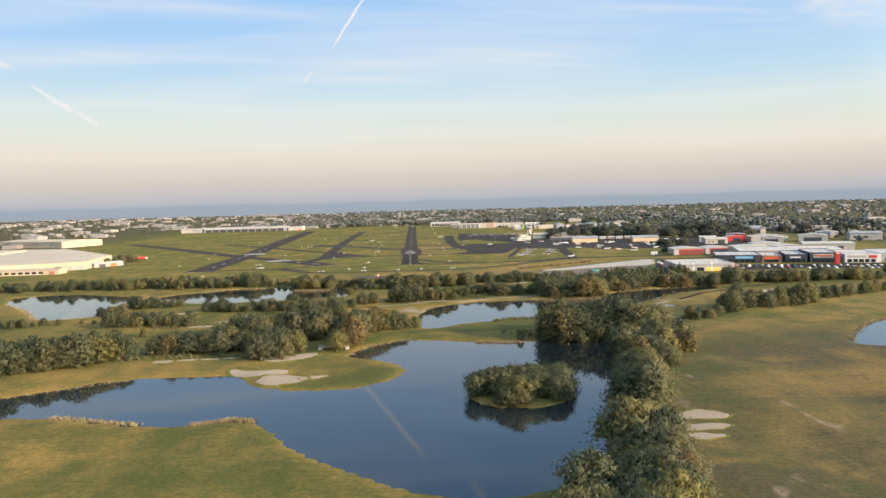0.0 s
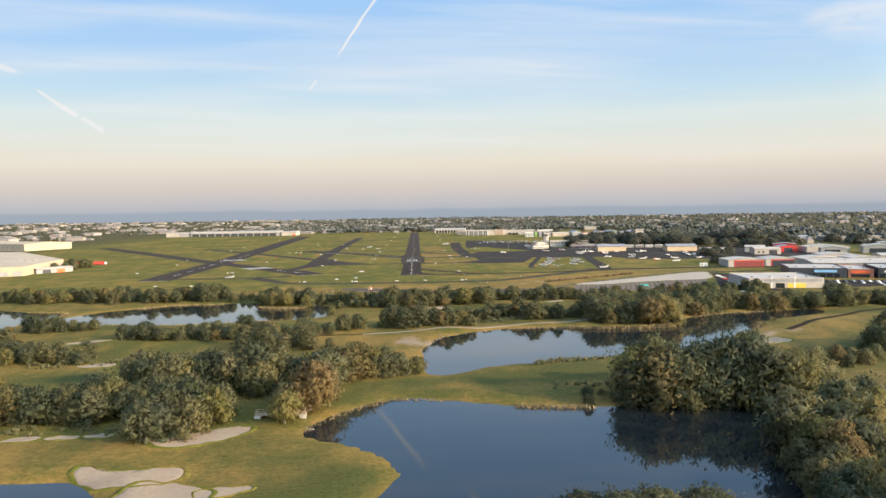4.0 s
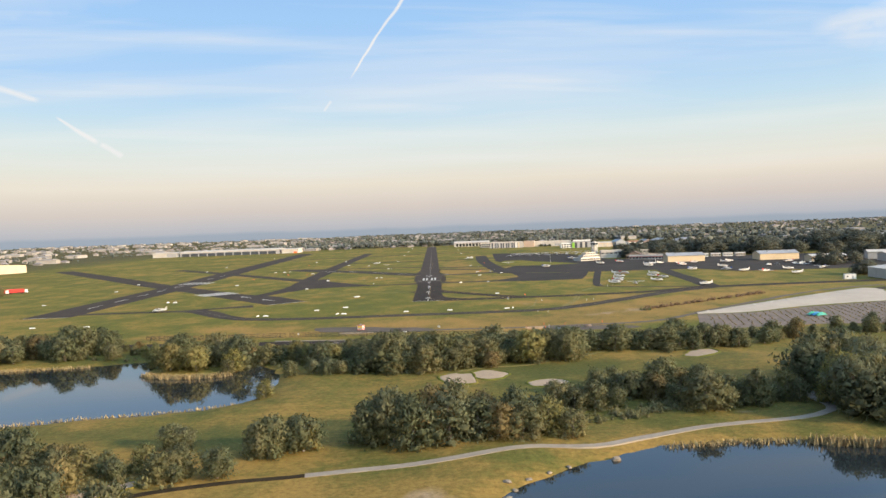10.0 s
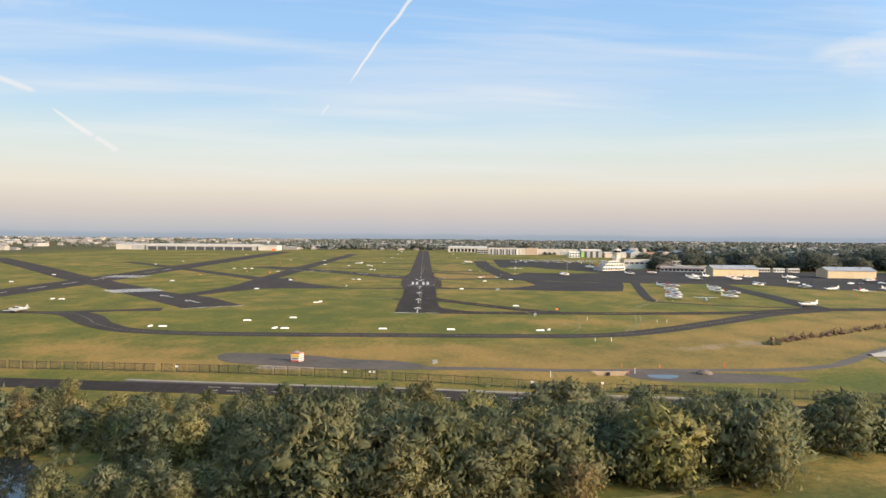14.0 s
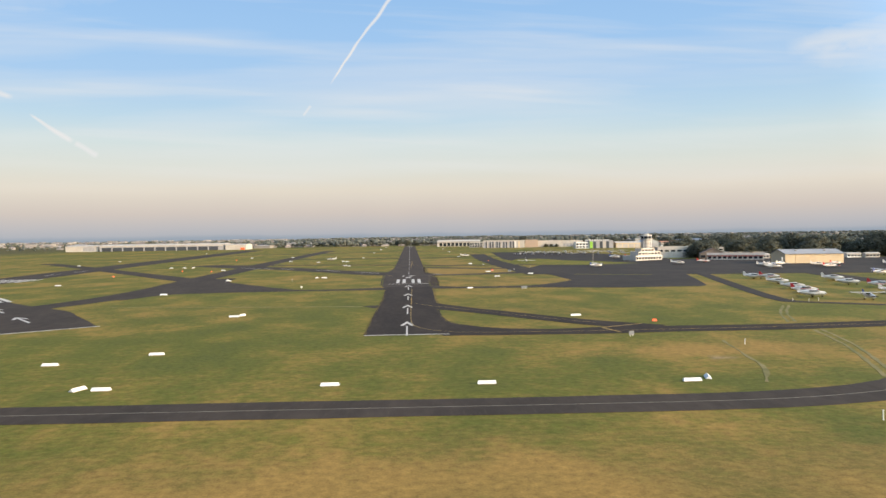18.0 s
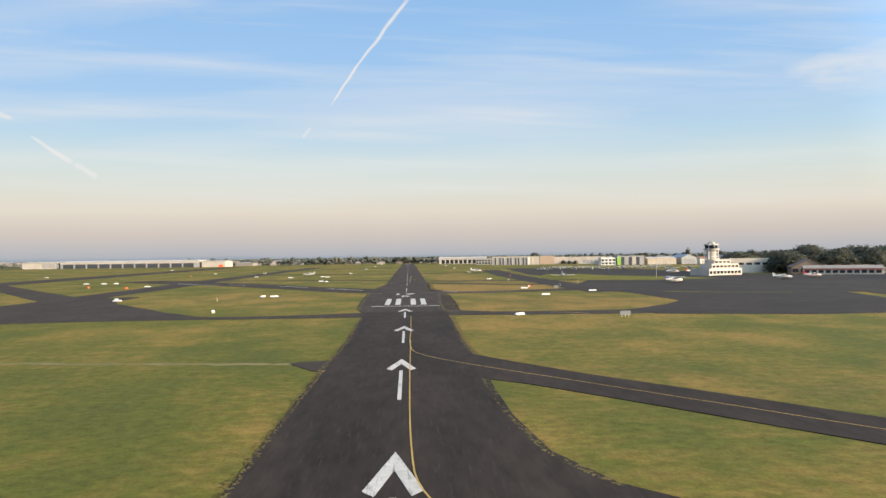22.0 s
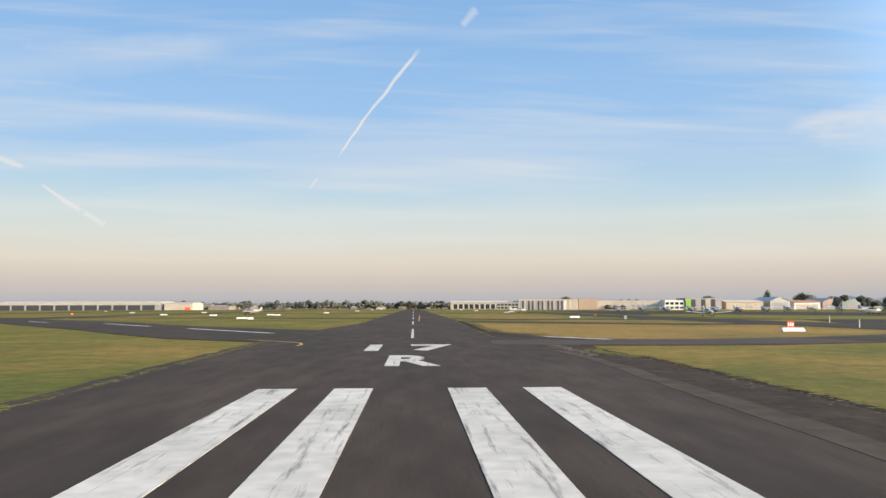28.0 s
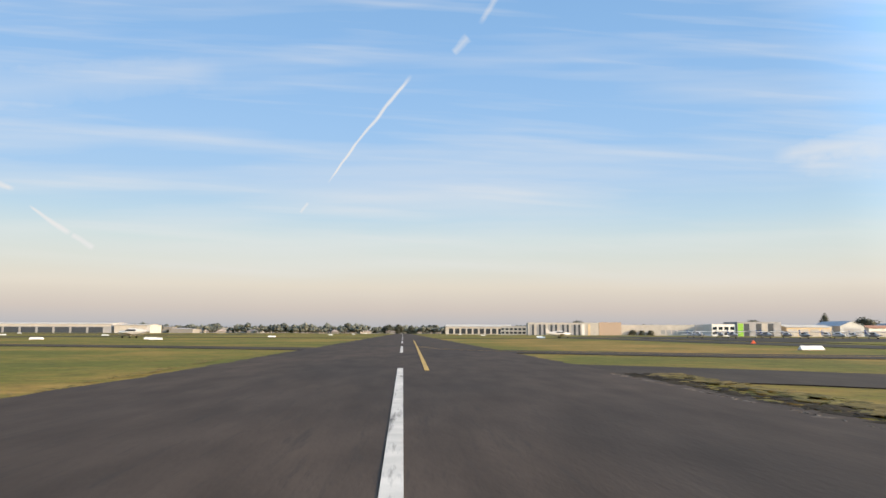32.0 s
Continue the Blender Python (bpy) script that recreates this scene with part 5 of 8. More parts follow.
# dark brown scraps strewn along the border of the grass
ragged("soil", GRASS_EDGE, (0.35, -0.30), 900, 0.30, BROWN_GROUND, 437, "dark brown scraps at the edge of the turf", "soil", 0.074, 2.0)
ragged("weeds", GRASS_EDGE, (-0.45, 0.5), 420, 0.16, MOSS, 403, "ragged green weeds creeping over the runway shoulder", "weeds", 0.080)
TURF_EDGE = [(9.6, 165), (9.5, 150), (9.5, 135), (9.0, 122), (9.0, 112), (9.0, 104), (9.5, 97), (10.6, 92), (12.8, 89)]
ragged("soil", TURF_EDGE, (0.9, -0.9), 900, 0.36, BROWN_GROUND, 440, "dark broken edge of the pavement under the turf", "soil", 0.074, 2.6)
ragged("weeds", TURF_EDGE, (-1.5, 0.7), 1000, 0.34, VERGE, 405, "ragged straw turf breaking up over the runway edge", "weeds", 0.082, 2.4)
ragged("weeds", [(10.0, 108), (9.6, 101), (10.2, 96), (11.4, 92), (14.2, 89.2)], (-0.9, 0.5), 420, 0.30, MOSS, 406, "green weeds along the runway edge", "weeds", 0.086, 2.2)
ragged("crumbs", [(8.2, 165), (7.95, 130), (7.9, 105), (7.9, 93), (7.7, 86), (7.8, 81)], (-0.06, 0.08), 420, 0.11, CRUMBS, 441, "pale crumbled joint along the runway edge", "crack", 0.076, 3.4)
ragged("verge", [(-9.15, -36), (-8.75, -61), (-8.4, -80), (-8.7, -110), (-8.7, -172)], (-0.45, 0.55), 1500, 0.22, VERGE, 407, "crumbling brown turf along the runway edge", "verge", 0.066, 2.0)
ragged("verge", [(9.5, -118), (9.8, -134), (11.0, -148), (13.7, -155.8)], (0.5, -0.4), 300, 0.22, VERGE, 408, "crumbling brown turf along the runway edge", "verge", 0.066, 2.0)
ragged("verge", [(9.9, -36), (9.6, -60), (9.3, -84), (9.7, -98)], (-0.85, 0.5), 1300, 0.24, VERGE, 409, "crumbling straw turf along the runway edge", "verge", 0.066, 2.0)
ragged("verge", [(-13.6, 72), (-12.4, 14), (-11.6, -12)], (-0.5, 0.4), 700, 0.34, MOSS, 410, "ragged green turf along the runway edge", "verge", 0.070, 2.0)
ragged("verge", [(-12.6, 182), (-10.4, 141), (-9.4, 112)], (-0.6, 0.5), 300, 0.20, VERGE, 411, "ragged brown turf along the runway edge", "verge", 0.070, 2.0)


# Markers and signs in the grass.
MARKER_WHITE = material("marker_white", (0.66, 0.64, 0.60), 0.7, spread=0.1, scale=1.5, second=(0.52, 0.50, 0.45), second_scale=0.5)

def gable_marker(mat=MARKER_WHITE, long=2.8, wide=0.95, tall=0.5, name="gable_marker"):
    root = empty(name)
    bm = bmesh.new()
    v = [bm.verts.new(p) for p in ((-long / 2, -wide / 2, 0.05), (long / 2, -wide / 2, 0.05), (long / 2, wide / 2, 0.05), (-long / 2, wide / 2, 0.05), (-long / 2 + 0.12, 0, tall), (long / 2 - 0.12, 0, tall))]
    for f in ((0, 1, 5, 4), (2, 3, 4, 5), (1, 2, 5), (3, 0, 4), (3, 2, 1, 0)):
        bm.faces.new([v[i] for i in f])
    bmesh.ops.bevel(bm, geom=bm.edges[:], offset=0.02, segments=1, affect="EDGES")
    part("board", bm, mat, root)
    part("base_rail", box_bm(-long / 2 + 0.1, -wide / 2 + 0.08, -0.1, long / 2 - 0.1, -wide / 2 + 0.16, 0.06), TIMBER, root)
    part("base_rail", box_bm(-long / 2 + 0.1, wide / 2 - 0.16, -0.1, long / 2 - 0.1, wide / 2 - 0.08, 0.06), TIMBER, root)
    return root


gable = tagged(gable_marker(), "low white gable marker board lying in mown grass", "marker", group="gable markers along the runways")
GABLES = [
    (-47, -129, 0), (-45.5, -126, 70), (-46, -195, 3), (13, -229, 0),
    (43, -230.3, 2), (46.2, -228, 75), (45, -141, 10), (-61, -205, 0),
    (-89.5, -224, 80), (-85, -224.5, 2), (-46.5, -227.5, 70), (-43, -228, 0),
    (-10, -228, 0), (44.8, 46, 5), (65.3, 68, 0), (-94, -43, 0),
    (-169, -120, 0), (-174, -119, 80), (-166, 27, 0), (-260, 4, 0),
    (-200, -241, 0), (-171, -244, 0), (-264, -105, 0), (-44, 57, 8),
    (-48, 58, 70),
]
GABLES += [
    (-163, 216, 0), (-157, 217, 60), (-123, 166, 0), (-90, 43, 0),
    (45, 95, 0), (-53, 296, 0), (-47, 212, 0), (-43.5, 206, 70),
    (43.5, 214, 5), (-57, 305, 0), (-76, 293, 0), (-104, 323, 0),
    (-122, 448, 0), (-164, 451, 0), (-173, 218, 0), (-272, 294, 0),
    (56, 456, 0), (25, -34, 40),
]
GABLES += [(s * 46, y, 0) for y in range(395, 1040, 200) for s in (-1, 1)] + [(-275, y, 0) for y in range(90, 700, 300)]
for i, (x, y, turn) in enumerate(GABLES):
    m = pose(x, y, 0.02, 0, 0, turn)
    if i:
        copy_thing(gable, m)
    else:
        gable.matrix_basis = m
orange = tagged(gable_marker(ORANGE, 1.2, 0.8, 0.62, "orange_marker"), "bright orange wedge marker standing in the grass", "marker", group="orange markers")
for i, (x, y) in enumerate([(61, -156.5), (-148, 161), (-170, 104), (-126, 148), (-160, 365), (62, 268)]):
    m = pose(x, y, 0.02, 0, 0, 15 * i)
    if i:
        copy_thing(orange, m)
    else:
        orange.matrix_basis = m


SIGN_GREY = material("sign_grey", (0.13, 0.14, 0.15), 0.6, spread=0.1, scale=2.0)


def signboard(x, y, wide, tall, legs, mat, label, turn=0, name="airfield_sign"):
    root = empty(name)
    z = 0.35
    part("board", box_bm(-wide / 2, -0.05, z, wide / 2, 0.05, z + tall, 0.015), mat, root)
    for k in range(legs):
        lx = -wide / 2 + wide * (k + 0.5) / legs
        part("leg", box_bm(lx - 0.05, -0.03, -0.1, lx + 0.05, 0.03, z + 0.05), WHITE, root)
    root.matrix_basis = pose(x, y, 0, 0, 0, turn)
    return tagged(root, label, "sign")


signboard(45.7, -42.5, 2.4, 0.85, 3, SIGN_GREY, "grey airfield signboard on three short white legs", 12)
signboard(-45, -17, 0.75, 0.55, 2, WHITE, "small white airfield sign on two legs", 6)
signboard(48, -182, 1.3, 0.8, 2, SIGN_GREY, "small grey airfield sign in the grass", 20)
signboard(7, -297, 1.2, 0.7, 3, STEEL, "grey warning board beside the service track", 0)
signboard(-90, 42, 1.1, 0.6, 2, WHITE, "small white airfield sign beside the taxiway", 0)
signboard(57, 92.3, 1.9, 0.8, 3, SIGN_GREY, "grey airfield signboard on short legs in the grass", 6)
signboard(51, 190, 0.7, 0.5, 2, STEEL, "white airfield sign in mown grass", 0)


red_sign = signboard(48, 101.6, 1.0, 0.75, 3, RED, "red airfield sign with white bars on short legs", 8, "guidance_sign")
for bar_x in (-0.28, 0.02, 0.30):
    part("white_bar", box_bm(bar_x - 0.08, -0.062, 0.52, bar_x + 0.08, -0.053, 0.94), WHITE, red_sign)


def post_thing(x, y, tall, wide, mat, label, name="marker_post", top=None):
    root = empty(name)
    bm = bmesh.new()
    bmesh.ops.create_cone(bm, cap_ends=True, segments=8, radius1=wide / 2, radius2=wide * 0.42, depth=tall + 0.2, matrix=Matrix.Translation((0, 0, tall / 2 - 0.1)))
    part("shaft", bm, mat, root)
    part("cap", box_bm(-wide * 0.55, -wide * 0.55, tall, wide * 0.55, wide * 0.55, tall + 0.06, 0.01), top or mat, root)
    root.matrix_basis = pose(x, y, float(ground_height(np.array([x]), np.array([y]))[0]))
    return tagged(root, label, "post", group="marker posts")


for x, y, tall, mat in ((56, -255, 1.1, WHITE), (61, -255, 1.1, WHITE), (33, -314, 1.3, WHITE), (52.5, -300.7, 0.9, ORANGE), (53.5, -308.9, 1.2, WHITE), (44.1, -309.2, 0.8, ORANGE), (51.8, -309.9, 0.9, ORANGE), (61.5, -301.6, 0.9, ORANGE), (90, -205, 1.0, WHITE), (94, -204, 1.0, WHITE), (-57, 34, 1.2, OFFWHITE), (78, -300, 1.1, ORANGE),
                        (66, -196, 1.0, WHITE), (118, -112, 0.9, WHITE), (122, -114, 0.9, WHITE), (126, -112, 0.9, WHITE), (77, 145, 1.1, WHITE), (62, 110, 1.1, WHITE)):
    post_thing(x, y, tall, 0.16, mat, "short white marker post in the grass" if mat is not ORANGE else "short orange marker post beside the track")
for x, y in ((130, 197),):
    post_thing(x, y, 11, 0.28, CONCRETE, "tall slender lighting mast on the apron edge", "light_mast", STEEL)


# The striped runway hut.
def striped_hut():
    root = empty("striped_hut", pose(-27.45, -293.85, 0.035, 0, 0, -17))
    part("body", box_bm(-1.2, -1.2, 0.05, 1.2, 1.2, 2.1, 0.03), WHITE, root)
    for k in range(4):
        z = 0.20 + 0.52 * k
        part("side_stripe", box_bm(1.204, -1.19, z, 1.225, 1.19, z + 0.27), RED, root)
        part("side_stripe", box_bm(-1.225, -1.19, z, -1.204, 1.19, z + 0.27), BLACK, root)
    part("front_stripe", box_bm(-1.19, -1.225, 0.10, 1.19, -1.204, 0.36), RED, root)
    part("front_stripe", box_bm(-1.19, -1.225, 1.92, 1.19, -1.204, 2.08), RED, root)
    panel = part("sign_panel", box_bm(-1.05, -1.235, 1.12, 1.05, -1.205, 1.86), YELLOW, root, "yellow panel")
    part("panel_edge", box_bm(-1.08, -1.24, 1.07, 1.08, -1.206, 1.115), BRICK, panel)
    for x in (-0.42, 0.42):
        hood = part("lamp_hood", box_bm(x - 0.34, -1.32, 0.62, x + 0.34, -1.206, 0.92, 0.05), BLACK, root)
        part("lamp_glass", box_bm(x - 0.16, -1.335, 0.66, x + 0.16, -1.322, 0.82, 0.004), OFFWHITE, hood)
    part("roof", box_bm(-1.28, -1.28, 2.104, 1.28, 1.28, 2.18, 0.02), BRICK, root)
    part("roof_box", box_bm(-0.55, -0.4, 2.184, 0.35, 0.4, 2.48, 0.03), STEEL, root)
    return tagged(root, "small hut striped red and white with yellow panel", "hut")


striped_hut()
HARD_DIRT = material("packed_dirt", (0.088, 0.064, 0.046), 0.95, spread=0.25, scale=0.5, second=(0.064, 0.049, 0.037), second_scale=0.09)
slab("hardstand", [(-49, -282), (-37, -282), (-26, -284.5), (-13, -291), (-3, -292.5), (5, -300), (3, -305), (-10, -305), (-25, -302), (-45, -295.5)], 0.03, HARD_DIRT, "packed brown dirt round the runway hut", "hardstand", 4.0)
ribbon("service_track", [(4, -303), (21, -303.5), (37, -305), (66, -304), (90, -303), (108, -296), (131, -274), (174, -237), (204, -211), (240, -188), (275, -175)], 1.9, 0.036, GRAVEL, "gravel service track inside the airfield fence", "track", fray=0.4)

WORN = material("worn_turf", (0.175, 0.135, 0.050), 0.95, spread=0.25, scale=0.6, second=(0.110, 0.098, 0.026), second_scale=0.12)
for line in ([(92, -163), (99.5, -143.5), (110, -124)], [(90.5, -177), (86, -195), (79, -215), (73, -230)]):
    for off in (-1.0, 1.0):
        ribbon("wheel_track", [(x + off, y + 0.3 * off) for x, y in line], 0.36, 0.028, WORN, "pale wheel track worn into the grass", "track", fray=0.2, step=3)
ribbon("wheel_track", [(-96, -91), (-57, -98.3), (-34, -101.9), (-12.4, -104.6)], 0.75, 0.028, WORN, "pale worn strip where an old taxiway was", "track", fray=0.5, step=2)
ribbon("wheel_track", [(64, -190), (60.8, -208), (57.9, -222), (53, -232)], 0.32, 0.028, WORN, "pale wheel track worn into the grass", "track", fray=0.3, step=3)


def culvert():
    root = empty("culvert", pose(47, -311.5, 0))
    bm = bmesh.new()
    pts = [(-4.3, 1.0), (4.2, 1.0), (3.0, -0.1), (-2.6, -0.1)]
    front, back = [bm.verts.new((x, -0.15, z)) for x, z in pts], [bm.verts.new((x, 0.15, z)) for x, z in pts]
    bm.faces.new(front), bm.faces.new(back[::-1])
    for i in range(4):
        bm.faces.new((front[i], back[i], back[(i + 1) % 4], front[(i + 1) % 4]))
    bmesh.ops.recalc_face_normals(bm, faces=bm.faces)
    part("headwall", bm, SAND, root)
    bm = bmesh.new()
    bmesh.ops.create_cone(bm, cap_ends=True, segments=20, radius1=0.45, radius2=0.45, depth=0.4, matrix=Matrix.Translation((-0.4, -0.2, 0.42)) @ Matrix.Rotation(radians(90), 4, "X"))
    part("pipe_mouth", bm, BLACK, root)
    return tagged(root, "pale concrete culvert headwall with a dark pipe", "culvert")


culvert()
slab("mud", [(51, -307), (62, -306), (84, -310), (90, -318), (70, -320), (54, -317)], 0.024, HARD_DIRT, "wet brown mud beside the service track", "mud", 2.5)
slab("puddle", [(55.5, -311), (58.5, -310.2), (61.3, -310.2), (63, -312), (60.2, -315.2), (56.3, -314.3)], 0.03, WATER, "shallow rain puddle beside the track", "puddle", 1.5)


# Perimeter fence.
def fence():
    root = tagged(empty("perimeter_fence"), "black steel picket fence round the airfield", "fence", kind="structure")
    line = curve_pts([(-118, -304), (-60, -309), (-35, -312), (-6, -318), (11, -322.5), (32, -328.5), (49, -332.5), (110, -343)], 2.7)
    post_me, panel_me = bpy.data.meshes.new("post"), bpy.data.meshes.new("panel")
    bm = box_bm(-0.05, -0.05, -0.3, 0.05, 0.05, 2.1)
    bm.to_mesh(post_me), bm.free()
    bm = box_bm(0.06, -0.02, 1.75, 2.6, 0.02, 1.81)
    box_bm(0.06, -0.02, 0.2, 2.6, 0.02, 0.26, bm=bm)
    for k in range(20):
        x = 0.16 + 0.125 * k
        box_bm(x - 0.011, -0.011, 0.1, x + 0.011, 0.011, 1.95, bm=bm)
    bm.to_mesh(panel_me), bm.free()
    for me in (post_me, panel_me):
        me.materials.append(BLACK)
    for a, b in zip(line[:-1], line[1:]):
        z = float(ground_height(np.array([a[0]]), np.array([a[1]]))[0])
        turn = math.degrees(math.atan2(b[1] - a[1], b[0] - a[0]))
        for name, me in (("post", post_me), ("panel", panel_me)):
            ob = new(name, me)
            ob.parent, ob.matrix_basis = root, pose(a[0], a[1], z, 0, 0, turn)
    gate = part("gate_frame", box_bm(-1.9, -0.04, 0.15, 1.9, 0.04, 0.23), BLACK, root, "black steel vehicle gate")
    box_bar = ((-1.9, 0.23, -1.82, 2.2), (1.82, 0.23, 1.9, 2.2), (-1.82, 2.12, 1.82, 2.2), (-0.04, 0.23, 0.04, 2.12))
    for x0, z0, x1, z1 in box_bar:
        part("gate_bar", box_bm(x0, -0.04, z0, x1, 0.04, z1), BLACK, gate)
    for x0 in (-0.2, 0.75):
        part("gate_notice", box_bm(x0, -0.075, 1.55, x0 + 0.55, -0.045, 1.95), WHITE, gate, "white notice")
    gate.matrix_basis = pose(-7.5, -317.9, 0.05, 0, 0, -13)
    for x, y in ((27, -327.4), (-13, -316.6), (-52, -310.6)):
        board = part("notice", box_bm(-0.32, -0.02, 1.25, 0.32, 0.02, 1.72, 0.01), WHITE, root, "white notice board")
        board.matrix_basis = pose(x, y, float(ground_height(np.array([x]), np.array([y]))[0]), 0, 0, -14)


fence()


# Light aircraft.
def aircraft(high, trim):
    root = empty("light_aircraft")
    secs = [(-3.9, 0.12, 0.16, 1.28), (-3.2, 0.28, 0.34, 1.26), (-1.9, 0.52, 0.62, 1.20), (-0.6, 0.58, 0.72, 1.22), (0.5, 0.58, 0.74, 1.22), (1.4, 0.54, 0.52, 1.08), (2.4, 0.46, 0.44, 1.04), (2.75, 0.24, 0.26, 1.02)]
    verts, faces = [], []
    for i, (y, w, h, zc) in enumerate(secs):
        for k in range(12):
            a = 6.2832 * k / 12
            verts.append((w * math.cos(a) * (1 if math.sin(a) < 0.4 else 0.86), y, zc + h * math.sin(a)))
        if i:
            o, q = (i - 1) * 12, i * 12
            faces += [(o + k, q + k, q + (k + 1) % 12, o + (k + 1) % 12) for k in range(12)]
    faces += [tuple(range(11, -1, -1)), tuple(range((len(secs) - 1) * 12, len(secs) * 12))]
    # a nose-forward aircraft along +y
    fuselage = from_arrays("fuselage", verts, faces, PLANE_PAINT, root, smooth=True)

    def foil(name, pts, z0, z1, thick, mat):
        bm = bmesh.new()
        rows = []
        for (x, y0, y1, s) in pts:
            z = z0 + (z1 - z0) * s
            rows.append([bm.verts.new(p) for p in ((x, y0, z), (x, y0 - 0.3 * (y0 - y1), z + thick / 2), (x, y1, z), (x, y0 - 0.3 * (y0 - y1), z - thick / 2))])
        for a, b in zip(rows[:-1], rows[1:]):
            for k in range(4):
                bm.faces.new((a[k], a[(k + 1) % 4], b[(k + 1) % 4], b[k]))
        bm.faces.new(rows[0]), bm.faces.new(rows[-1][::-1])
        bmesh.ops.recalc_face_normals(bm, faces=bm.faces)
        return part(name, bm, mat, root)

    wz = 1.98 if high else 0.78
    rise = 0.12 if high else 0.38
    for s, name in ((-1, "wing"), (1, "wing")):
        wing = foil(name, [(0.2 * s, 0.9, -0.7, 0), (2.6 * s, 0.9, -0.7, 0.5), (5.2 * s, 0.75, -0.4, 1), (5.35 * s, 0.4, -0.35, 1)], wz, wz + rise, 0.2, PLANE_PAINT)
        foil("tailplane", [(0.08 * s, -3.0, -3.85, 0), (1.6 * s, -3.2, -3.8, 1)], 1.34, 1.36, 0.08, PLANE_PAINT)
        part("wing_tip", box_bm(min(5.3 * s, 5.42 * s), -0.35, wz + rise - 0.07, max(5.3 * s, 5.42 * s), 0.45, wz + rise + 0.06, 0.02), trim, wing)
    bm = bmesh.new()
    fin = [(-0.05, -2.6, 1.45), (-0.05, -3.55, 2.62), (-0.05, -4.05, 2.62), (-0.05, -3.95, 1.35)]
    a, b = [bm.verts.new(p) for p in fin], [bm.verts.new((0.05, y, z)) for _, y, z in fin]
    bm.faces.new(a), bm.faces.new(b[::-1])
    for i in range(4):
        bm.faces.new((a[i], b[i], b[(i + 1) % 4], a[(i + 1) % 4]))
    bmesh.ops.recalc_face_normals(bm, faces=bm.faces)
    part("fin", bm, trim, root)
    for s in (-1, 1):
        part("side_window", box_bm(min(0.47 * s, 0.60 * s), -1.1, 1.42, max(0.47 * s, 0.60 * s), 0.75, 1.76, 0.05), GLASS_DARK, fuselage)
        part("side_stripe", box_bm(min(0.50 * s, 0.605 * s), -1.9, 1.12, max(0.50 * s, 0.605 * s), 1.2, 1.22, 0.01), trim, fuselage)
    bm = bmesh.new()
    v = [bm.verts.new(p) for p in ((-0.44, 0.62, 1.86), (0.44, 0.62, 1.86), (0.48, 1.28, 1.46), (-0.48, 1.28, 1.46), (-0.44, 0.5, 1.76), (0.44, 0.5, 1.76), (0.48, 1.1, 1.36), (-0.48, 1.1, 1.36))]
    for f in ((0, 1, 2, 3), (7, 6, 5, 4), (0, 4, 5, 1), (1, 5, 6, 2), (2, 6, 7, 3), (3, 7, 4, 0)):
        bm.faces.new([v[i] for i in f])
    part("windscreen", bm, GLASS_DARK, fuselage)
    bm = bmesh.new()
    bmesh.ops.create_cone(bm, cap_ends=True, segments=10, radius1=0.2, radius2=0.04, depth=0.32, matrix=Matrix.Translation((0, 2.88, 1.02)) @ Matrix.Rotation(radians(-90), 4, "X"))
    spinner = part("spinner", bm, trim, root)
    for s in (-1, 1):
        part("propeller_blade", box_bm(min(0.05 * s, 0.92 * s), 2.8, 0.95, max(0.05 * s, 0.92 * s), 2.86, 1.10, 0.02), BLACK, spinner)
    for x, y in ((-1.25, -0.35), (1.25, -0.35), (0, 1.95)):
        bm = bmesh.new()
        bmesh.ops.create_cone(bm, cap_ends=True, segments=12, radius1=0.22, radius2=0.22, depth=0.16, matrix=Matrix.Translation((x, y, 0.22)) @ Matrix.Rotation(radians(90), 4, "Y"))
        part("wheel", bm, RUBBER, root)
        part("gear_leg", limb_bm((x, y, 0.25), (x * 0.35, y, 0.85)), WHITE, root)
    if high:
        for s in (-1, 1):
            part("wing_strut", limb_bm((0.5 * s, 0.2, 0.75), (2.7 * s, 0.3, 1.98)), PLANE_PAINT, root)
    return root


def limb_bm(a, b, r=0.05):
    bm = bmesh.new()
    a, b = Vector(a), Vector(b)
    q = (b - a).to_track_quat("Z", "Y").to_matrix().to_4x4()
    bmesh.ops.create_cone(bm, cap_ends=True, segments=6, radius1=r, radius2=r, depth=(b - a).length, matrix=Matrix.Translation((a + b) / 2) @ q)
    return bm


FLEET = [tagged(aircraft(False, STRIPE_RED), "parked white low-wing light aircraft with red tail", "aircraft", group="parked light aircraft"),
         tagged(aircraft(True, STRIPE_BLUE), "parked white high-wing light aircraft with blue tail", "aircraft", group="parked light aircraft"),
         tagged(aircraft(False, PLANE_PAINT), "parked plain white low-wing light aircraft", "aircraft", group="parked light aircraft")]
SPOTS = [
    (2, 219, 116, -70), (2, 227, 117, -60), (0, 258, 111, -80),
    (2, 292, 109, -75), (2, 175, 150, -110), (2, 155, -5, -120), (0, 160, -10, -125),
    (2, 149, -40, -118), (2, 142, -66, -122), (0, 137, -84, -120), (2, 131, -100, -115),
    (2, 180, -25, -120), (2, 172, -50, -118), (1, 142, -112, 175), (0, 175, -66, -125),
    (2, 163, -92, -110), (0, 199, 168, -100), (2, 211, 104, -110), (2, 205, 80, -105),
]
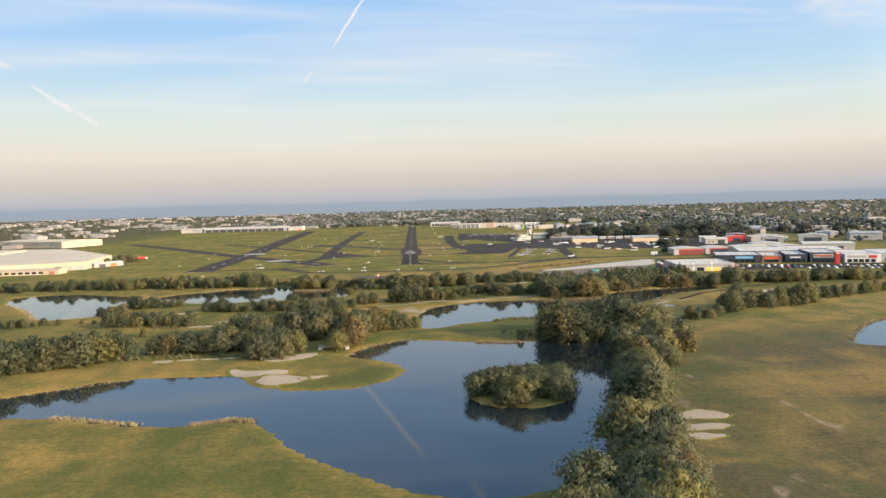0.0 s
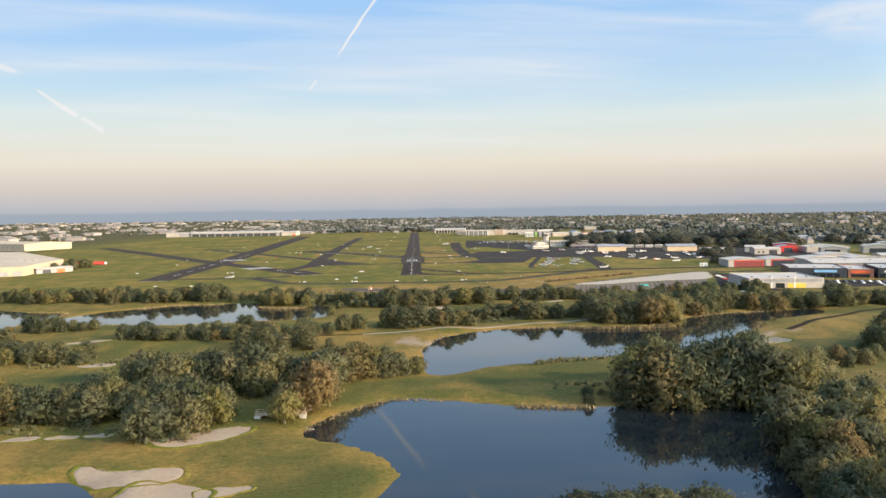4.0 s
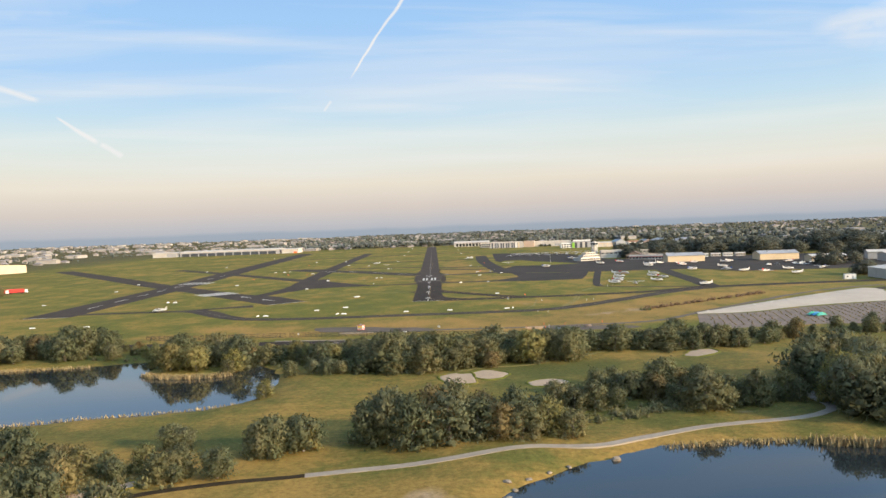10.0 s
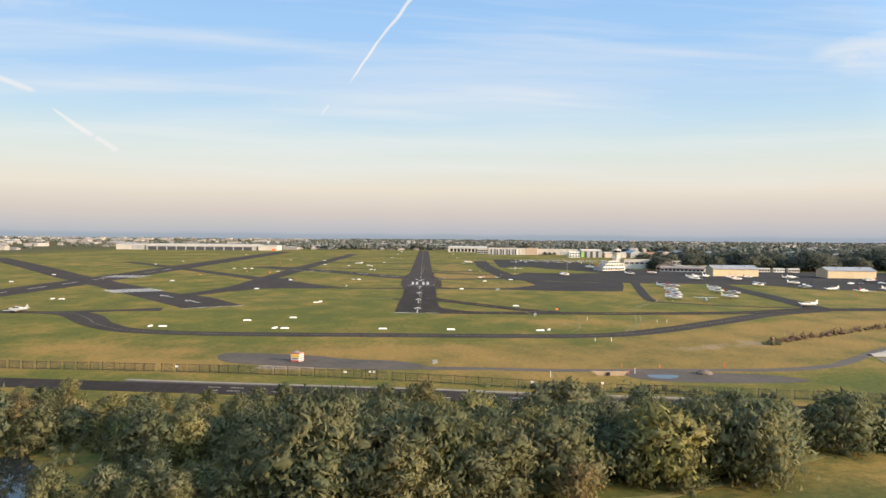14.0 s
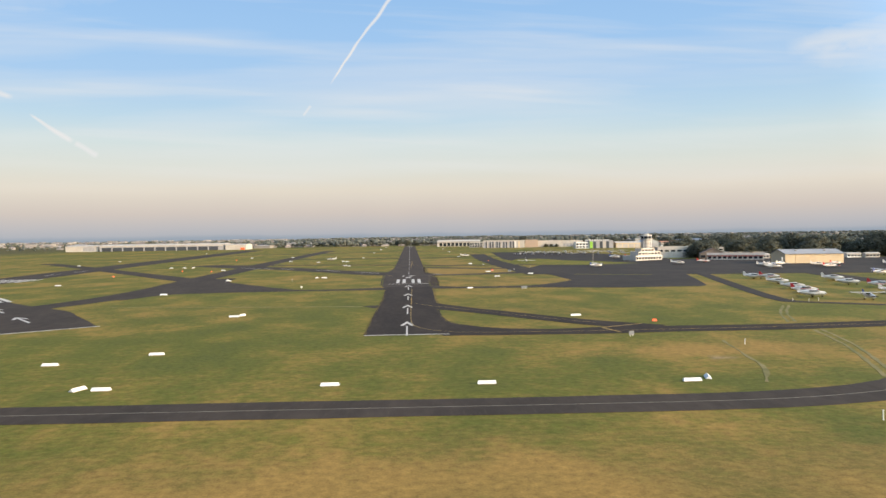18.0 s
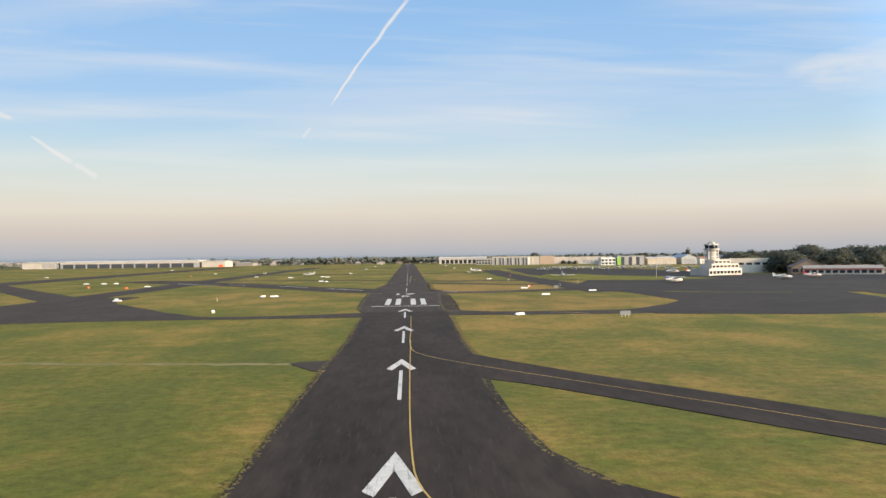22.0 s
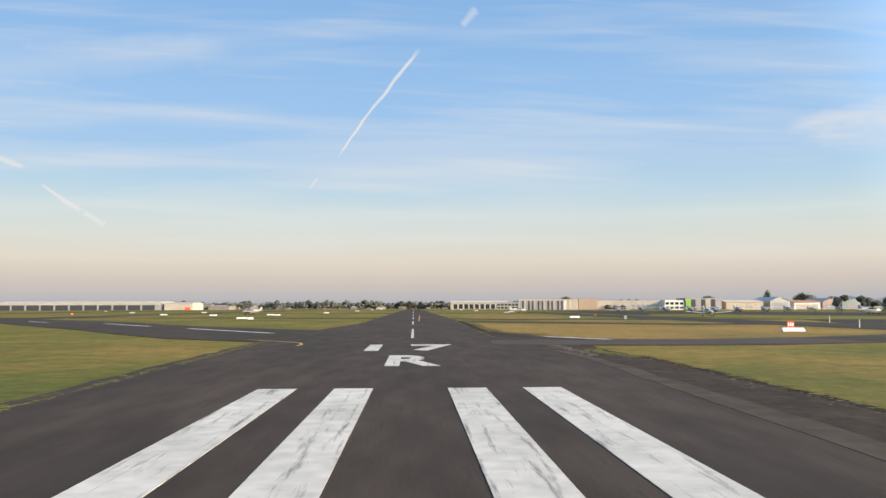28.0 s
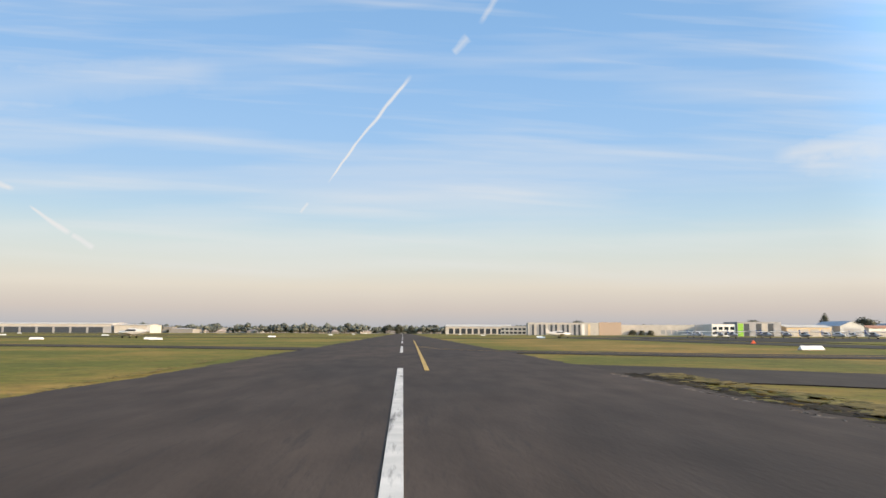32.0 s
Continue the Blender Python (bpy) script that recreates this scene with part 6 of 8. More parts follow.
SPOTS += [
    (2, 241, 100, -90), (0, 236, 78, -80), (2, 283, 96, -110), (1, 169, 283, -95),
    (1, 116, 128, -75), (2, 52, 391.5, -92), (2, 188, 236, -100), (0, 181, 281, -80),
    (2, 257, 33, -100), (1, 243, -8, 60), (2, 250, -28, 100), (0, 262, -42, -60),
    (2, 287, -26, -90), (1, 312, -28, 120), (2, 321, 24, -45), (2, 272, -70, 90),
    (1, 222, 9, -80), (0, 331, 70, 100), (2, 351, 60, -80), (2, -157, -182, 80),
]
SPOTS += [
    (2, 181, -136, 95), (2, 87, 230, 176), (2, -70, 330, 80),
]
SPOTS += [(1 if k % 4 else 2, 108 + 12.6 * k, 412 - 1.6 * k + (k % 3), 176 + 4 * (k % 3)) for k in range(10)] + [(1, 118 + 14.5 * k, 446 + (k % 2) * 5, 180 - 5 * (k % 3)) for k in range(8)]
first = set()
for which, x, y, heading in SPOTS:
    m = pose(x, y, 0.06, 0, 0, heading) @ Matrix.Scale(1.12, 4)
    if which in first:
        copy_thing(FLEET[which], m)
    else:
        FLEET[which].matrix_basis = m
        first.add(which)


# Windsock on its pole.
def windsock(x, y):
    root = empty("windsock", pose(x, y, 0))
    part("pole", limb_bm((0, 0, -0.2), (0, 0, 6), 0.08), WHITE, root)
    bm = bmesh.new()
    bmesh.ops.create_cone(bm, cap_ends=True, segments=12, radius1=0.45, radius2=0.2, depth=3.0, matrix=Matrix.Translation((0.25, 0, 4.5)) @ Matrix.Rotation(radians(172), 4, "Y"))
    part("sock", bm, WHITE, root, "limp white fabric cone")
    tagged(root, "white windsock hanging limp from its pole", "windsock")


windsock(213, 88)


# Buildings.
def wall_slab(name, a, b, z0, z1, thick, mat, root, label=""):
    """A wall panel between two plan points, its outer face on the line."""
    a, b = Vector(a), Vector(b)
    d = (b - a).normalized()
    n = Vector((-d.y, d.x)) * thick
    return part(name, prism_bm([tuple(a), tuple(b), tuple(b + n), tuple(a + n)], z0, z1), mat, root, label)


def gable_bm(w, d, eave, rise, along_x=True, over=0.4, thick=0.25):
    """A pitched roof over w by d."""
    bm = bmesh.new()
    if along_x:
        prof = [(-over, eave), (d / 2, eave + rise), (d + over, eave)]
        rows = [[(x, y, z) for y, z in prof] for x in (-over, w + over)]
    else:
        prof = [(-over, eave), (w / 2, eave + rise), (w + over, eave)]
        rows = [[(x, y, z) for x, z in prof] for y in (-over, d + over)]
    top = [[bm.verts.new((x, y, z + thick)) for x, y, z in row] for row in rows]
    low = [[bm.verts.new(p) for p in row] for row in rows]
    for k in range(2):
        bm.faces.new((top[0][k], top[0][k + 1], top[1][k + 1], top[1][k]))
        bm.faces.new((low[0][k], low[1][k], low[1][k + 1], low[0][k + 1]))
    for r in range(2):
        for k in range(2):
            bm.faces.new((top[r][k], low[r][k], low[r][k + 1], top[r][k + 1]))
    for k in (0, 2):
        bm.faces.new((top[0][k], top[1][k], low[1][k], low[0][k]))
    bmesh.ops.recalc_face_normals(bm, faces=bm.faces)
    return bm


def shed(x0, y0, x1, y1, depth, eave, rise, wall, roof, label, name="shed", category="building", along_x=True, doors=(), windows=(), trims=(), flat=False, vents=0):
    """A building on its front line, which faces the approach. doors, windows, trims: (from, to, low, high, material) along the front."""
    w = math.hypot(x1 - x0, y1 - y0)
    root = empty(name, pose(x0, y0, 0, 0, 0, math.degrees(math.atan2(y1 - y0, x1 - x0))))
    t = 0.3
    part("wall", box_bm(0, 0, -0.3, w, t, eave), wall, root)
    part("wall", box_bm(0, depth - t, -0.3, w, depth, eave), wall, root)
    part("wall", box_bm(0, t + 0.003, -0.3, t, depth - t - 0.003, eave), wall, root)
    part("wall", box_bm(w - t, t + 0.003, -0.3, w, depth - t - 0.003, eave), wall, root)
    if flat:
        part("roof", box_bm(0.25, 0.25, eave - 0.5, w - 0.25, depth - 0.25, eave - 0.15), roof, root)
        for a, b, c, d in ((0, -0.06, w, 0.3), (0, depth - 0.3, w, depth + 0.06), (-0.06, 0.303, 0.3, depth - 0.303), (w - 0.3, 0.303, w + 0.06, depth - 0.303)):
            part("parapet", box_bm(a, b, eave + 0.003, c, d, eave + 0.45), wall, root)
    else:
        part("roof", gable_bm(w, depth, eave, rise, along_x), roof, root)
        ends = [((e, 0, eave), (e, depth, eave), (e, depth / 2, eave + rise), (k, 0, 0)) for e, k in ((0.05, 0.2), (w - 0.05, -0.2))] if along_x else \
               [((0, e, eave), (w, e, eave), (w / 2, e, eave + rise), (0, k, 0)) for e, k in ((0.05, 0.2), (depth - 0.05, -0.2))]
        for a, b, c, d in ends:
            bm = bmesh.new()
            v = [bm.verts.new(p) for p in (a, b, c)] + [bm.verts.new(Vector(p) + Vector(d)) for p in (a, b, c)]
            for f in ((0, 1, 2), (5, 4, 3), (0, 3, 4, 1), (1, 4, 5, 2), (2, 5, 3, 0)):
                bm.faces.new([v[q] for q in f])
            bmesh.ops.recalc_face_normals(bm, faces=bm.faces)
            part("gable_wall", bm, wall, root)
        part("gutter", box_bm(-0.4, -0.56, eave - 0.12, w + 0.4, -0.41, eave + 0.08), roof, root) if along_x else None
    for k, (a, b, lo, hi, mat) in enumerate(doors):
        part("door", box_bm(a, -0.10, lo, b, -0.004, hi, 0.02), mat, root)
    for a, b, lo, hi, mat in windows:
        part("window", box_bm(a, -0.06, lo, b, -0.004, hi), mat, root)
    for a, b, lo, hi, mat in trims:
        part("trim", box_bm(a, -0.22, lo, b, -0.105, hi, 0.02), mat, root)
    for k in range(vents):
        x = w * (k + 0.5) / vents
        z = eave + (rise * 0.6 if not flat else -0.2)
        part("roof_vent", box_bm(x - 0.7, depth * 0.3 - 0.7, z - 0.6, x + 0.7, depth * 0.3 + 0.7, z + 0.9, 0.06), ROOF_GREY, root)
    return tagged(root, label, category)


def framed(w, h, mat, t=0.7):
    return [(0.2, 0.2 + t, 0, h, mat), (w - 0.2 - t, w - 0.2, 0, h, mat), (0.2 + t + 0.003, w - 0.2 - t - 0.003, h - t, h, mat)]


# hangars and sheds round the apron
shed(240.6, 139.6, 277, 136, 24, 6.0, 2.6, CREAM, ROOF_GREY, "cream clad hangar with grey metal roof beside the apron", "hangar", doors=[(0.6 + 5.9 * k, 6.2 + 5.9 * k, 0.1, 5.2, CREAM) for k in range(6)], vents=2)
shed(325, 118, 362, 114, 24, 6.0, 2.6, CREAM, ROOF_GREY, "cream clad hangar with grey metal roof beside the apron", "hangar", doors=[(0.6 + 5.9 * k, 6.2 + 5.9 * k, 0.1, 5.2, CREAM) for k in range(6)], vents=2)
shed(347, 58, 377, 54, 20, 5.0, 1.6, CREAM, ROOF_PALE, "low cream shed with a pale roof", doors=[(2, 8, 0, 4, DARK_PANEL), (12, 18, 0, 4, CREAM)])
shed(398, 27, 427, 23, 22, 6.4, 1.6, OFFWHITE, ROOF_PALE, "off-white workshop with a pale metal roof", "workshop", doors=[(16, 25, 0, 5, DARK_PANEL)], windows=[(3, 6, 2, 3.4, GLASS_DARK), (8, 11, 2, 3.4, GLASS_DARK)])
shed(444, 64, 466, 61, 22, 6.5, 1.8, RED, ROOF_GREY, "red fronted hangar with a dark doorway", "hangar", along_x=False, doors=[(6, 16, 0, 5, DARK_PANEL)])
# its dark door panel paints the shade inside the open doorway
shed(470, 48, 519, 42, 26, 6.6, 2.4, OFFWHITE, ROOF_PALE, "wide pale hangar with a dark open door", "hangar", along_x=False, doors=[(14, 40, 0, 5, DARK_PANEL)])
shed(506, 298, 600, 284, 60, 7.5, 2.4, GREY_WALL, ROOF_GREY, "long grey roofed warehouse among trees", "warehouse", windows=[(6 + 10 * k, 11 + 10 * k, 3, 5, GLASS_DARK) for k in range(8)])
MAROON = material("maroon_door", (0.24, 0.055, 0.05), 0.6, spread=0.1, scale=0.5)
# the dark panel of the second hangar stands for its shaded opening
for x0, y0, x1, y1, dark, lab in ((296, -146, 328, -149, MAROON, "white hangar with a red framed maroon door"), (333, -143, 360.5, -146, DARK_PANEL, "white hangar with a red framed dark opening"), (368, -140, 407, -144, MAROON, "wide hangar with a red framed maroon door")):
    w = math.hypot(x1 - x0, y1 - y0)
    shed(x0, y0, x1, y1, 30, 6.4, 1.5, OFFWHITE, ROOF_PALE, lab, "hangar", along_x=False, doors=[(w * 0.17 + 0.95, w - 1.1, 0, 5.4, dark)], trims=[(w * 0.17, w * 0.17 + 0.9, 0, 6.2, RED), (w - 1.05, w - 0.15, 0, 6.2, RED), (w * 0.17 + 0.903, w - 1.053, 5.45, 6.2, RED)])
shed(412, -148, 442, -150, 30, 6.6, 1.5, GREY_WALL, ROOF_PALE, "grey clad hangar with pale roof", "hangar", along_x=False, doors=[(5, 24, 0, 5.4, DARK_PANEL)])
# a dark panel on the wall gives the shade of the wide opening
shed(402, -112, 434, -118, 30, 7.5, 1.6, OFFWHITE, ROOF_PALE, "pale hangar with a wide dark opening", "hangar", along_x=False, doors=[(10, 30, 0, 5.5, DARK_PANEL)])
shed(452, -128, 503, -145, 34, 7.2, 1.6, OFFWHITE, ROOF_PALE, "long pale warehouse with dark doors", "warehouse", doors=[(4, 22, 0, 4.5, DARK_PANEL), (36, 42, 0, 4.5, DARK_PANEL)], vents=3)
shed(470, 16, 495, 6, 24, 7, 2.0, OFFWHITE, ROOF_PALE, "pale hangar with a dark doorway", "hangar", along_x=False, doors=[(4, 20, 0, 5, DARK_PANEL)])
shed(521, 18, 554, 4, 28, 8, 2.4, OFFWHITE, ROOF_PALE, "pale hangar with a dark doorway", "hangar", along_x=False, doors=[(6, 28, 0, 5.6, DARK_PANEL)])
shed(591, 105, 617, 92, 26, 7, 2, OFFWHITE, ROOF_PALE, "pale hangar beyond the apron", "hangar", along_x=False, doors=[(6, 20, 0, 5, DARK_PANEL)])
shed(594, 23, 630, 8, 30, 9, 2, OFFWHITE, ROOF_GREY, "tall pale warehouse among trees", "warehouse", windows=[(4, 10, 3, 5, GLASS_DARK), (16, 22, 3, 5, GLASS_DARK)])
shed(466, 125, 491, 115, 22, 6.5, 1.6, RED, ROOF_GREY, "red fronted workshop beyond the apron", "workshop", along_x=False, doors=[(8, 15, 0, 4.6, DARK_PANEL)])
shed(406, 72, 427, 64, 20, 6.5, 1.6, OFFWHITE, ROOF_PALE, "small pale workshop with a dark doorway", "workshop", doors=[(9, 15, 0, 4.4, DARK_PANEL)])
shed(275, -131, 282, -132, 3, 2.8, 0, WHITE, OFFWHITE, "white site cabin on the grass edge", "cabin", flat=True, windows=[(1, 2.2, 1.2, 2.1, GLASS_DARK)], doors=[(4.5, 5.4, 0.1, 2.1, GREY_WALL)])

# shops and showrooms beside the airfield
shed(236, -328, 286, -333, 46, 6.4, 0, OFFWHITE, ROOF_PALE, "low showroom with a grey roof and pale front", "showroom", flat=True, doors=[(26, 38, 0.1, 3.2, YELLOW), (18, 24, 0.1, 3.4, GLASS_DARK)], windows=[(1 + 2.6 * k, 3.2 + 2.6 * k, 0.6, 5.6, GLASS_DARK) for k in range(3)], trims=[(10, 49, 4.3, 6.2, GREY_WALL), (30, 31.2, 0, 8.4, WHITE), (14.5, 15.6, 0, 8, WHITE)], vents=4)
shed(300, -255, 339, -268, 50, 7.2, 0, DARK_PANEL, ROOF_PALE, "dark fronted shop with a blue sign", "shop", flat=True, trims=[(18, 34, 4.2, 6.2, material("blue_sign", (0.25, 0.48, 0.72), 0.5, spread=0.05))], windows=[(12 + 5 * k, 16 + 5 * k, 0.4, 3.2, GLASS_DARK) for k in range(5)], vents=3)
shed(341, -266, 358, -271.5, 48, 6.4, 0, BRICK, ROOF_PALE, "brown fronted shop with an orange sign", "shop", flat=True, trims=[(2, 15, 3.6, 5.6, ORANGE)], windows=[(2, 15, 0.3, 2.8, GLASS_DARK)], vents=2)
shed(360, -274, 378, -280, 50, 7.6, 0, DARK_PANEL, ROOF_PALE, "dark grey showroom with glass front", "showroom", flat=True, trims=[(4, 13, 4.5, 5.9, WHITE)], windows=[(1 + 4.2 * k, 4.6 + 4.2 * k, 0.3, 3.4, GLASS_DARK) for k in range(4)], vents=2)
shed(380, -281, 404, -288, 54, 9.2, 0, DARK_PANEL, ROOF_PALE, "tall dark shop front with a white framed sign", "shop", flat=True, trims=[(3, 20, 5.0, 5.5, WHITE), (3, 20, 7.6, 8.1, WHITE), (3, 3.5, 5.503, 7.597, WHITE), (19.5, 20, 5.503, 7.597, WHITE), (5, 18, 6.0, 7.1, ORANGE)], windows=[(2, 21, 0.3, 3.4, GLASS_DARK)], vents=3)
shed(409, -289, 438, -298, 52, 7.4, 0, WHITE, ROOF_PALE, "white shop with a red fascia", "shop", flat=True, trims=[(2, 18, 4.4, 6.6, OFFWHITE), (20, 27, 4.2, 6.8, RED)], windows=[(2 + 5 * k, 6 + 5 * k, 0.3, 3.2, GLASS_DARK) for k in range(5)], vents=2)
shed(442, -290, 520, -312, 60, 7.4, 0, GREY_WALL, ROOF_PALE, "long grey shop with broad pale roof", "shop", flat=True, windows=[(4 + 8 * k, 9 + 8 * k, 0.3, 3.2, GLASS_DARK) for k in range(9)], vents=4)
shed(342, -212, 440, -232, 56, 7.6, 1.8, OFFWHITE, ROOF_PALE, "broad pale roofed warehouse behind the shops", "warehouse", windows=[(6 + 12 * k, 12 + 12 * k, 3, 5, GLASS_DARK) for k in range(7)], vents=5)
root = empty("sign_tower", pose(394, -303, 0, 0, 0, -18))
part("column", box_bm(-2, -2, -0.2, 2, 2, 9.4, 0.1), RED, root)
part("cap", box_bm(-2.4, -2.4, 9.4, 2.4, 2.4, 11.2, 0.15), RED, root)
part("sign_face", box_bm(-1.6, -2.46, 9.7, 1.6, -2.402, 10.9), WHITE, root)
tagged(root, "tall red advertising tower in front of shops", "sign")
slab("car_park", [(212, -362), (240, -350), (300, -330), (440, -345), (520, -330), (520, -316), (440, -302), (300, -276), (296, -240), (262, -205), (256, -210), (236, -270), (216, -330)], 0.05, ASPHALT, "dark asphalt car park beside the shops", "car park")
slab("shop_road", [(255, -205), (262, -200), (330, -190), (520, -170), (520, -162), (330, -182), (260, -192)], 0.06, ASPHALT_OLD, "asphalt road behind the shops", "road")


# warehouse with great pale roofs at the edge of the field
def great_warehouse():
    root = empty("warehouse")
    body = [(-640, 210), (-523, 186), (-384, 4), (-368, -110), (-462, -150), (-680, -150)]
    part("wall", prism_bm(body, -0.3, 9.0), ROOF_CREAM, root)
    bm = bmesh.new()
    low = [bm.verts.new((x, y, 9.004)) for x, y in body]
    c = Vector((-520, 20))
    top = [bm.verts.new((c.x + (x - c.x) * 0.35, c.y + (y - c.y) * 0.35, 11.4)) for x, y in body]
    for i in range(6):
        bm.faces.new((low[i], low[(i + 1) % 6], top[(i + 1) % 6], top[i]))
    bm.faces.new(top)
    bmesh.ops.recalc_face_normals(bm, faces=bm.faces)
    part("roof", bm, ROOF_CREAM, root, "cream low-pitched metal roof")
    for bx, by, w, d, h in ((-600, 60, 120, 80, 13.5),):
        part("upper_hall", box_bm(bx - w / 2, by - d / 2, 9, bx + w / 2, by + d / 2, h, 0.2), ROOF_CREAM, root)
    for k in range(9):
        a = Vector((-462, -150)).lerp(Vector((-368, -110)), (k + 0.15) / 9)
        b = Vector((-462, -150)).lerp(Vector((-368, -110)), (k + 0.75) / 9)
        wall_slab("dock_door", (b.x, b.y - 0.02), (a.x, a.y - 0.02), 0.2, 4.6, 0.25, GREY_WALL if k % 3 else DARK_PANEL, root)
    for k in range(12):
        a = Vector((-470, -60)).lerp(Vector((-395, -30)), k / 12)
        part("skylight", box_bm(a.x, a.y, 9.6, a.x + 4, a.y + 7, 10.55), GREY_WALL, root)
    tagged(root, "vast warehouse with cream metal roofs and dock doors", "warehouse")
    shed(-452, -172, -372, -168, 22, 5.2, 0.9, ROOF_CREAM, ROOF_CREAM, "low cream annexe with a pale roof", "annexe", windows=[(4 + 7 * k, 8.5 + 7 * k, 1.2, 3.4, GLASS_DARK) for k in range(9)], doors=[(70, 76, 0, 3.6, BRICK)])
    shed(-368, -88, -345, -60, 14, 4.6, 0.8, GREY_WALL, ROOF_PALE, "small grey loading shed", "shed", doors=[(6, 14, 0, 3.6, DARK_PANEL), (20, 28, 0, 3.4, ORANGE)])
    shed(-780, 470, -628, 398, 90, 11, 2.5, ROOF_CREAM, ROOF_CREAM, "distant pale warehouse with ribbed roof", "warehouse", windows=[(6 + 12 * k, 12 + 12 * k, 4, 7, GREY_WALL) for k in range(13)])


great_warehouse()
for x, y, h in ((-358, -50, 9), (-352, -42, 8), (-360, -30, 10), (-354, -16, 9), (-349, -8, 8), (-364, -60, 8)):
    plant("gum", x, y, h)


def trailer(x, y, turn, body, label):
    root = empty("semitrailer", pose(x, y, 0, 0, 0, turn))
    part("box_body", box_bm(-6.8, -1.25, 1.1, 6.8, 1.25, 4.0, 0.05), body, root)
    part("cab", box_bm(7.4, -1.2, 0.7, 9.6, 1.2, 3.4, 0.2), WHITE, root)
    part("windscreen", box_bm(9.55, -1.0, 2.0, 9.63, 1.0, 3.0), GLASS_DARK, root)
    part("chassis", box_bm(-6.6, -0.5, 0.7, 8.5, 0.5, 1.1), BLACK, root)
    for wx in (-5.6, -4.4, -3.2, 5.2, 8.6):
        for s in (-1.1, 1.1):
            bm = bmesh.new()
            bmesh.ops.create_cone(bm, cap_ends=True, segments=14, radius1=0.5, radius2=0.5, depth=0.32, matrix=Matrix.Translation((wx, s, 0.5)) @ Matrix.Rotation(radians(90), 4, "X"))
            part("wheel", bm, RUBBER, root)
    tagged(root, label, "truck")


trailer(-358, 30, 18, RED, "long red semitrailer parked beside the warehouse")
trailer(-370, 22, 18, RED, "long red semitrailer parked beside the warehouse")
trailer(-366, -36, 30, ORANGE, "orange semitrailer at the loading shed")


# control tower and terminal
CREAM_RENDER = material("cream_render", (0.46, 0.415, 0.36), 0.8, spread=0.08, scale=0.3)


def control_tower():
    root = empty("control_tower", pose(199, 296, 0))

    def ring(name, r, z0, z1, mat, seg=16, r2=None):
        bm = bmesh.new()
        bmesh.ops.create_cone(bm, cap_ends=True, segments=seg, radius1=r, radius2=r2 or r, depth=z1 - z0, matrix=Matrix.Translation((0, 0, (z0 + z1) / 2)))
        return part(name, bm, mat, root)

    ring("shaft", 3.1, -0.2, 14.6, CREAM_RENDER)
    for z in (4.0, 7.0, 10.0, 12.8):
        ring("balcony_ring", 3.7, z, z + 0.3, WHITE)
    for k in range(4):
        a = radians(45 + 90 * k)
        part("column", limb_bm((4.4 * math.cos(a), 4.4 * math.sin(a), -0.2), (4.4 * math.cos(a), 4.4 * math.sin(a), 15.0), 0.30), WHITE, root)
    ring("gallery", 4.9, 14.6, 15.6, OFFWHITE, r2=5.1)
    cab = ring("cab_glass", 4.2, 15.6, 17.9, GLASS_DARK, 8, 4.6)
    for k in range(8):
        a = radians(45 * k)
        part("mullion", limb_bm((4.25 * math.cos(a), 4.25 * math.sin(a), 15.6), (4.65 * math.cos(a), 4.65 * math.sin(a), 17.9), 0.12), WHITE, cab)
    ring("cab_roof", 5.0, 17.9, 18.8, OFFWHITE, 8, 4.7)
    ring("roof_house", 2.2, 18.8, 19.8, OFFWHITE, 8)
    for x, y, h in ((0.6, 0, 22), (-0.8, 0.4, 21.2), (0, -1, 20.8), (1.4, 0.8, 21.6)):
        part("antenna", limb_bm((x, y, 19.6), (x, y, h), 0.05), STEEL, root)
    tagged(root, "white round control tower with glazed cab", "control tower")


control_tower()
WIN_ROW = lambda w, lo, hi, n: [(w * (k + 0.15) / n, w * (k + 0.85) / n, lo, hi, GLASS_DARK) for k in range(n)]
shed(168, 222, 192, 234, 14, 3.4, 0, CREAM_RENDER, ROOF_PALE, "low white terminal office with window band", "terminal", flat=True, windows=WIN_ROW(26, 1.0, 2.5, 9), trims=[(0, 26.5, 2.9, 3.3, WHITE)])
shed(172, 228, 192, 238, 9, 6.2, 0, CREAM_RENDER, ROOF_PALE, "upper storey of the white terminal office", "terminal", flat=True, windows=WIN_ROW(22, 4.4, 5.6, 7))
shed(176, 234, 188, 240, 7, 8.4, 0, CREAM_RENDER, ROOF_PALE, "top storey of the stepped terminal office", "terminal", flat=True, windows=WIN_ROW(13, 6.9, 8.0, 4))
shed(202, 276, 232, 272, 18, 8.6, 0, OFFWHITE, ROOF_PALE, "pale office block joined to the control tower", "office", flat=True, windows=WIN_ROW(30, 5.0, 6.4, 6))
shed(236, 312, 270, 307, 18, 7, 0, OFFWHITE, ROOF_PALE, "two-storey pale office with flat roof", "office", flat=True, windows=WIN_ROW(34, 1.0, 2.6, 8) + WIN_ROW(34, 4.4, 5.8, 8))
shed(246, 262, 286, 256, 12, 4.0, 0, OFFWHITE, ROOF_PALE, "low pale airport office beside trees", "office", flat=True, windows=WIN_ROW(41, 1.2, 2.8, 11))
shed(222, 222, 258, 206, 10, 3.2, 1.6, OFFWHITE, material("brown_tile_roof", (0.26, 0.22, 0.19), 0.8), "small brown roofed clubhouse beside the apron", "clubhouse", windows=WIN_ROW(39, 0.8, 2.4, 11), trims=[(0, 39, 2.6, 2.95, RED)])
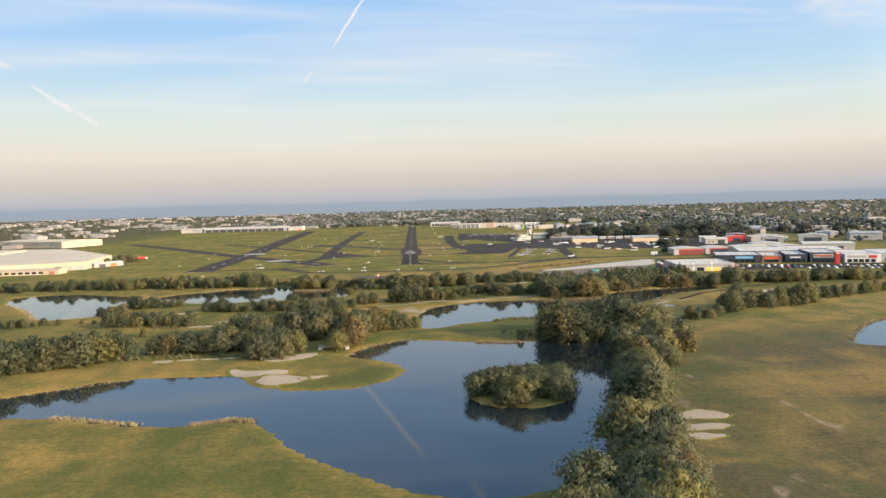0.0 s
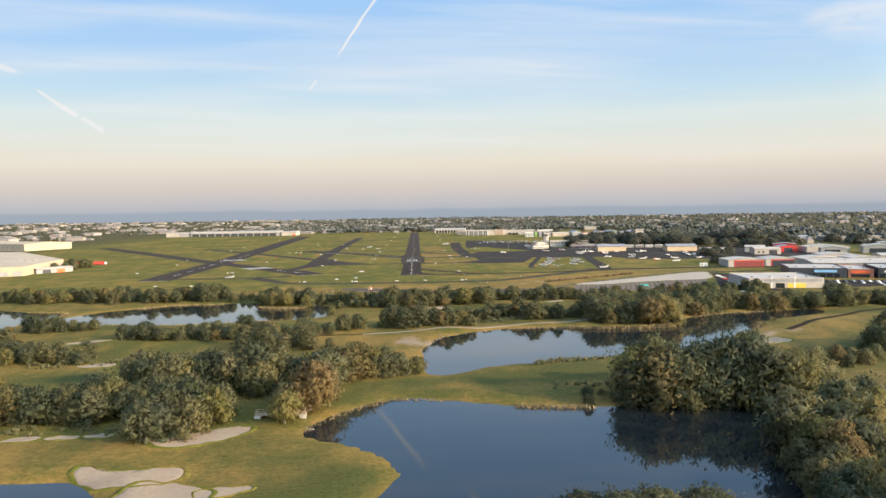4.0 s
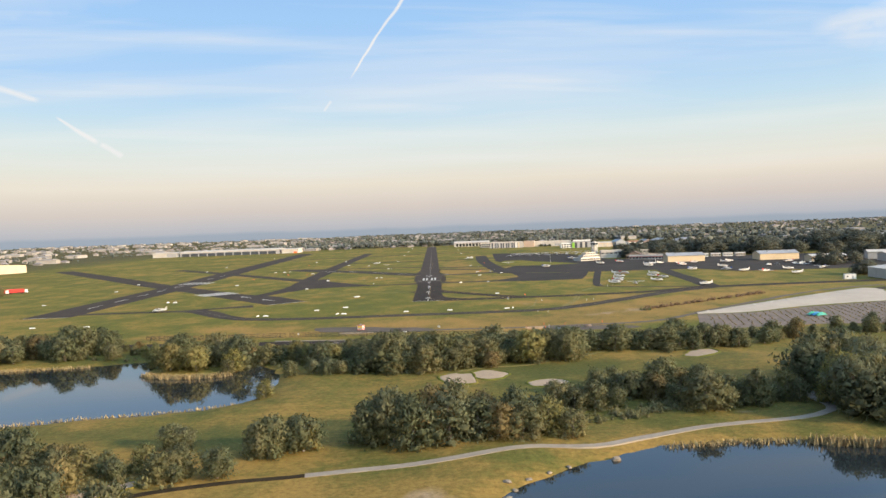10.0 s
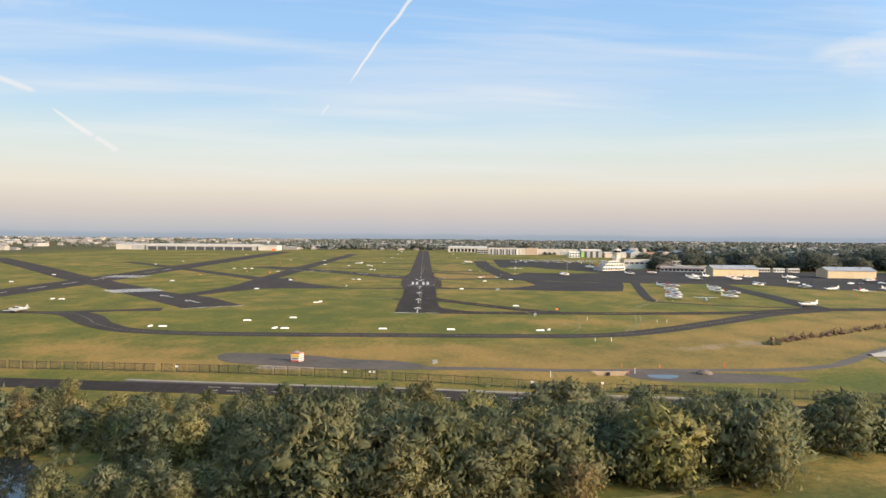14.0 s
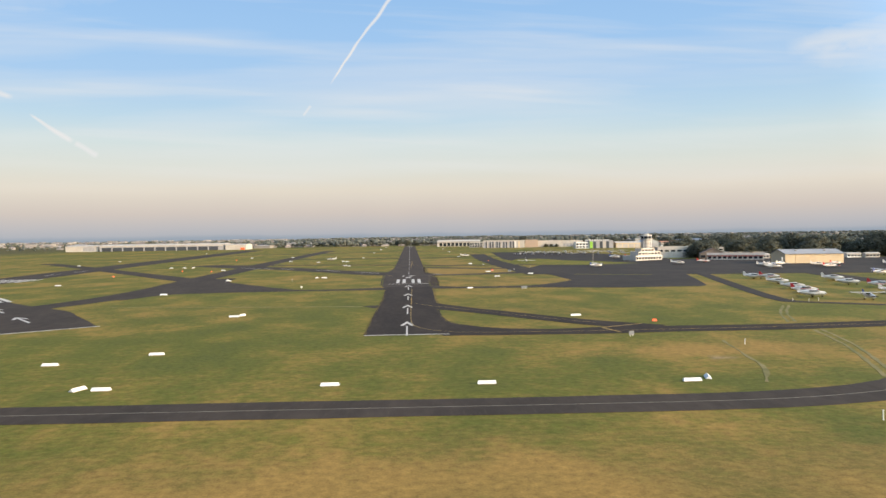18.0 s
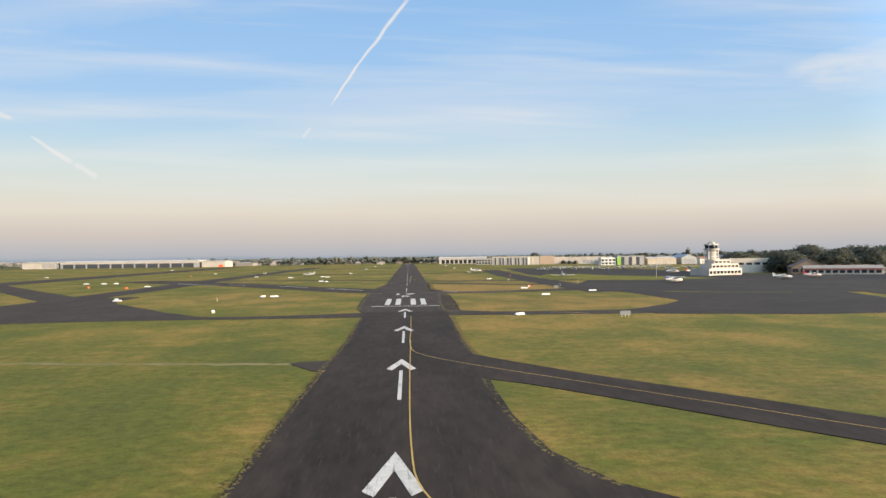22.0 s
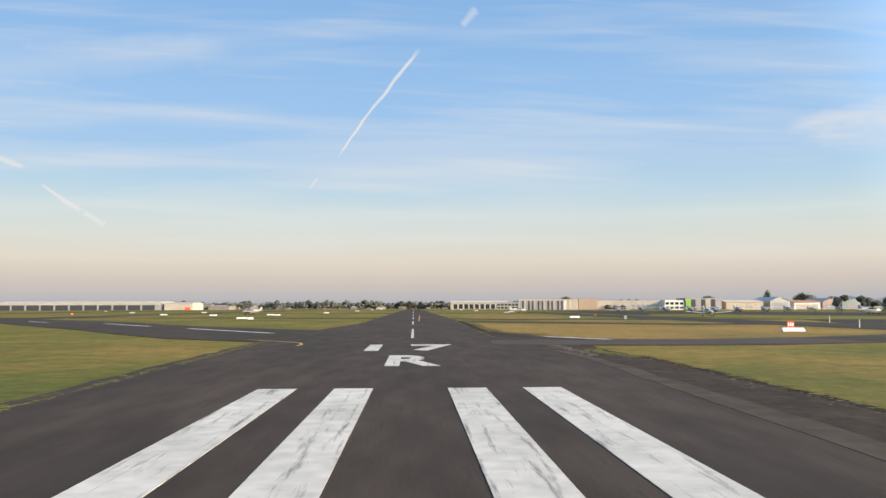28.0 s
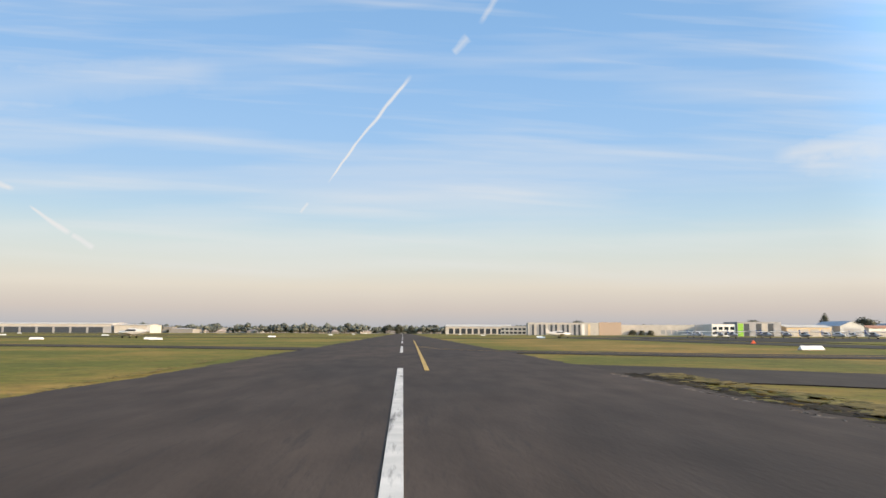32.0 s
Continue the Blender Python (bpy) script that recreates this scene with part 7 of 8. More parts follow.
shed(222, 236, 240, 230, 14, 4.0, 4.2, material("brown_render", (0.22, 0.165, 0.125), 0.85), material("old_tile_roof", (0.16, 0.11, 0.09), 0.85), "steep brown roofed clubhouse behind the pavilion", "clubhouse", along_x=False, windows=WIN_ROW(18, 1, 3, 4))
for k in range(7):
    shed(262 + 13 * k, 228 - 2 * k, 272 + 13 * k, 227 - 2 * k, 6, 2.8, 0.8, WHITE if k % 2 else OFFWHITE, ROOF_PALE, "small white flight school hut", "hut", windows=WIN_ROW(10, 1.0, 2.1, 4))

# hangars at the far end of the field
shed(-604, 1010, -548, 1010, 50, 9.5, 1.2, OFFWHITE, ROOF_PALE, "pale block at the end of a long hangar", "hangar", windows=[(30, 50, 1, 8, GREY_WALL)])
# dark panels are painted shade for the row of openings
shed(-544, 1006, -330, 1004, 60, 9.6, 2.0, GREY_WALL, ROOF_PALE, "very long hangar with pale roof and dark openings", "hangar", doors=[(4 + 18.5 * k, 20 + 18.5 * k, 0, 6.5, DARK_PANEL) for k in range(11)], trims=[(0, 214, 7.2, 9.4, OFFWHITE)])
shed(-326, 1002, -290, 1002, 50, 8.6, 1.2, OFFWHITE, ROOF_PALE, "cream hangar block beside a red tanker", "hangar", doors=[(26, 33, 0, 3.6, ORANGE)])
shed(44, 1004, 118, 996, 40, 8.6, 2.6, OFFWHITE, ROOF_PALE, "white hangar row with glazed front", "hangar", windows=[(4 + 7 * k, 9 + 7 * k, 0.6, 6.6, GLASS_DARK) for k in range(10)])
shed(92, 880, 117, 874, 30, 8.0, 0, OFFWHITE, ROOF_PALE, "pale flat roofed office beside the hangars", "office", flat=True, windows=WIN_ROW(25, 1, 3, 6) + WIN_ROW(25, 4.5, 6.5, 6))
shed(108, 812, 170, 804, 44, 10.6, 0, OFFWHITE, ROOF_PALE, "large white hangar with grey striped sliding doors", "hangar", flat=True, doors=[(1.5 + 2.05 * k, 3.4 + 2.05 * k, 0, 9.4, (GREY_WALL, DARK_PANEL, OFFWHITE, GREY_WALL, DARK_PANEL)[k % 5]) for k in range(22)], trims=[(47.5, 50, 0, 9.8, WHITE), (53, 55, 0, 9.8, CREAM)])
shed(171, 806, 190, 803, 40, 11.0, 0, material("tan_render", (0.42, 0.31, 0.23), 0.8, spread=0.08, scale=0.2), ROOF_PALE, "plain tan hangar end wall", "hangar", flat=True)
shed(192, 826, 262, 818, 40, 9.2, 0, OFFWHITE, ROOF_PALE, "long pale factory with parapet and planting", "factory", flat=True, windows=[(40 + 5 * k, 44 + 5 * k, 1, 5, GREY_WALL) for k in range(6)])
shed(264, 800, 300, 795, 36, 9.5, 0, WHITE, ROOF_PALE, "white two-storey office with dark glazing", "office", flat=True, windows=WIN_ROW(36, 1, 3.4, 6) + WIN_ROW(36, 5, 8, 6))
shed(221, 678, 238, 677, 20, 8.2, 0, WHITE, ROOF_PALE, "white two-storey hangar office", "office", flat=True, windows=WIN_ROW(17, 1, 3, 4) + WIN_ROW(17, 4.6, 6.8, 4))
shed(239, 676, 271, 675, 26, 10.0, 0, GREY_WALL, ROOF_GREY, "grey hangar with lime and dark door panels", "hangar", flat=True, doors=[(0.5 + 4.4 * k, 4.4 + 4.4 * k, 0, 9.2, (GREEN_P, DARK_PANEL, GREY_WALL, DARK_PANEL, OFFWHITE, DARK_PANEL, GREY_WALL)[k]) for k in range(7)])
shed(275, 675, 308, 674, 24, 6.6, 1.8, CREAM, ROOF_PALE, "long cream hangar with pale roof", "hangar", doors=[(1 + 8 * k, 8 + 8 * k, 0, 5.4, OFFWHITE) for k in range(4)])
shed(315, 675, 333, 675, 40, 7.5, 3.8, STEEL, STEEL, "silver corrugated hangar with steep gable", "hangar", along_x=False, doors=[(2.5, 15.5, 0, 6, GREY_WALL)])
shed(337, 676, 361, 676, 24, 6.4, 1.8, WHITE, material("rust_roof", (0.33, 0.16, 0.09), 0.8), "white hangar with a rusty roof", "hangar", doors=[(2, 22, 0, 4.6, OFFWHITE)])
shed(363, 676, 379, 676, 40, 6.6, 3.4, material("faded_pink", (0.42, 0.31, 0.27), 0.8), ROOF_GREY, "faded pink gabled hangar", "hangar", along_x=False, doors=[(3, 13, 0, 5, GREY_WALL)])
shed(381, 676, 418, 676, 46, 6.4, 4.6, material("grey_green", (0.24, 0.30, 0.29), 0.7), ROOF_GREY, "large grey green gabled hangar", "hangar", along_x=False, doors=[(4, 33, 0, 5.4, GREY_WALL)])
shed(422, 676, 470, 676, 46, 6.4, 3.6, OFFWHITE, ROOF_GREY, "large pale gabled hangar", "hangar", along_x=False, doors=[(6, 42, 0, 5.4, GREY_WALL)])


# cars
def car(paint_mat):
    root = empty("car")
    secs = [(-2.1, 0.35, 0.72), (-1.9, 0.3, 0.95), (-1.2, 0.3, 1.0), (-0.8, 0.3, 1.42), (0.5, 0.3, 1.45), (1.1, 0.3, 1.0), (1.95, 0.3, 0.86), (2.15, 0.35, 0.6)]
    bm = bmesh.new()
    rows = []
    for y, z0, z1 in secs:
        w = 0.86 if z1 < 1.2 else 0.72
        rows.append([bm.verts.new(p) for p in ((-0.86, y, z0), (-0.88, y, min(z1, 0.85)), (-w, y, z1), (w, y, z1), (0.88, y, min(z1, 0.85)), (0.86, y, z0))])
    for a, b in zip(rows[:-1], rows[1:]):
        for k in range(6):
            bm.faces.new((a[k], b[k], b[(k + 1) % 6], a[(k + 1) % 6]))
    bm.faces.new(rows[0][::-1]), bm.faces.new(rows[-1])
    bmesh.ops.recalc_face_normals(bm, faces=bm.faces)
    part("body", bm, paint_mat, root)
    part("side_glass", box_bm(-0.84, -0.75, 0.98, 0.84, 0.45, 1.34, 0.04), GLASS_DARK, root)
    part("windscreen", box_bm(-0.66, 0.55, 1.0, 0.66, 0.95, 1.26, 0.08), GLASS_DARK, root)
    for x in (-0.8, 0.8):
        for y in (-1.35, 1.35):
            bm = bmesh.new()
            bmesh.ops.create_cone(bm, cap_ends=True, segments=12, radius1=0.32, radius2=0.32, depth=0.2, matrix=Matrix.Translation((x, y, 0.32)) @ Matrix.Rotation(radians(90), 4, "Y"))
            wheel = part("wheel", bm, RUBBER, root)
            bm = bmesh.new()
            bmesh.ops.create_cone(bm, cap_ends=True, segments=10, radius1=0.19, radius2=0.17, depth=0.23, matrix=Matrix.Translation((x, y, 0.32)) @ Matrix.Rotation(radians(90), 4, "Y"))
            part("rim", bm, STEEL, wheel)
    return root


CAR_PAINTS = [("white", WHITE), ("silver", STEEL), ("dark", DARK_PANEL), ("red", RED)]
CARS = [tagged(car(m), f"parked {word} hatchback in the car park", "car", group="parked cars") for word, m in CAR_PAINTS]
rng = np.random.RandomState(8)
spots = [(300 + 5.2 * k, -303 - 1.6 * k + 12 * (j % 2) - 14 * (j > 1), 0 if j % 2 else 180) for j in range(3) for k in range(26)] + [(222 + 3.2 * k, -352 + 3.0 * k, 60) for k in range(9)] + [(236 + 1.6 * k, -318 + 9 * k, 95) for k in range(10)] + [(300 + 9 * k, 40 + 3 * k, 90) for k in range(8)] + [(410 + 7 * k, -60 + 5 * (k % 3), 90) for k in range(10)]
seen_cars = set()
for x, y, turn in spots:
    if rng.rand() < 0.30:
        continue
    k = int(rng.choice(4, p=[0.45, 0.3, 0.2, 0.05]))
    m = pose(x + rng.uniform(-0.3, 0.3), y + rng.uniform(-0.4, 0.4), 0.06, 0, 0, turn + rng.uniform(-4, 4))
    if k in seen_cars:
        copy_thing(CARS[k], m)
    else:
        CARS[k].matrix_basis = m
        seen_cars.add(k)


# the sheeted stockpile and the planted ground beside it
def stockpile():
    root = empty("sheeted_stockpile")
    ridge = curve_pts([(126, -280), (160, -262), (190, -242), (222, -218), (246, -203), (250, -216)], 5.0)
    foot_n = curve_pts([(125, -278.5), (160, -252), (190, -231), (222, -209), (255, -190), (257, -206)], 5.0)
    foot_s = curve_pts([(126, -282), (150, -283), (179, -270), (210, -263), (234, -259), (246, -240)], 5.0)
    n = 34
    def resample(p):
        s = np.linspace(0, len(p) - 1, n)
        i = np.clip(s.astype(int), 0, len(p) - 2)
        return p[i] + (p[i + 1] - p[i]) * (s - i)[:, None]
    a, r, b = resample(foot_n), resample(ridge), resample(foot_s)
    h = 0.2 + 0.9 * np.clip(np.sin(np.linspace(0.15, 2.6, n)), 0, 1) ** 0.8
    verts = [(*p, -0.1) for p in a] + [(*p, z) for p, z in zip((a + 2 * r) / 3, h * 0.75)] + [(*p, z) for p, z in zip(r, h)] + [(*p, z * 0.45) for p, z in zip((r + b) / 2, h)] + [(*p, -0.1) for p in b]
    faces = [(k * n + i, k * n + i + 1, (k + 1) * n + i + 1, (k + 1) * n + i) for k in range(4) for i in range(n - 1)]
    from_arrays("sheet", verts, faces, TARP, root, smooth=True)
    for k in range(9):
        p = r[2 + 3 * k]
        part("ballast_bag", box_bm(p[0] - 0.8, p[1] - 0.4, h[2 + 3 * k] - 0.05, p[0] + 0.8, p[1] + 0.4, h[2 + 3 * k] + 0.25, 0.1), OFFWHITE, root)
    tagged(root, "long earth stockpile covered with white sheeting", "stockpile")


stockpile()
PLANT_SOIL = material("mulched_soil", (0.150, 0.110, 0.085), 0.95, spread=0.25, scale=0.7, second=(0.115, 0.088, 0.070), second_scale=0.12)
slab("planted_ground", [(125, -284), (150, -285), (179, -272), (233, -258), (227, -275), (199, -336), (158, -328), (110, -332)], 0.07, PLANT_SOIL, "bare brown ground planted with rows of seedlings", "ground")
verts, faces = [], []
rng = np.random.RandomState(12)
for i in range(40):
    for j in range(22):
        x, y = 118 + 3.6 * i + 0.9 * j, -330 + 3.6 * j
        if y < -287 + max(0, x - 145) * 0.33 and x < 222 and y > -326:
            v = ICO_V * 0.40 * rng.uniform(0.6, 1.2, (len(ICO_V), 1)) * [1, 1, 0.7] + [x + rng.normal(0, 0.3), y + rng.normal(0, 0.3), 0.3]
            faces += [tuple(f) for f in ICO_F + len(verts)]
            verts += v.tolist()
tagged(from_arrays("seedlings", verts, faces, LEAF_BUSH), "rows of small dark seedlings in bare soil", "plants", kind="stuff")
root = empty("tarpaulin_heap", pose(170, -303, 0, 0, 0, 25) @ Matrix.Scale(0.62, 4))
for k in range(3):
    bm = bmesh.new()
    bmesh.ops.create_grid(bm, x_segments=8, y_segments=5, size=0.5, matrix=Matrix.Translation((0, 3.4 * (k - 1), 0)) @ Matrix.Diagonal((10, 3.1, 1, 1)))
    for v in bm.verts:
        v.co.z = 0.4 + 2.4 * math.cos(min(1.5, abs(v.co.y - 3.4 * (k - 1)) * 0.9)) * math.cos(min(1.5, abs(v.co.x) * 0.26)) + 0.12 * math.sin(v.co.x * 2.1 + k)
    ob = part("sheet", bm, (TEAL, material("blue_sheet", (0.03, 0.17, 0.32), 0.5, spread=0.1), material("green_sheet", (0.04, 0.27, 0.17), 0.5, spread=0.1))[k], root)
    ob.modifiers.new("thickness", "SOLIDIFY").thickness = 0.08
tagged(root, "heap covered with blue and green tarpaulins", "tarpaulin")


# The suburb beyond: far houses, sheds and tree crowns, joined by district.
def open_field(x, y):
    """True where the airfield and its buildings keep the land free."""
    if y < 1120 and -720 < x < 500 and y > -500:
        return not (x > 300 + 0.0 * y and y > 330 and x > 300 and y < 640 and x > 330)
    if x < 0:
        return y < 420 and x > -1000
    return y < 380 and x < 560


def district(name, x0, x1, y0, y1, trees, houses, sheds_n, seed, tree_h=9.0):
    rng = np.random.RandomState(seed)
    tv, tf, wv, wf, rv, rf, sv, sf = [], [], [], [], [], [], [], []

    def spot():
        for _ in range(40):
            x, y = rng.uniform(x0, x1), y0 + (y1 - y0) * rng.uniform(0, 1) ** 1.5
            if not open_field(x, y):
                return x, y
        return None

    for _ in range(trees):
        p = spot()
        if not p:
            continue
        h = tree_h * rng.uniform(0.55, 1.35)
        lumps = rng.randint(3, 6)
        for k in range(lumps):
            r = h * rng.uniform(0.22, 0.36)
            c = np.array([p[0] + rng.normal(0, h * 0.24), p[1] + rng.normal(0, h * 0.24), h * rng.uniform(0.38, 0.82)])
            v = ICO_V * r * rng.uniform(0.65, 1.3, (len(ICO_V), 1)) * [1, 1, 0.85] + c
            tf += [tuple(f) for f in ICO_F + len(tv)]
            tv += v.tolist()

    def gable(vs_w, fs_w, vs_r, fs_r, x, y, w, d, h, rise, turn):
        c, s = math.cos(turn), math.sin(turn)
        at = lambda u, v, z: (x + u * c - v * s, y + u * s + v * c, z)
        i = len(vs_w)
        vs_w += [at(-w / 2, -d / 2, -0.2), at(w / 2, -d / 2, -0.2), at(w / 2, d / 2, -0.2), at(-w / 2, d / 2, -0.2), at(-w / 2, -d / 2, h), at(w / 2, -d / 2, h), at(w / 2, d / 2, h), at(-w / 2, d / 2, h)]
        fs_w += [(i, i + 1, i + 5, i + 4), (i + 1, i + 2, i + 6, i + 5), (i + 2, i + 3, i + 7, i + 6), (i + 3, i, i + 4, i + 7)]
        i = len(vs_r)
        o = 0.4
        vs_r += [at(-w / 2 - o, -d / 2 - o, h), at(w / 2 + o, -d / 2 - o, h), at(w / 2 + o, d / 2 + o, h), at(-w / 2 - o, d / 2 + o, h), at(-w * 0.28, 0, h + rise), at(w * 0.28, 0, h + rise)]
        fs_r += [(i, i + 1, i + 5, i + 4), (i + 2, i + 3, i + 4, i + 5), (i + 1, i + 2, i + 5), (i + 3, i, i + 4), (i + 3, i + 2, i + 1, i)]

    for _ in range(houses):
        p = spot()
        if p:
            gable(wv, wf, rv, rf, p[0], p[1], rng.uniform(11, 17), rng.uniform(8, 12), rng.choice([2.8, 2.8, 5.4]), rng.uniform(1.6, 2.6), rng.choice([0, 1.57]) + rng.normal(0.1, 0.15))
    for _ in range(sheds_n):
        p = spot()
        if p:
            gable(sv, sf, sv, sf, p[0], p[1], rng.uniform(22, 60), rng.uniform(18, 34), rng.uniform(5, 8), rng.uniform(0.6, 1.6), rng.choice([0, 1.57]) + rng.normal(0, 0.08))
    tagged(from_arrays("far_trees", tv, tf, LEAF_FAR_HAZED), f"distant grey green tree crowns of the {name} suburb, paled by painted haze", "trees", kind="stuff")
    if wv:
        tagged(from_arrays("far_house_walls", wv, wf, HOUSE_WALL), f"distant pale house walls of the {name} suburb, paled by painted haze", "houses", kind="stuff")
        tagged(from_arrays("far_house_roofs", rv, rf, HOUSE_ROOF), f"distant tiled house roofs of the {name} suburb, paled by painted haze", "roofs", kind="stuff")
    if sv:
        tagged(from_arrays("far_sheds", sv, sf, FAR_SHED), f"distant pale factory sheds of the {name} suburb, paled by painted haze", "factories", kind="stuff")


FAR_SHED = material("far_shed", (0.27, 0.245, 0.22), 0.7, spread=0.08, scale=0.02, per_island=0.3)
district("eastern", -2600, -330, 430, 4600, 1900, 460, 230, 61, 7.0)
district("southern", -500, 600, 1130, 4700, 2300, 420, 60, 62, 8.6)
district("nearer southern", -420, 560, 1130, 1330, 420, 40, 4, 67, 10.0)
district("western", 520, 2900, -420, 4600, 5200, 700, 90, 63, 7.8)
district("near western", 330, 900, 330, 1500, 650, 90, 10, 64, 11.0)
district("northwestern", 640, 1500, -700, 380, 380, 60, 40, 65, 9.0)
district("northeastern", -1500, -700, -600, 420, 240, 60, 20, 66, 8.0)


# single large trees and a poplar that stand over the far roofs
for x, y, h in ((357, 770, 22), (405, 790, 19), (412, 794, 16), (299, 780, 15), (196, 1010, 18), (150, 1040, 14), (-10, 1135, 14), (6, 1138, 12), (-24, 1136, 13), (440, 800, 17), (455, 790, 15), (245, 860, 12), (250, 858, 11), (206, 822, 6), (214, 821, 6), (222, 820, 6)):
    plant("park", x, y, h * 0.68, 0.35 if h == 22 else 1.0)


# Golf course: bunkers, path, reeds, rocks and a footbridge.
def bunker(outline, label="pale sand bunker cut into the fairway"):
    pts = curve_pts(outline, 1.2, True)
    c = pts.mean(0)
    pts = pts + 0.5 * np.stack([soft_noise(pts[:, 0], pts[:, 1], 6, 51), soft_noise(pts[:, 0], pts[:, 1], 6, 52)], 1)
    n = len(pts)
    rings = [(1.04, -0.15), (1.0, 0.07), (0.9, 0.08), (0.70, 0.09), (0.4, 0.10)]
    verts, faces = [], []
    for k, dz in rings:
        p = c + (pts - c) * k
        verts += [(x, y, z + dz) for (x, y), z in zip(p, ground_height(p[:, 0], p[:, 1]))]
    for r in range(len(rings) - 1):
        faces += [(r * n + i, r * n + (i + 1) % n, (r + 1) * n + (i + 1) % n, (r + 1) * n + i) for i in range(n)]
    verts.append((*c, float(ground_height(c[:1], c[1:])[0]) + 0.10))
    faces += [((len(rings) - 1) * n + i, (len(rings) - 1) * n + (i + 1) % n, len(verts) - 1) for i in range(n)]
    sand = tagged(from_arrays("bunker", verts, faces, SAND, smooth=True), label, "bunker", group="sand bunkers", kind="structure")
    rings, verts, faces = [(1.17, -0.15), (1.10, 0.22), (1.03, 0.30), (0.985, 0.02)], [], []
    for k, dz in rings:                # a turf lip round the sand
        p = c + (pts - c) * k
        lift = dz * (0.7 + 0.3 * np.sin(3 * np.arctan2(p[:, 1] - c[1], p[:, 0] - c[0])))
        verts += [(x, y, z + d) for (x, y), z, d in zip(p, ground_height(p[:, 0], p[:, 1]), lift)]
    for r in range(3):
        faces += [(r * n + i, r * n + (i + 1) % n, (r + 1) * n + (i + 1) % n, (r + 1) * n + i) for i in range(n)]
    from_arrays("turf_lip", verts, faces, GRASS, sand, smooth=True)
    return sand


for outline in ([(-68, -674), (-58, -677), (-47, -673), (-44, -680), (-52, -686), (-62, -684)], [(-51, -684), (-42, -684), (-34, -690), (-38, -698), (-46, -701), (-53, -695)], [(-37, -688), (-27, -686), (-28, -690), (-36, -693)],
                [(-58, -655), (-46, -645), (-36, -643), (-38, -651), (-50, -659)], [(89, -757), (97, -753), (104, -760), (99, -763), (90, -760.5)], [(86, -768), (94, -766), (101, -769), (95, -773), (87, -772)], [(85, -776), (92, -775.5), (96, -779), (89, -782), (84.5, -780)],
                [(103, -552), (112, -547), (120, -553), (114, -560), (104, -558)], [(149, -531), (160, -522), (167, -528), (160, -535), (150, -536)], [(-109, -544), (-104, -539), (-96, -544), (-98, -550), (-105, -551)], [(-64, -512), (-50, -500), (-46, -494), (-54, -496), (-66, -507)],
                [(7, -411), (10, -405.5), (16, -407), (17, -414), (16, -420), (10, -417.5)], [(17, -404.5), (22, -402), (26.5, -408), (23, -415.5), (18, -414)], [(31, -422), (35, -418), (40.5, -418), (42, -422), (38, -426), (32, -426)], [(85, -389), (91, -380), (97, -380), (96, -387), (89, -393)],
                [(41, -434), (44, -433.5), (47.5, -436), (44, -438)], [(236, -484), (246, -470), (258, -466), (254, -476), (244, -486)], [(60, -372), (64, -369.5), (70, -371), (66, -374)], [(-121, -556), (-112, -551), (-106, -555), (-113, -560)], [(-150, -505), (-138, -500), (-128, -503), (-140, -508)]):
    bunker(outline)
for outline in ([(-107, -654), (-103, -650), (-98, -651), (-99, -655), (-104, -656)], [(-97, -652), (-93, -648.5), (-88, -649.5), (-90, -653), (-94, -654)], [(-87, -651), (-84, -647.5), (-79, -648), (-80, -651.5)], [(-78, -649), (-75, -646), (-70.5, -647.5), (-73, -651)]):
    bunker(outline, "small ragged sand bunker beside the lake")


def draped(name, pts, half, mat, label, category, lift=0.10, step=3.0):
    """A strip that follows the rolling ground."""
    line = curve_pts(pts, step)
    t = np.gradient(line, axis=0)
    t /= np.linalg.norm(t, axis=1)[:, None]
    side = np.stack([t[:, 1], -t[:, 0]], 1)
    l, r = line - side * half, line + side * half
    z = np.maximum(ground_height(l[:, 0], l[:, 1]), ground_height(r[:, 0], r[:, 1])) + lift
    n = len(line)
    verts = [(*p, h) for p, h in zip(l, z)] + [(*p, h) for p, h in zip(r, z)] + [(*p, h - 0.5) for p, h in zip(l, z)] + [(*p, h - 0.5) for p, h in zip(r, z)]
    faces = []
    for i in range(n - 1):
        faces += [(i, n + i, n + i + 1, i + 1), (2 * n + i, i, i + 1, 2 * n + i + 1), (n + i, 3 * n + i, 3 * n + i + 1, n + i + 1)]
    return tagged(from_arrays(name, verts, faces, mat), label, category, kind="structure")


draped("cart_path", [(-18, -492), (-4, -490), (9.5, -487.6), (24, -483), (37, -481.5), (52, -474.5), (70, -469.5), (89, -465.5), (95, -459), (96, -449), (99, -440)], 1.1, PATH_STONE, "pale concrete cart path winding past the lake", "path")
draped("cart_path", [(-74, -513), (-58, -508), (-43.5, -500.3), (-30, -495.5), (-18, -491.9)], 0.9, BROWN_GROUND, "bare worn track across the rough", "path")
draped("dirt_track", [(12, -402), (22, -396), (36, -392), (50, -384), (62, -377)], 0.7, WORN, "bare sandy track below the tree belt", "path", 0.05)
draped("dirt_track", [(178, -502), (205, -478), (240, -452), (275, -436)], 1.6, BROWN_GROUND, "bare sandy track beside the lake", "path", 0.08)
draped("dirt_track", [(120, -598), (135, -590), (158, -580), (180, -565), (210, -548)], 1.5, BROWN_GROUND, "bare sandy track beside the field", "path", 0.08)


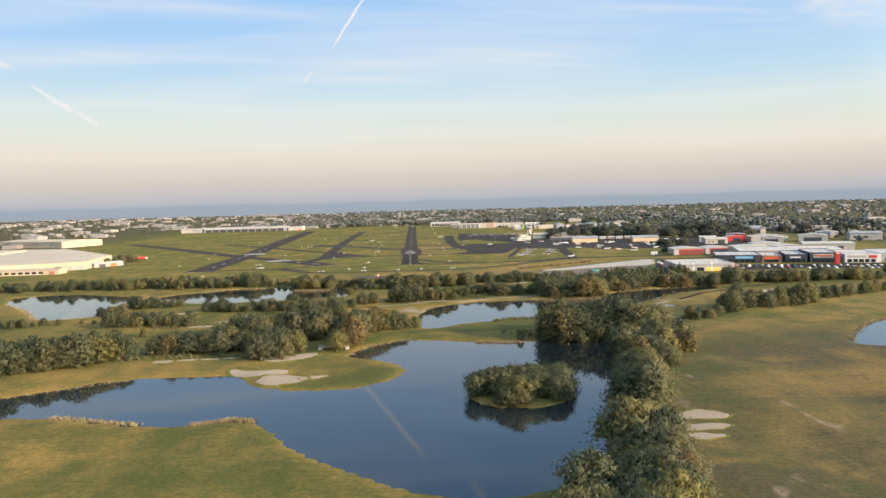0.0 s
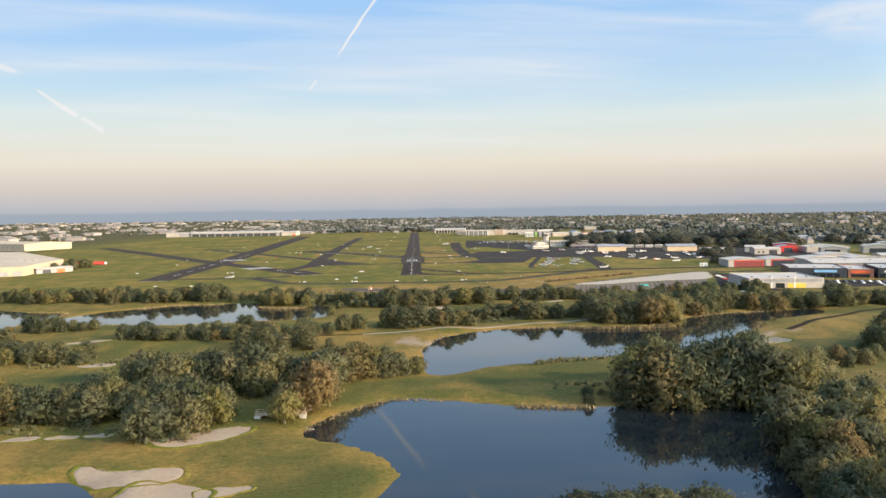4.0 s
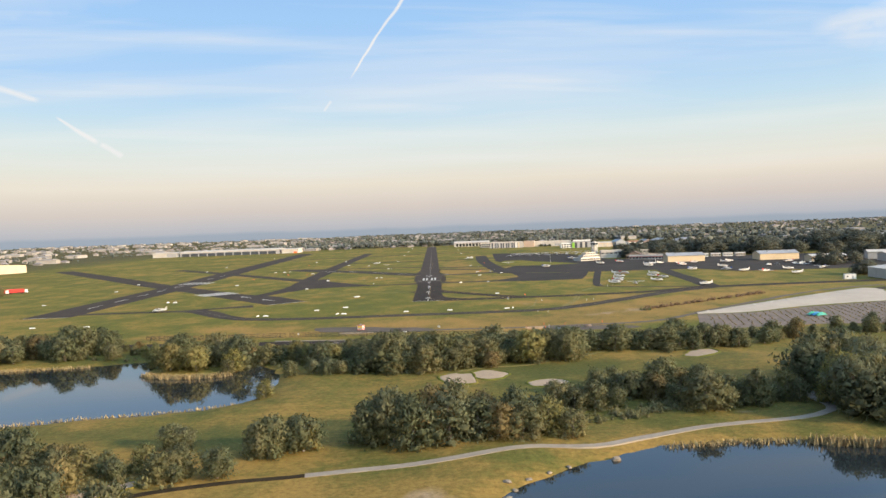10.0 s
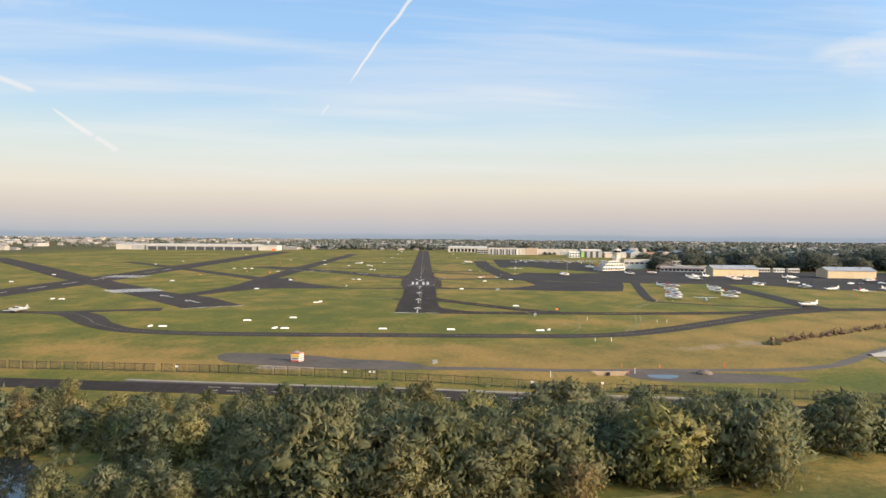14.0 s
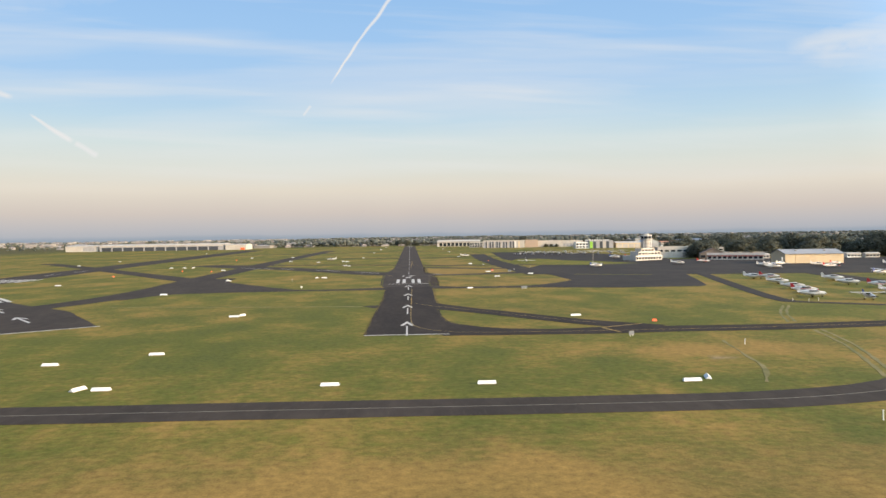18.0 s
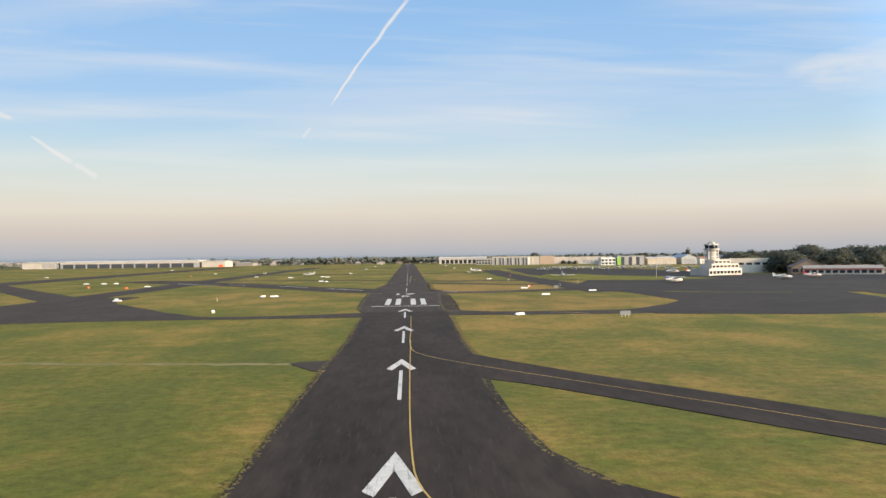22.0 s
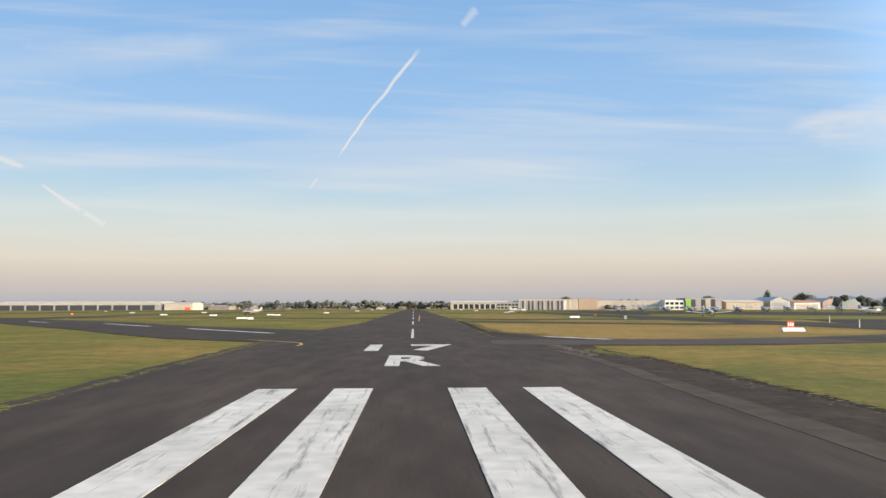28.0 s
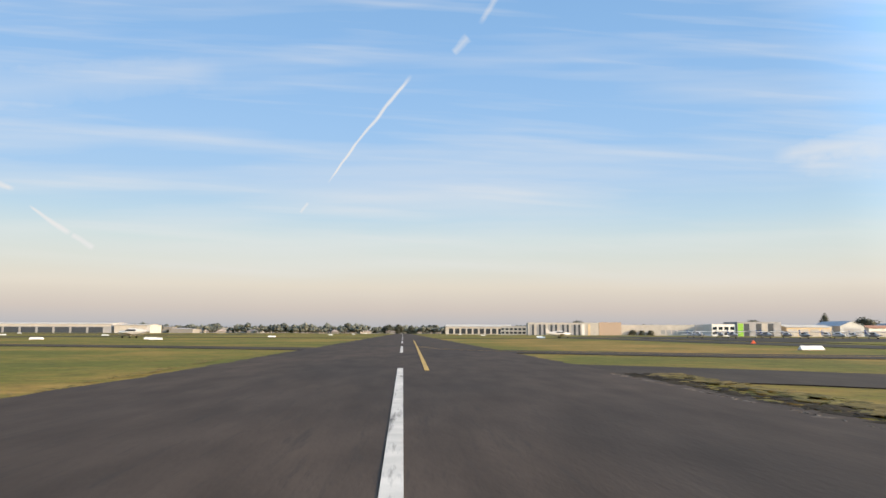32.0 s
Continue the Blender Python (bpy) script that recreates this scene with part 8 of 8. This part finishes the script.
def reed_bed(outline, lo, hi, dense, tall, seed, label):
    """Reeds along a run of a shore: many upright blades joined into one bed."""
    rng = np.random.RandomState(seed)
    pts = np.array(outline)[lo:hi]
    verts, faces = [], []
    for a, b in zip(pts[:-1], pts[1:]):
        for _ in range(int(np.linalg.norm(b - a) * dense * 1.9)):
            p = a + (b - a) * rng.rand() + rng.normal(0, 0.9, 2)
            z = max(float(WATER_Z) - 0.2, -0.75)
            h, w = 0.72 * tall * rng.uniform(0.5, 1.1), rng.uniform(0.10, 0.24)
            ang = rng.uniform(0, 3.14)
            c, s = math.cos(ang) * w, math.sin(ang) * w
            lx, ly = rng.normal(0, 0.22, 2)
            i = len(verts)
            verts += [(p[0] - c, p[1] - s, z), (p[0] + c, p[1] + s, z), (p[0] + lx + c * 0.5, p[1] + ly + s * 0.5, z + h * 0.8), (p[0] + lx * 1.3, p[1] + ly * 1.3, z + h)]
            faces.append((i, i + 1, i + 2, i + 3))
    return tagged(from_arrays("reed_bed", verts, faces, REED), label, "reeds", kind="stuff")


def near_run(outline, x0, y0, x1, y1):
    d0 = np.hypot(outline[:, 0] - x0, outline[:, 1] - y0).argmin()
    d1 = np.hypot(outline[:, 0] - x1, outline[:, 1] - y1).argmin()
    return (min(d0, d1), max(d0, d1) + 1)


for lake, run, dense, tall, label in (
        ("middle", (78, -483, 135, -480), 26, 2.6, "tall straw-coloured reeds along the lake shore"), ("middle", (51, -482, 78, -483), 9, 1.5, "straw-coloured reeds along the lake shore"), ("middle", (150, -455, 206, -437), 8, 1.3, "thin straw reeds on the lake shore"),
        ("middle", (181, -471, 150, -511), 5, 1.0, "low brown sedge along the lake bank"), ("west", (-88, -384, -60, -388), 30, 2.2, "reddish straw reeds round a wooded point"), ("west", (-163, -380, -116, -363), 8, 1.6, "straw reeds below the tree belt"), ("west", (-110, -447, -47, -430), 3, 1.3, "sparse brown reeds standing in shallow water"), ("west", (-158, -441, -110, -447), 3, 1.3, "sparse brown reeds standing in shallow water"),
        ("lower", (37, -625, 60, -628), 12, 1.7, "pale straw reeds on the lake bank"), ("lower", (-62, -749, -43, -747), 20, 2.0, "straw-coloured reeds on the near bank"), ("lower", (-112, -735, -80, -746), 14, 1.7, "straw-coloured reeds on the near bank"), ("lower", (-160, -712, -106, -682), 4, 0.9, "thin sedge along the lake edge"), ("lower", (-22, -646, 16, -617), 6, 0.9, "low straw sedge along the lake edge"),
        ("far_west", (-292, -420, -226, -386), 5, 1.3, "straw reeds round the far pond"), ("far_west", (-203, -452, -230, -504), 5, 1.2, "straw reeds round the far pond"), ("east", (207, -650, 256, -596), 6, 1.3, "brown reeds round the eastern pond")):
    lo, hi = near_run(SHORES[lake], *run)
    reed_bed(SHORES[lake], lo, hi, dense, tall, lo + hi, label)


ROCK = material("shore_rock", (0.20, 0.165, 0.125), 0.9, spread=0.3, scale=1.5)


def rocks(spots, label):
    rng = np.random.RandomState(5)
    base = None
    for i, (x, y, r) in enumerate(spots):
        m = pose(x, y, float(ground_height(np.array([x]), np.array([y]))[0]) + r * 0.15, 0, 0, 40 * i) @ Matrix.Diagonal((r, r * 0.8, r * 0.6, 1))
        if base is None:
            bm = bmesh.new()
            bmesh.ops.create_icosphere(bm, subdivisions=2, radius=1.0)
            for v in bm.verts:
                v.co *= rng.uniform(0.8, 1.15)
            base = tagged(part("shore_rock", bm, ROCK), label, "rock", group="rocks on the lake shore")
            base.matrix_basis = m
        else:
            copy_thing(base, m)


rocks([(39.4, -488.3, 1.1), (17.5, -506, 0.9), (16, -509, 0.8), (19, -502.5, 0.7), (18, -499.5, 0.8), (22, -498, 0.7), (26, -495, 0.6), (30, -492, 0.7), (14.5, -514, 0.8), (-20, -644, 1.0), (-17, -638, 0.9), (-12, -629, 0.8)], "pale weathered boulder on the lake bank")


def footbridge():
    root = empty("footbridge", pose(-30, -634, 0.6, 0, 0, 4))
    part("deck", box_bm(-7, -1.3, 0.55, 7, 1.3, 0.8, 0.03), TIMBER, root)
    for s in (-1.25, 1.25):
        part("handrail", box_bm(-7, s - 0.07, 1.65, 7, s + 0.07, 1.78), TIMBER, root)
        for k in range(8):
            x = -6.8 + 1.94 * k
            part("baluster", box_bm(x - 0.07, s - 0.07, 0.8, x + 0.07, s + 0.07, 1.65), TIMBER, root)
    for x in (-6.2, 6.2):
        part("abutment", box_bm(x - 0.9, -1.5, -1.6, x + 0.9, 1.5, 0.55, 0.05), CONCRETE, root)
    tagged(root, "low timber footbridge with handrails near the lake", "bridge")


footbridge()


RED_WEED = material("red_weed", (0.17, 0.105, 0.060), 0.9, spread=0.3, scale=0.6, per_island=0.3)


def scrub(x0, y0, x1, y1, depth, count, seed, label, mat=LEAF_BUSH):
    """Loose low scrub and tussocks joined into one patch."""
    rng = np.random.RandomState(seed)
    clumps = []
    for _ in range(count):
        u, v = rng.rand(2)
        nx, ny = -(y1 - y0), x1 - x0
        n = math.hypot(nx, ny)
        x, y = x0 + (x1 - x0) * u + nx / n * depth * v, y0 + (y1 - y0) * u + ny / n * depth * v
        z = float(ground_height(np.array([x]), np.array([y]))[0])
        if z > WATER_Z + 0.2 and not near_road(x, y, 5.5):
            r = rng.uniform(0.4, 1.3)
            clumps.append((np.array([x, y, z + r * 0.35]), r))
    v, f, _ = foliage(clumps, 22, 0.34, rng)
    tagged(from_arrays("scrub", v, f, mat), label, "scrub", kind="stuff")


for i, (x0, y0, x1, y1, depth, count) in enumerate([(30, -466, 78, -456, 10, 110), (-100, -497, -40, -500, 6, 70), (52, -572, 130, -537, 4, 320), (-60, -330, 60, -338, 10, 160), (40, -348, 110, -350, 14, 90), (-160, -652, -60, -648, 8, 90), (80, -760, 100, -700, 10, 50), (-140, -560, -40, -552, 10, 80), (140, -520, 200, -460, 5, 60), (-110, -360, -10, -392, 10, 90), (50, -605, 120, -612, 6, 60)]):
    scrub(x0, y0, x1, y1, depth, count, 900 + i, "low mixed scrub and tussocks in rough grass")
bush = scrub(106, -262, 110, -261, 2, 6, 990, "dark lone bush in dry grass")
scrub(108, -260, 192, -201, 3, 120, 991, "reddish brown weeds along a drain in dry grass", RED_WEED)


# the road outside the fence, its footpath and a heap of soil
draped("road", ROAD, 4.6, ASPHALT, "asphalt road outside the airfield fence", "road", 0.06)
draped("footpath", [(x, y + 6.9 + (0.9 if x > 30 else 0)) for x, y in ROAD[1:5]], 0.65, PATH_STONE, "pale gravel footpath beside the fence", "path", 0.07)
draped("verge", [(x, y + 5.4) for x, y in ROAD[1:5]], 0.8, HARD_DIRT, "bare brown verge beside the road", "verge", 0.05)
lane_marks = tagged(empty("lane_marks"), "broken white lane lines on the road", "marking", kind="structure")
for off in (-1.6, 1.5):
    for k in range(26):
        x0 = -40 + 4.7 * k
        pts = []
        for x in (x0, x0 + 2.8):
            y = float(np.interp(x, [p[0] for p in ROAD], [p[1] for p in ROAD])) + off
            pts.append((x, y))
        z = float(ground_height(np.array([x0]), np.array([pts[0][1]]))[0])
        ribbon("dash", pts, 0.07, z + 0.16, PAINT_W, step=1.4, thick=0.04, parent=lane_marks)
bm = bmesh.new()
bmesh.ops.create_icosphere(bm, subdivisions=3, radius=1.0)
rng = np.random.RandomState(44)
for v in bm.verts:
    v.co = Vector((v.co.x * 1.9, v.co.y * 1.4, max(-0.15, v.co.z * 1.0))) * rng.uniform(0.88, 1.08)
heap = part("soil_heap", bm, PLANT_SOIL)
heap.matrix_basis = pose(69.6, -309.2, 0.02)
tagged(heap, "small heap of dark soil beside the service track", "heap")
root = empty("notice_post", pose(40.7, -331.5, float(ground_height(np.array([40.7]), np.array([-331.5]))[0])))
part("post", box_bm(-0.05, -0.05, -0.2, 0.05, 0.05, 2.0), TIMBER, root)
part("board", box_bm(-0.25, -0.09, 1.85, 0.25, -0.055, 2.3, 0.01), WHITE, root)
tagged(root, "small white notice on a timber post", "sign")
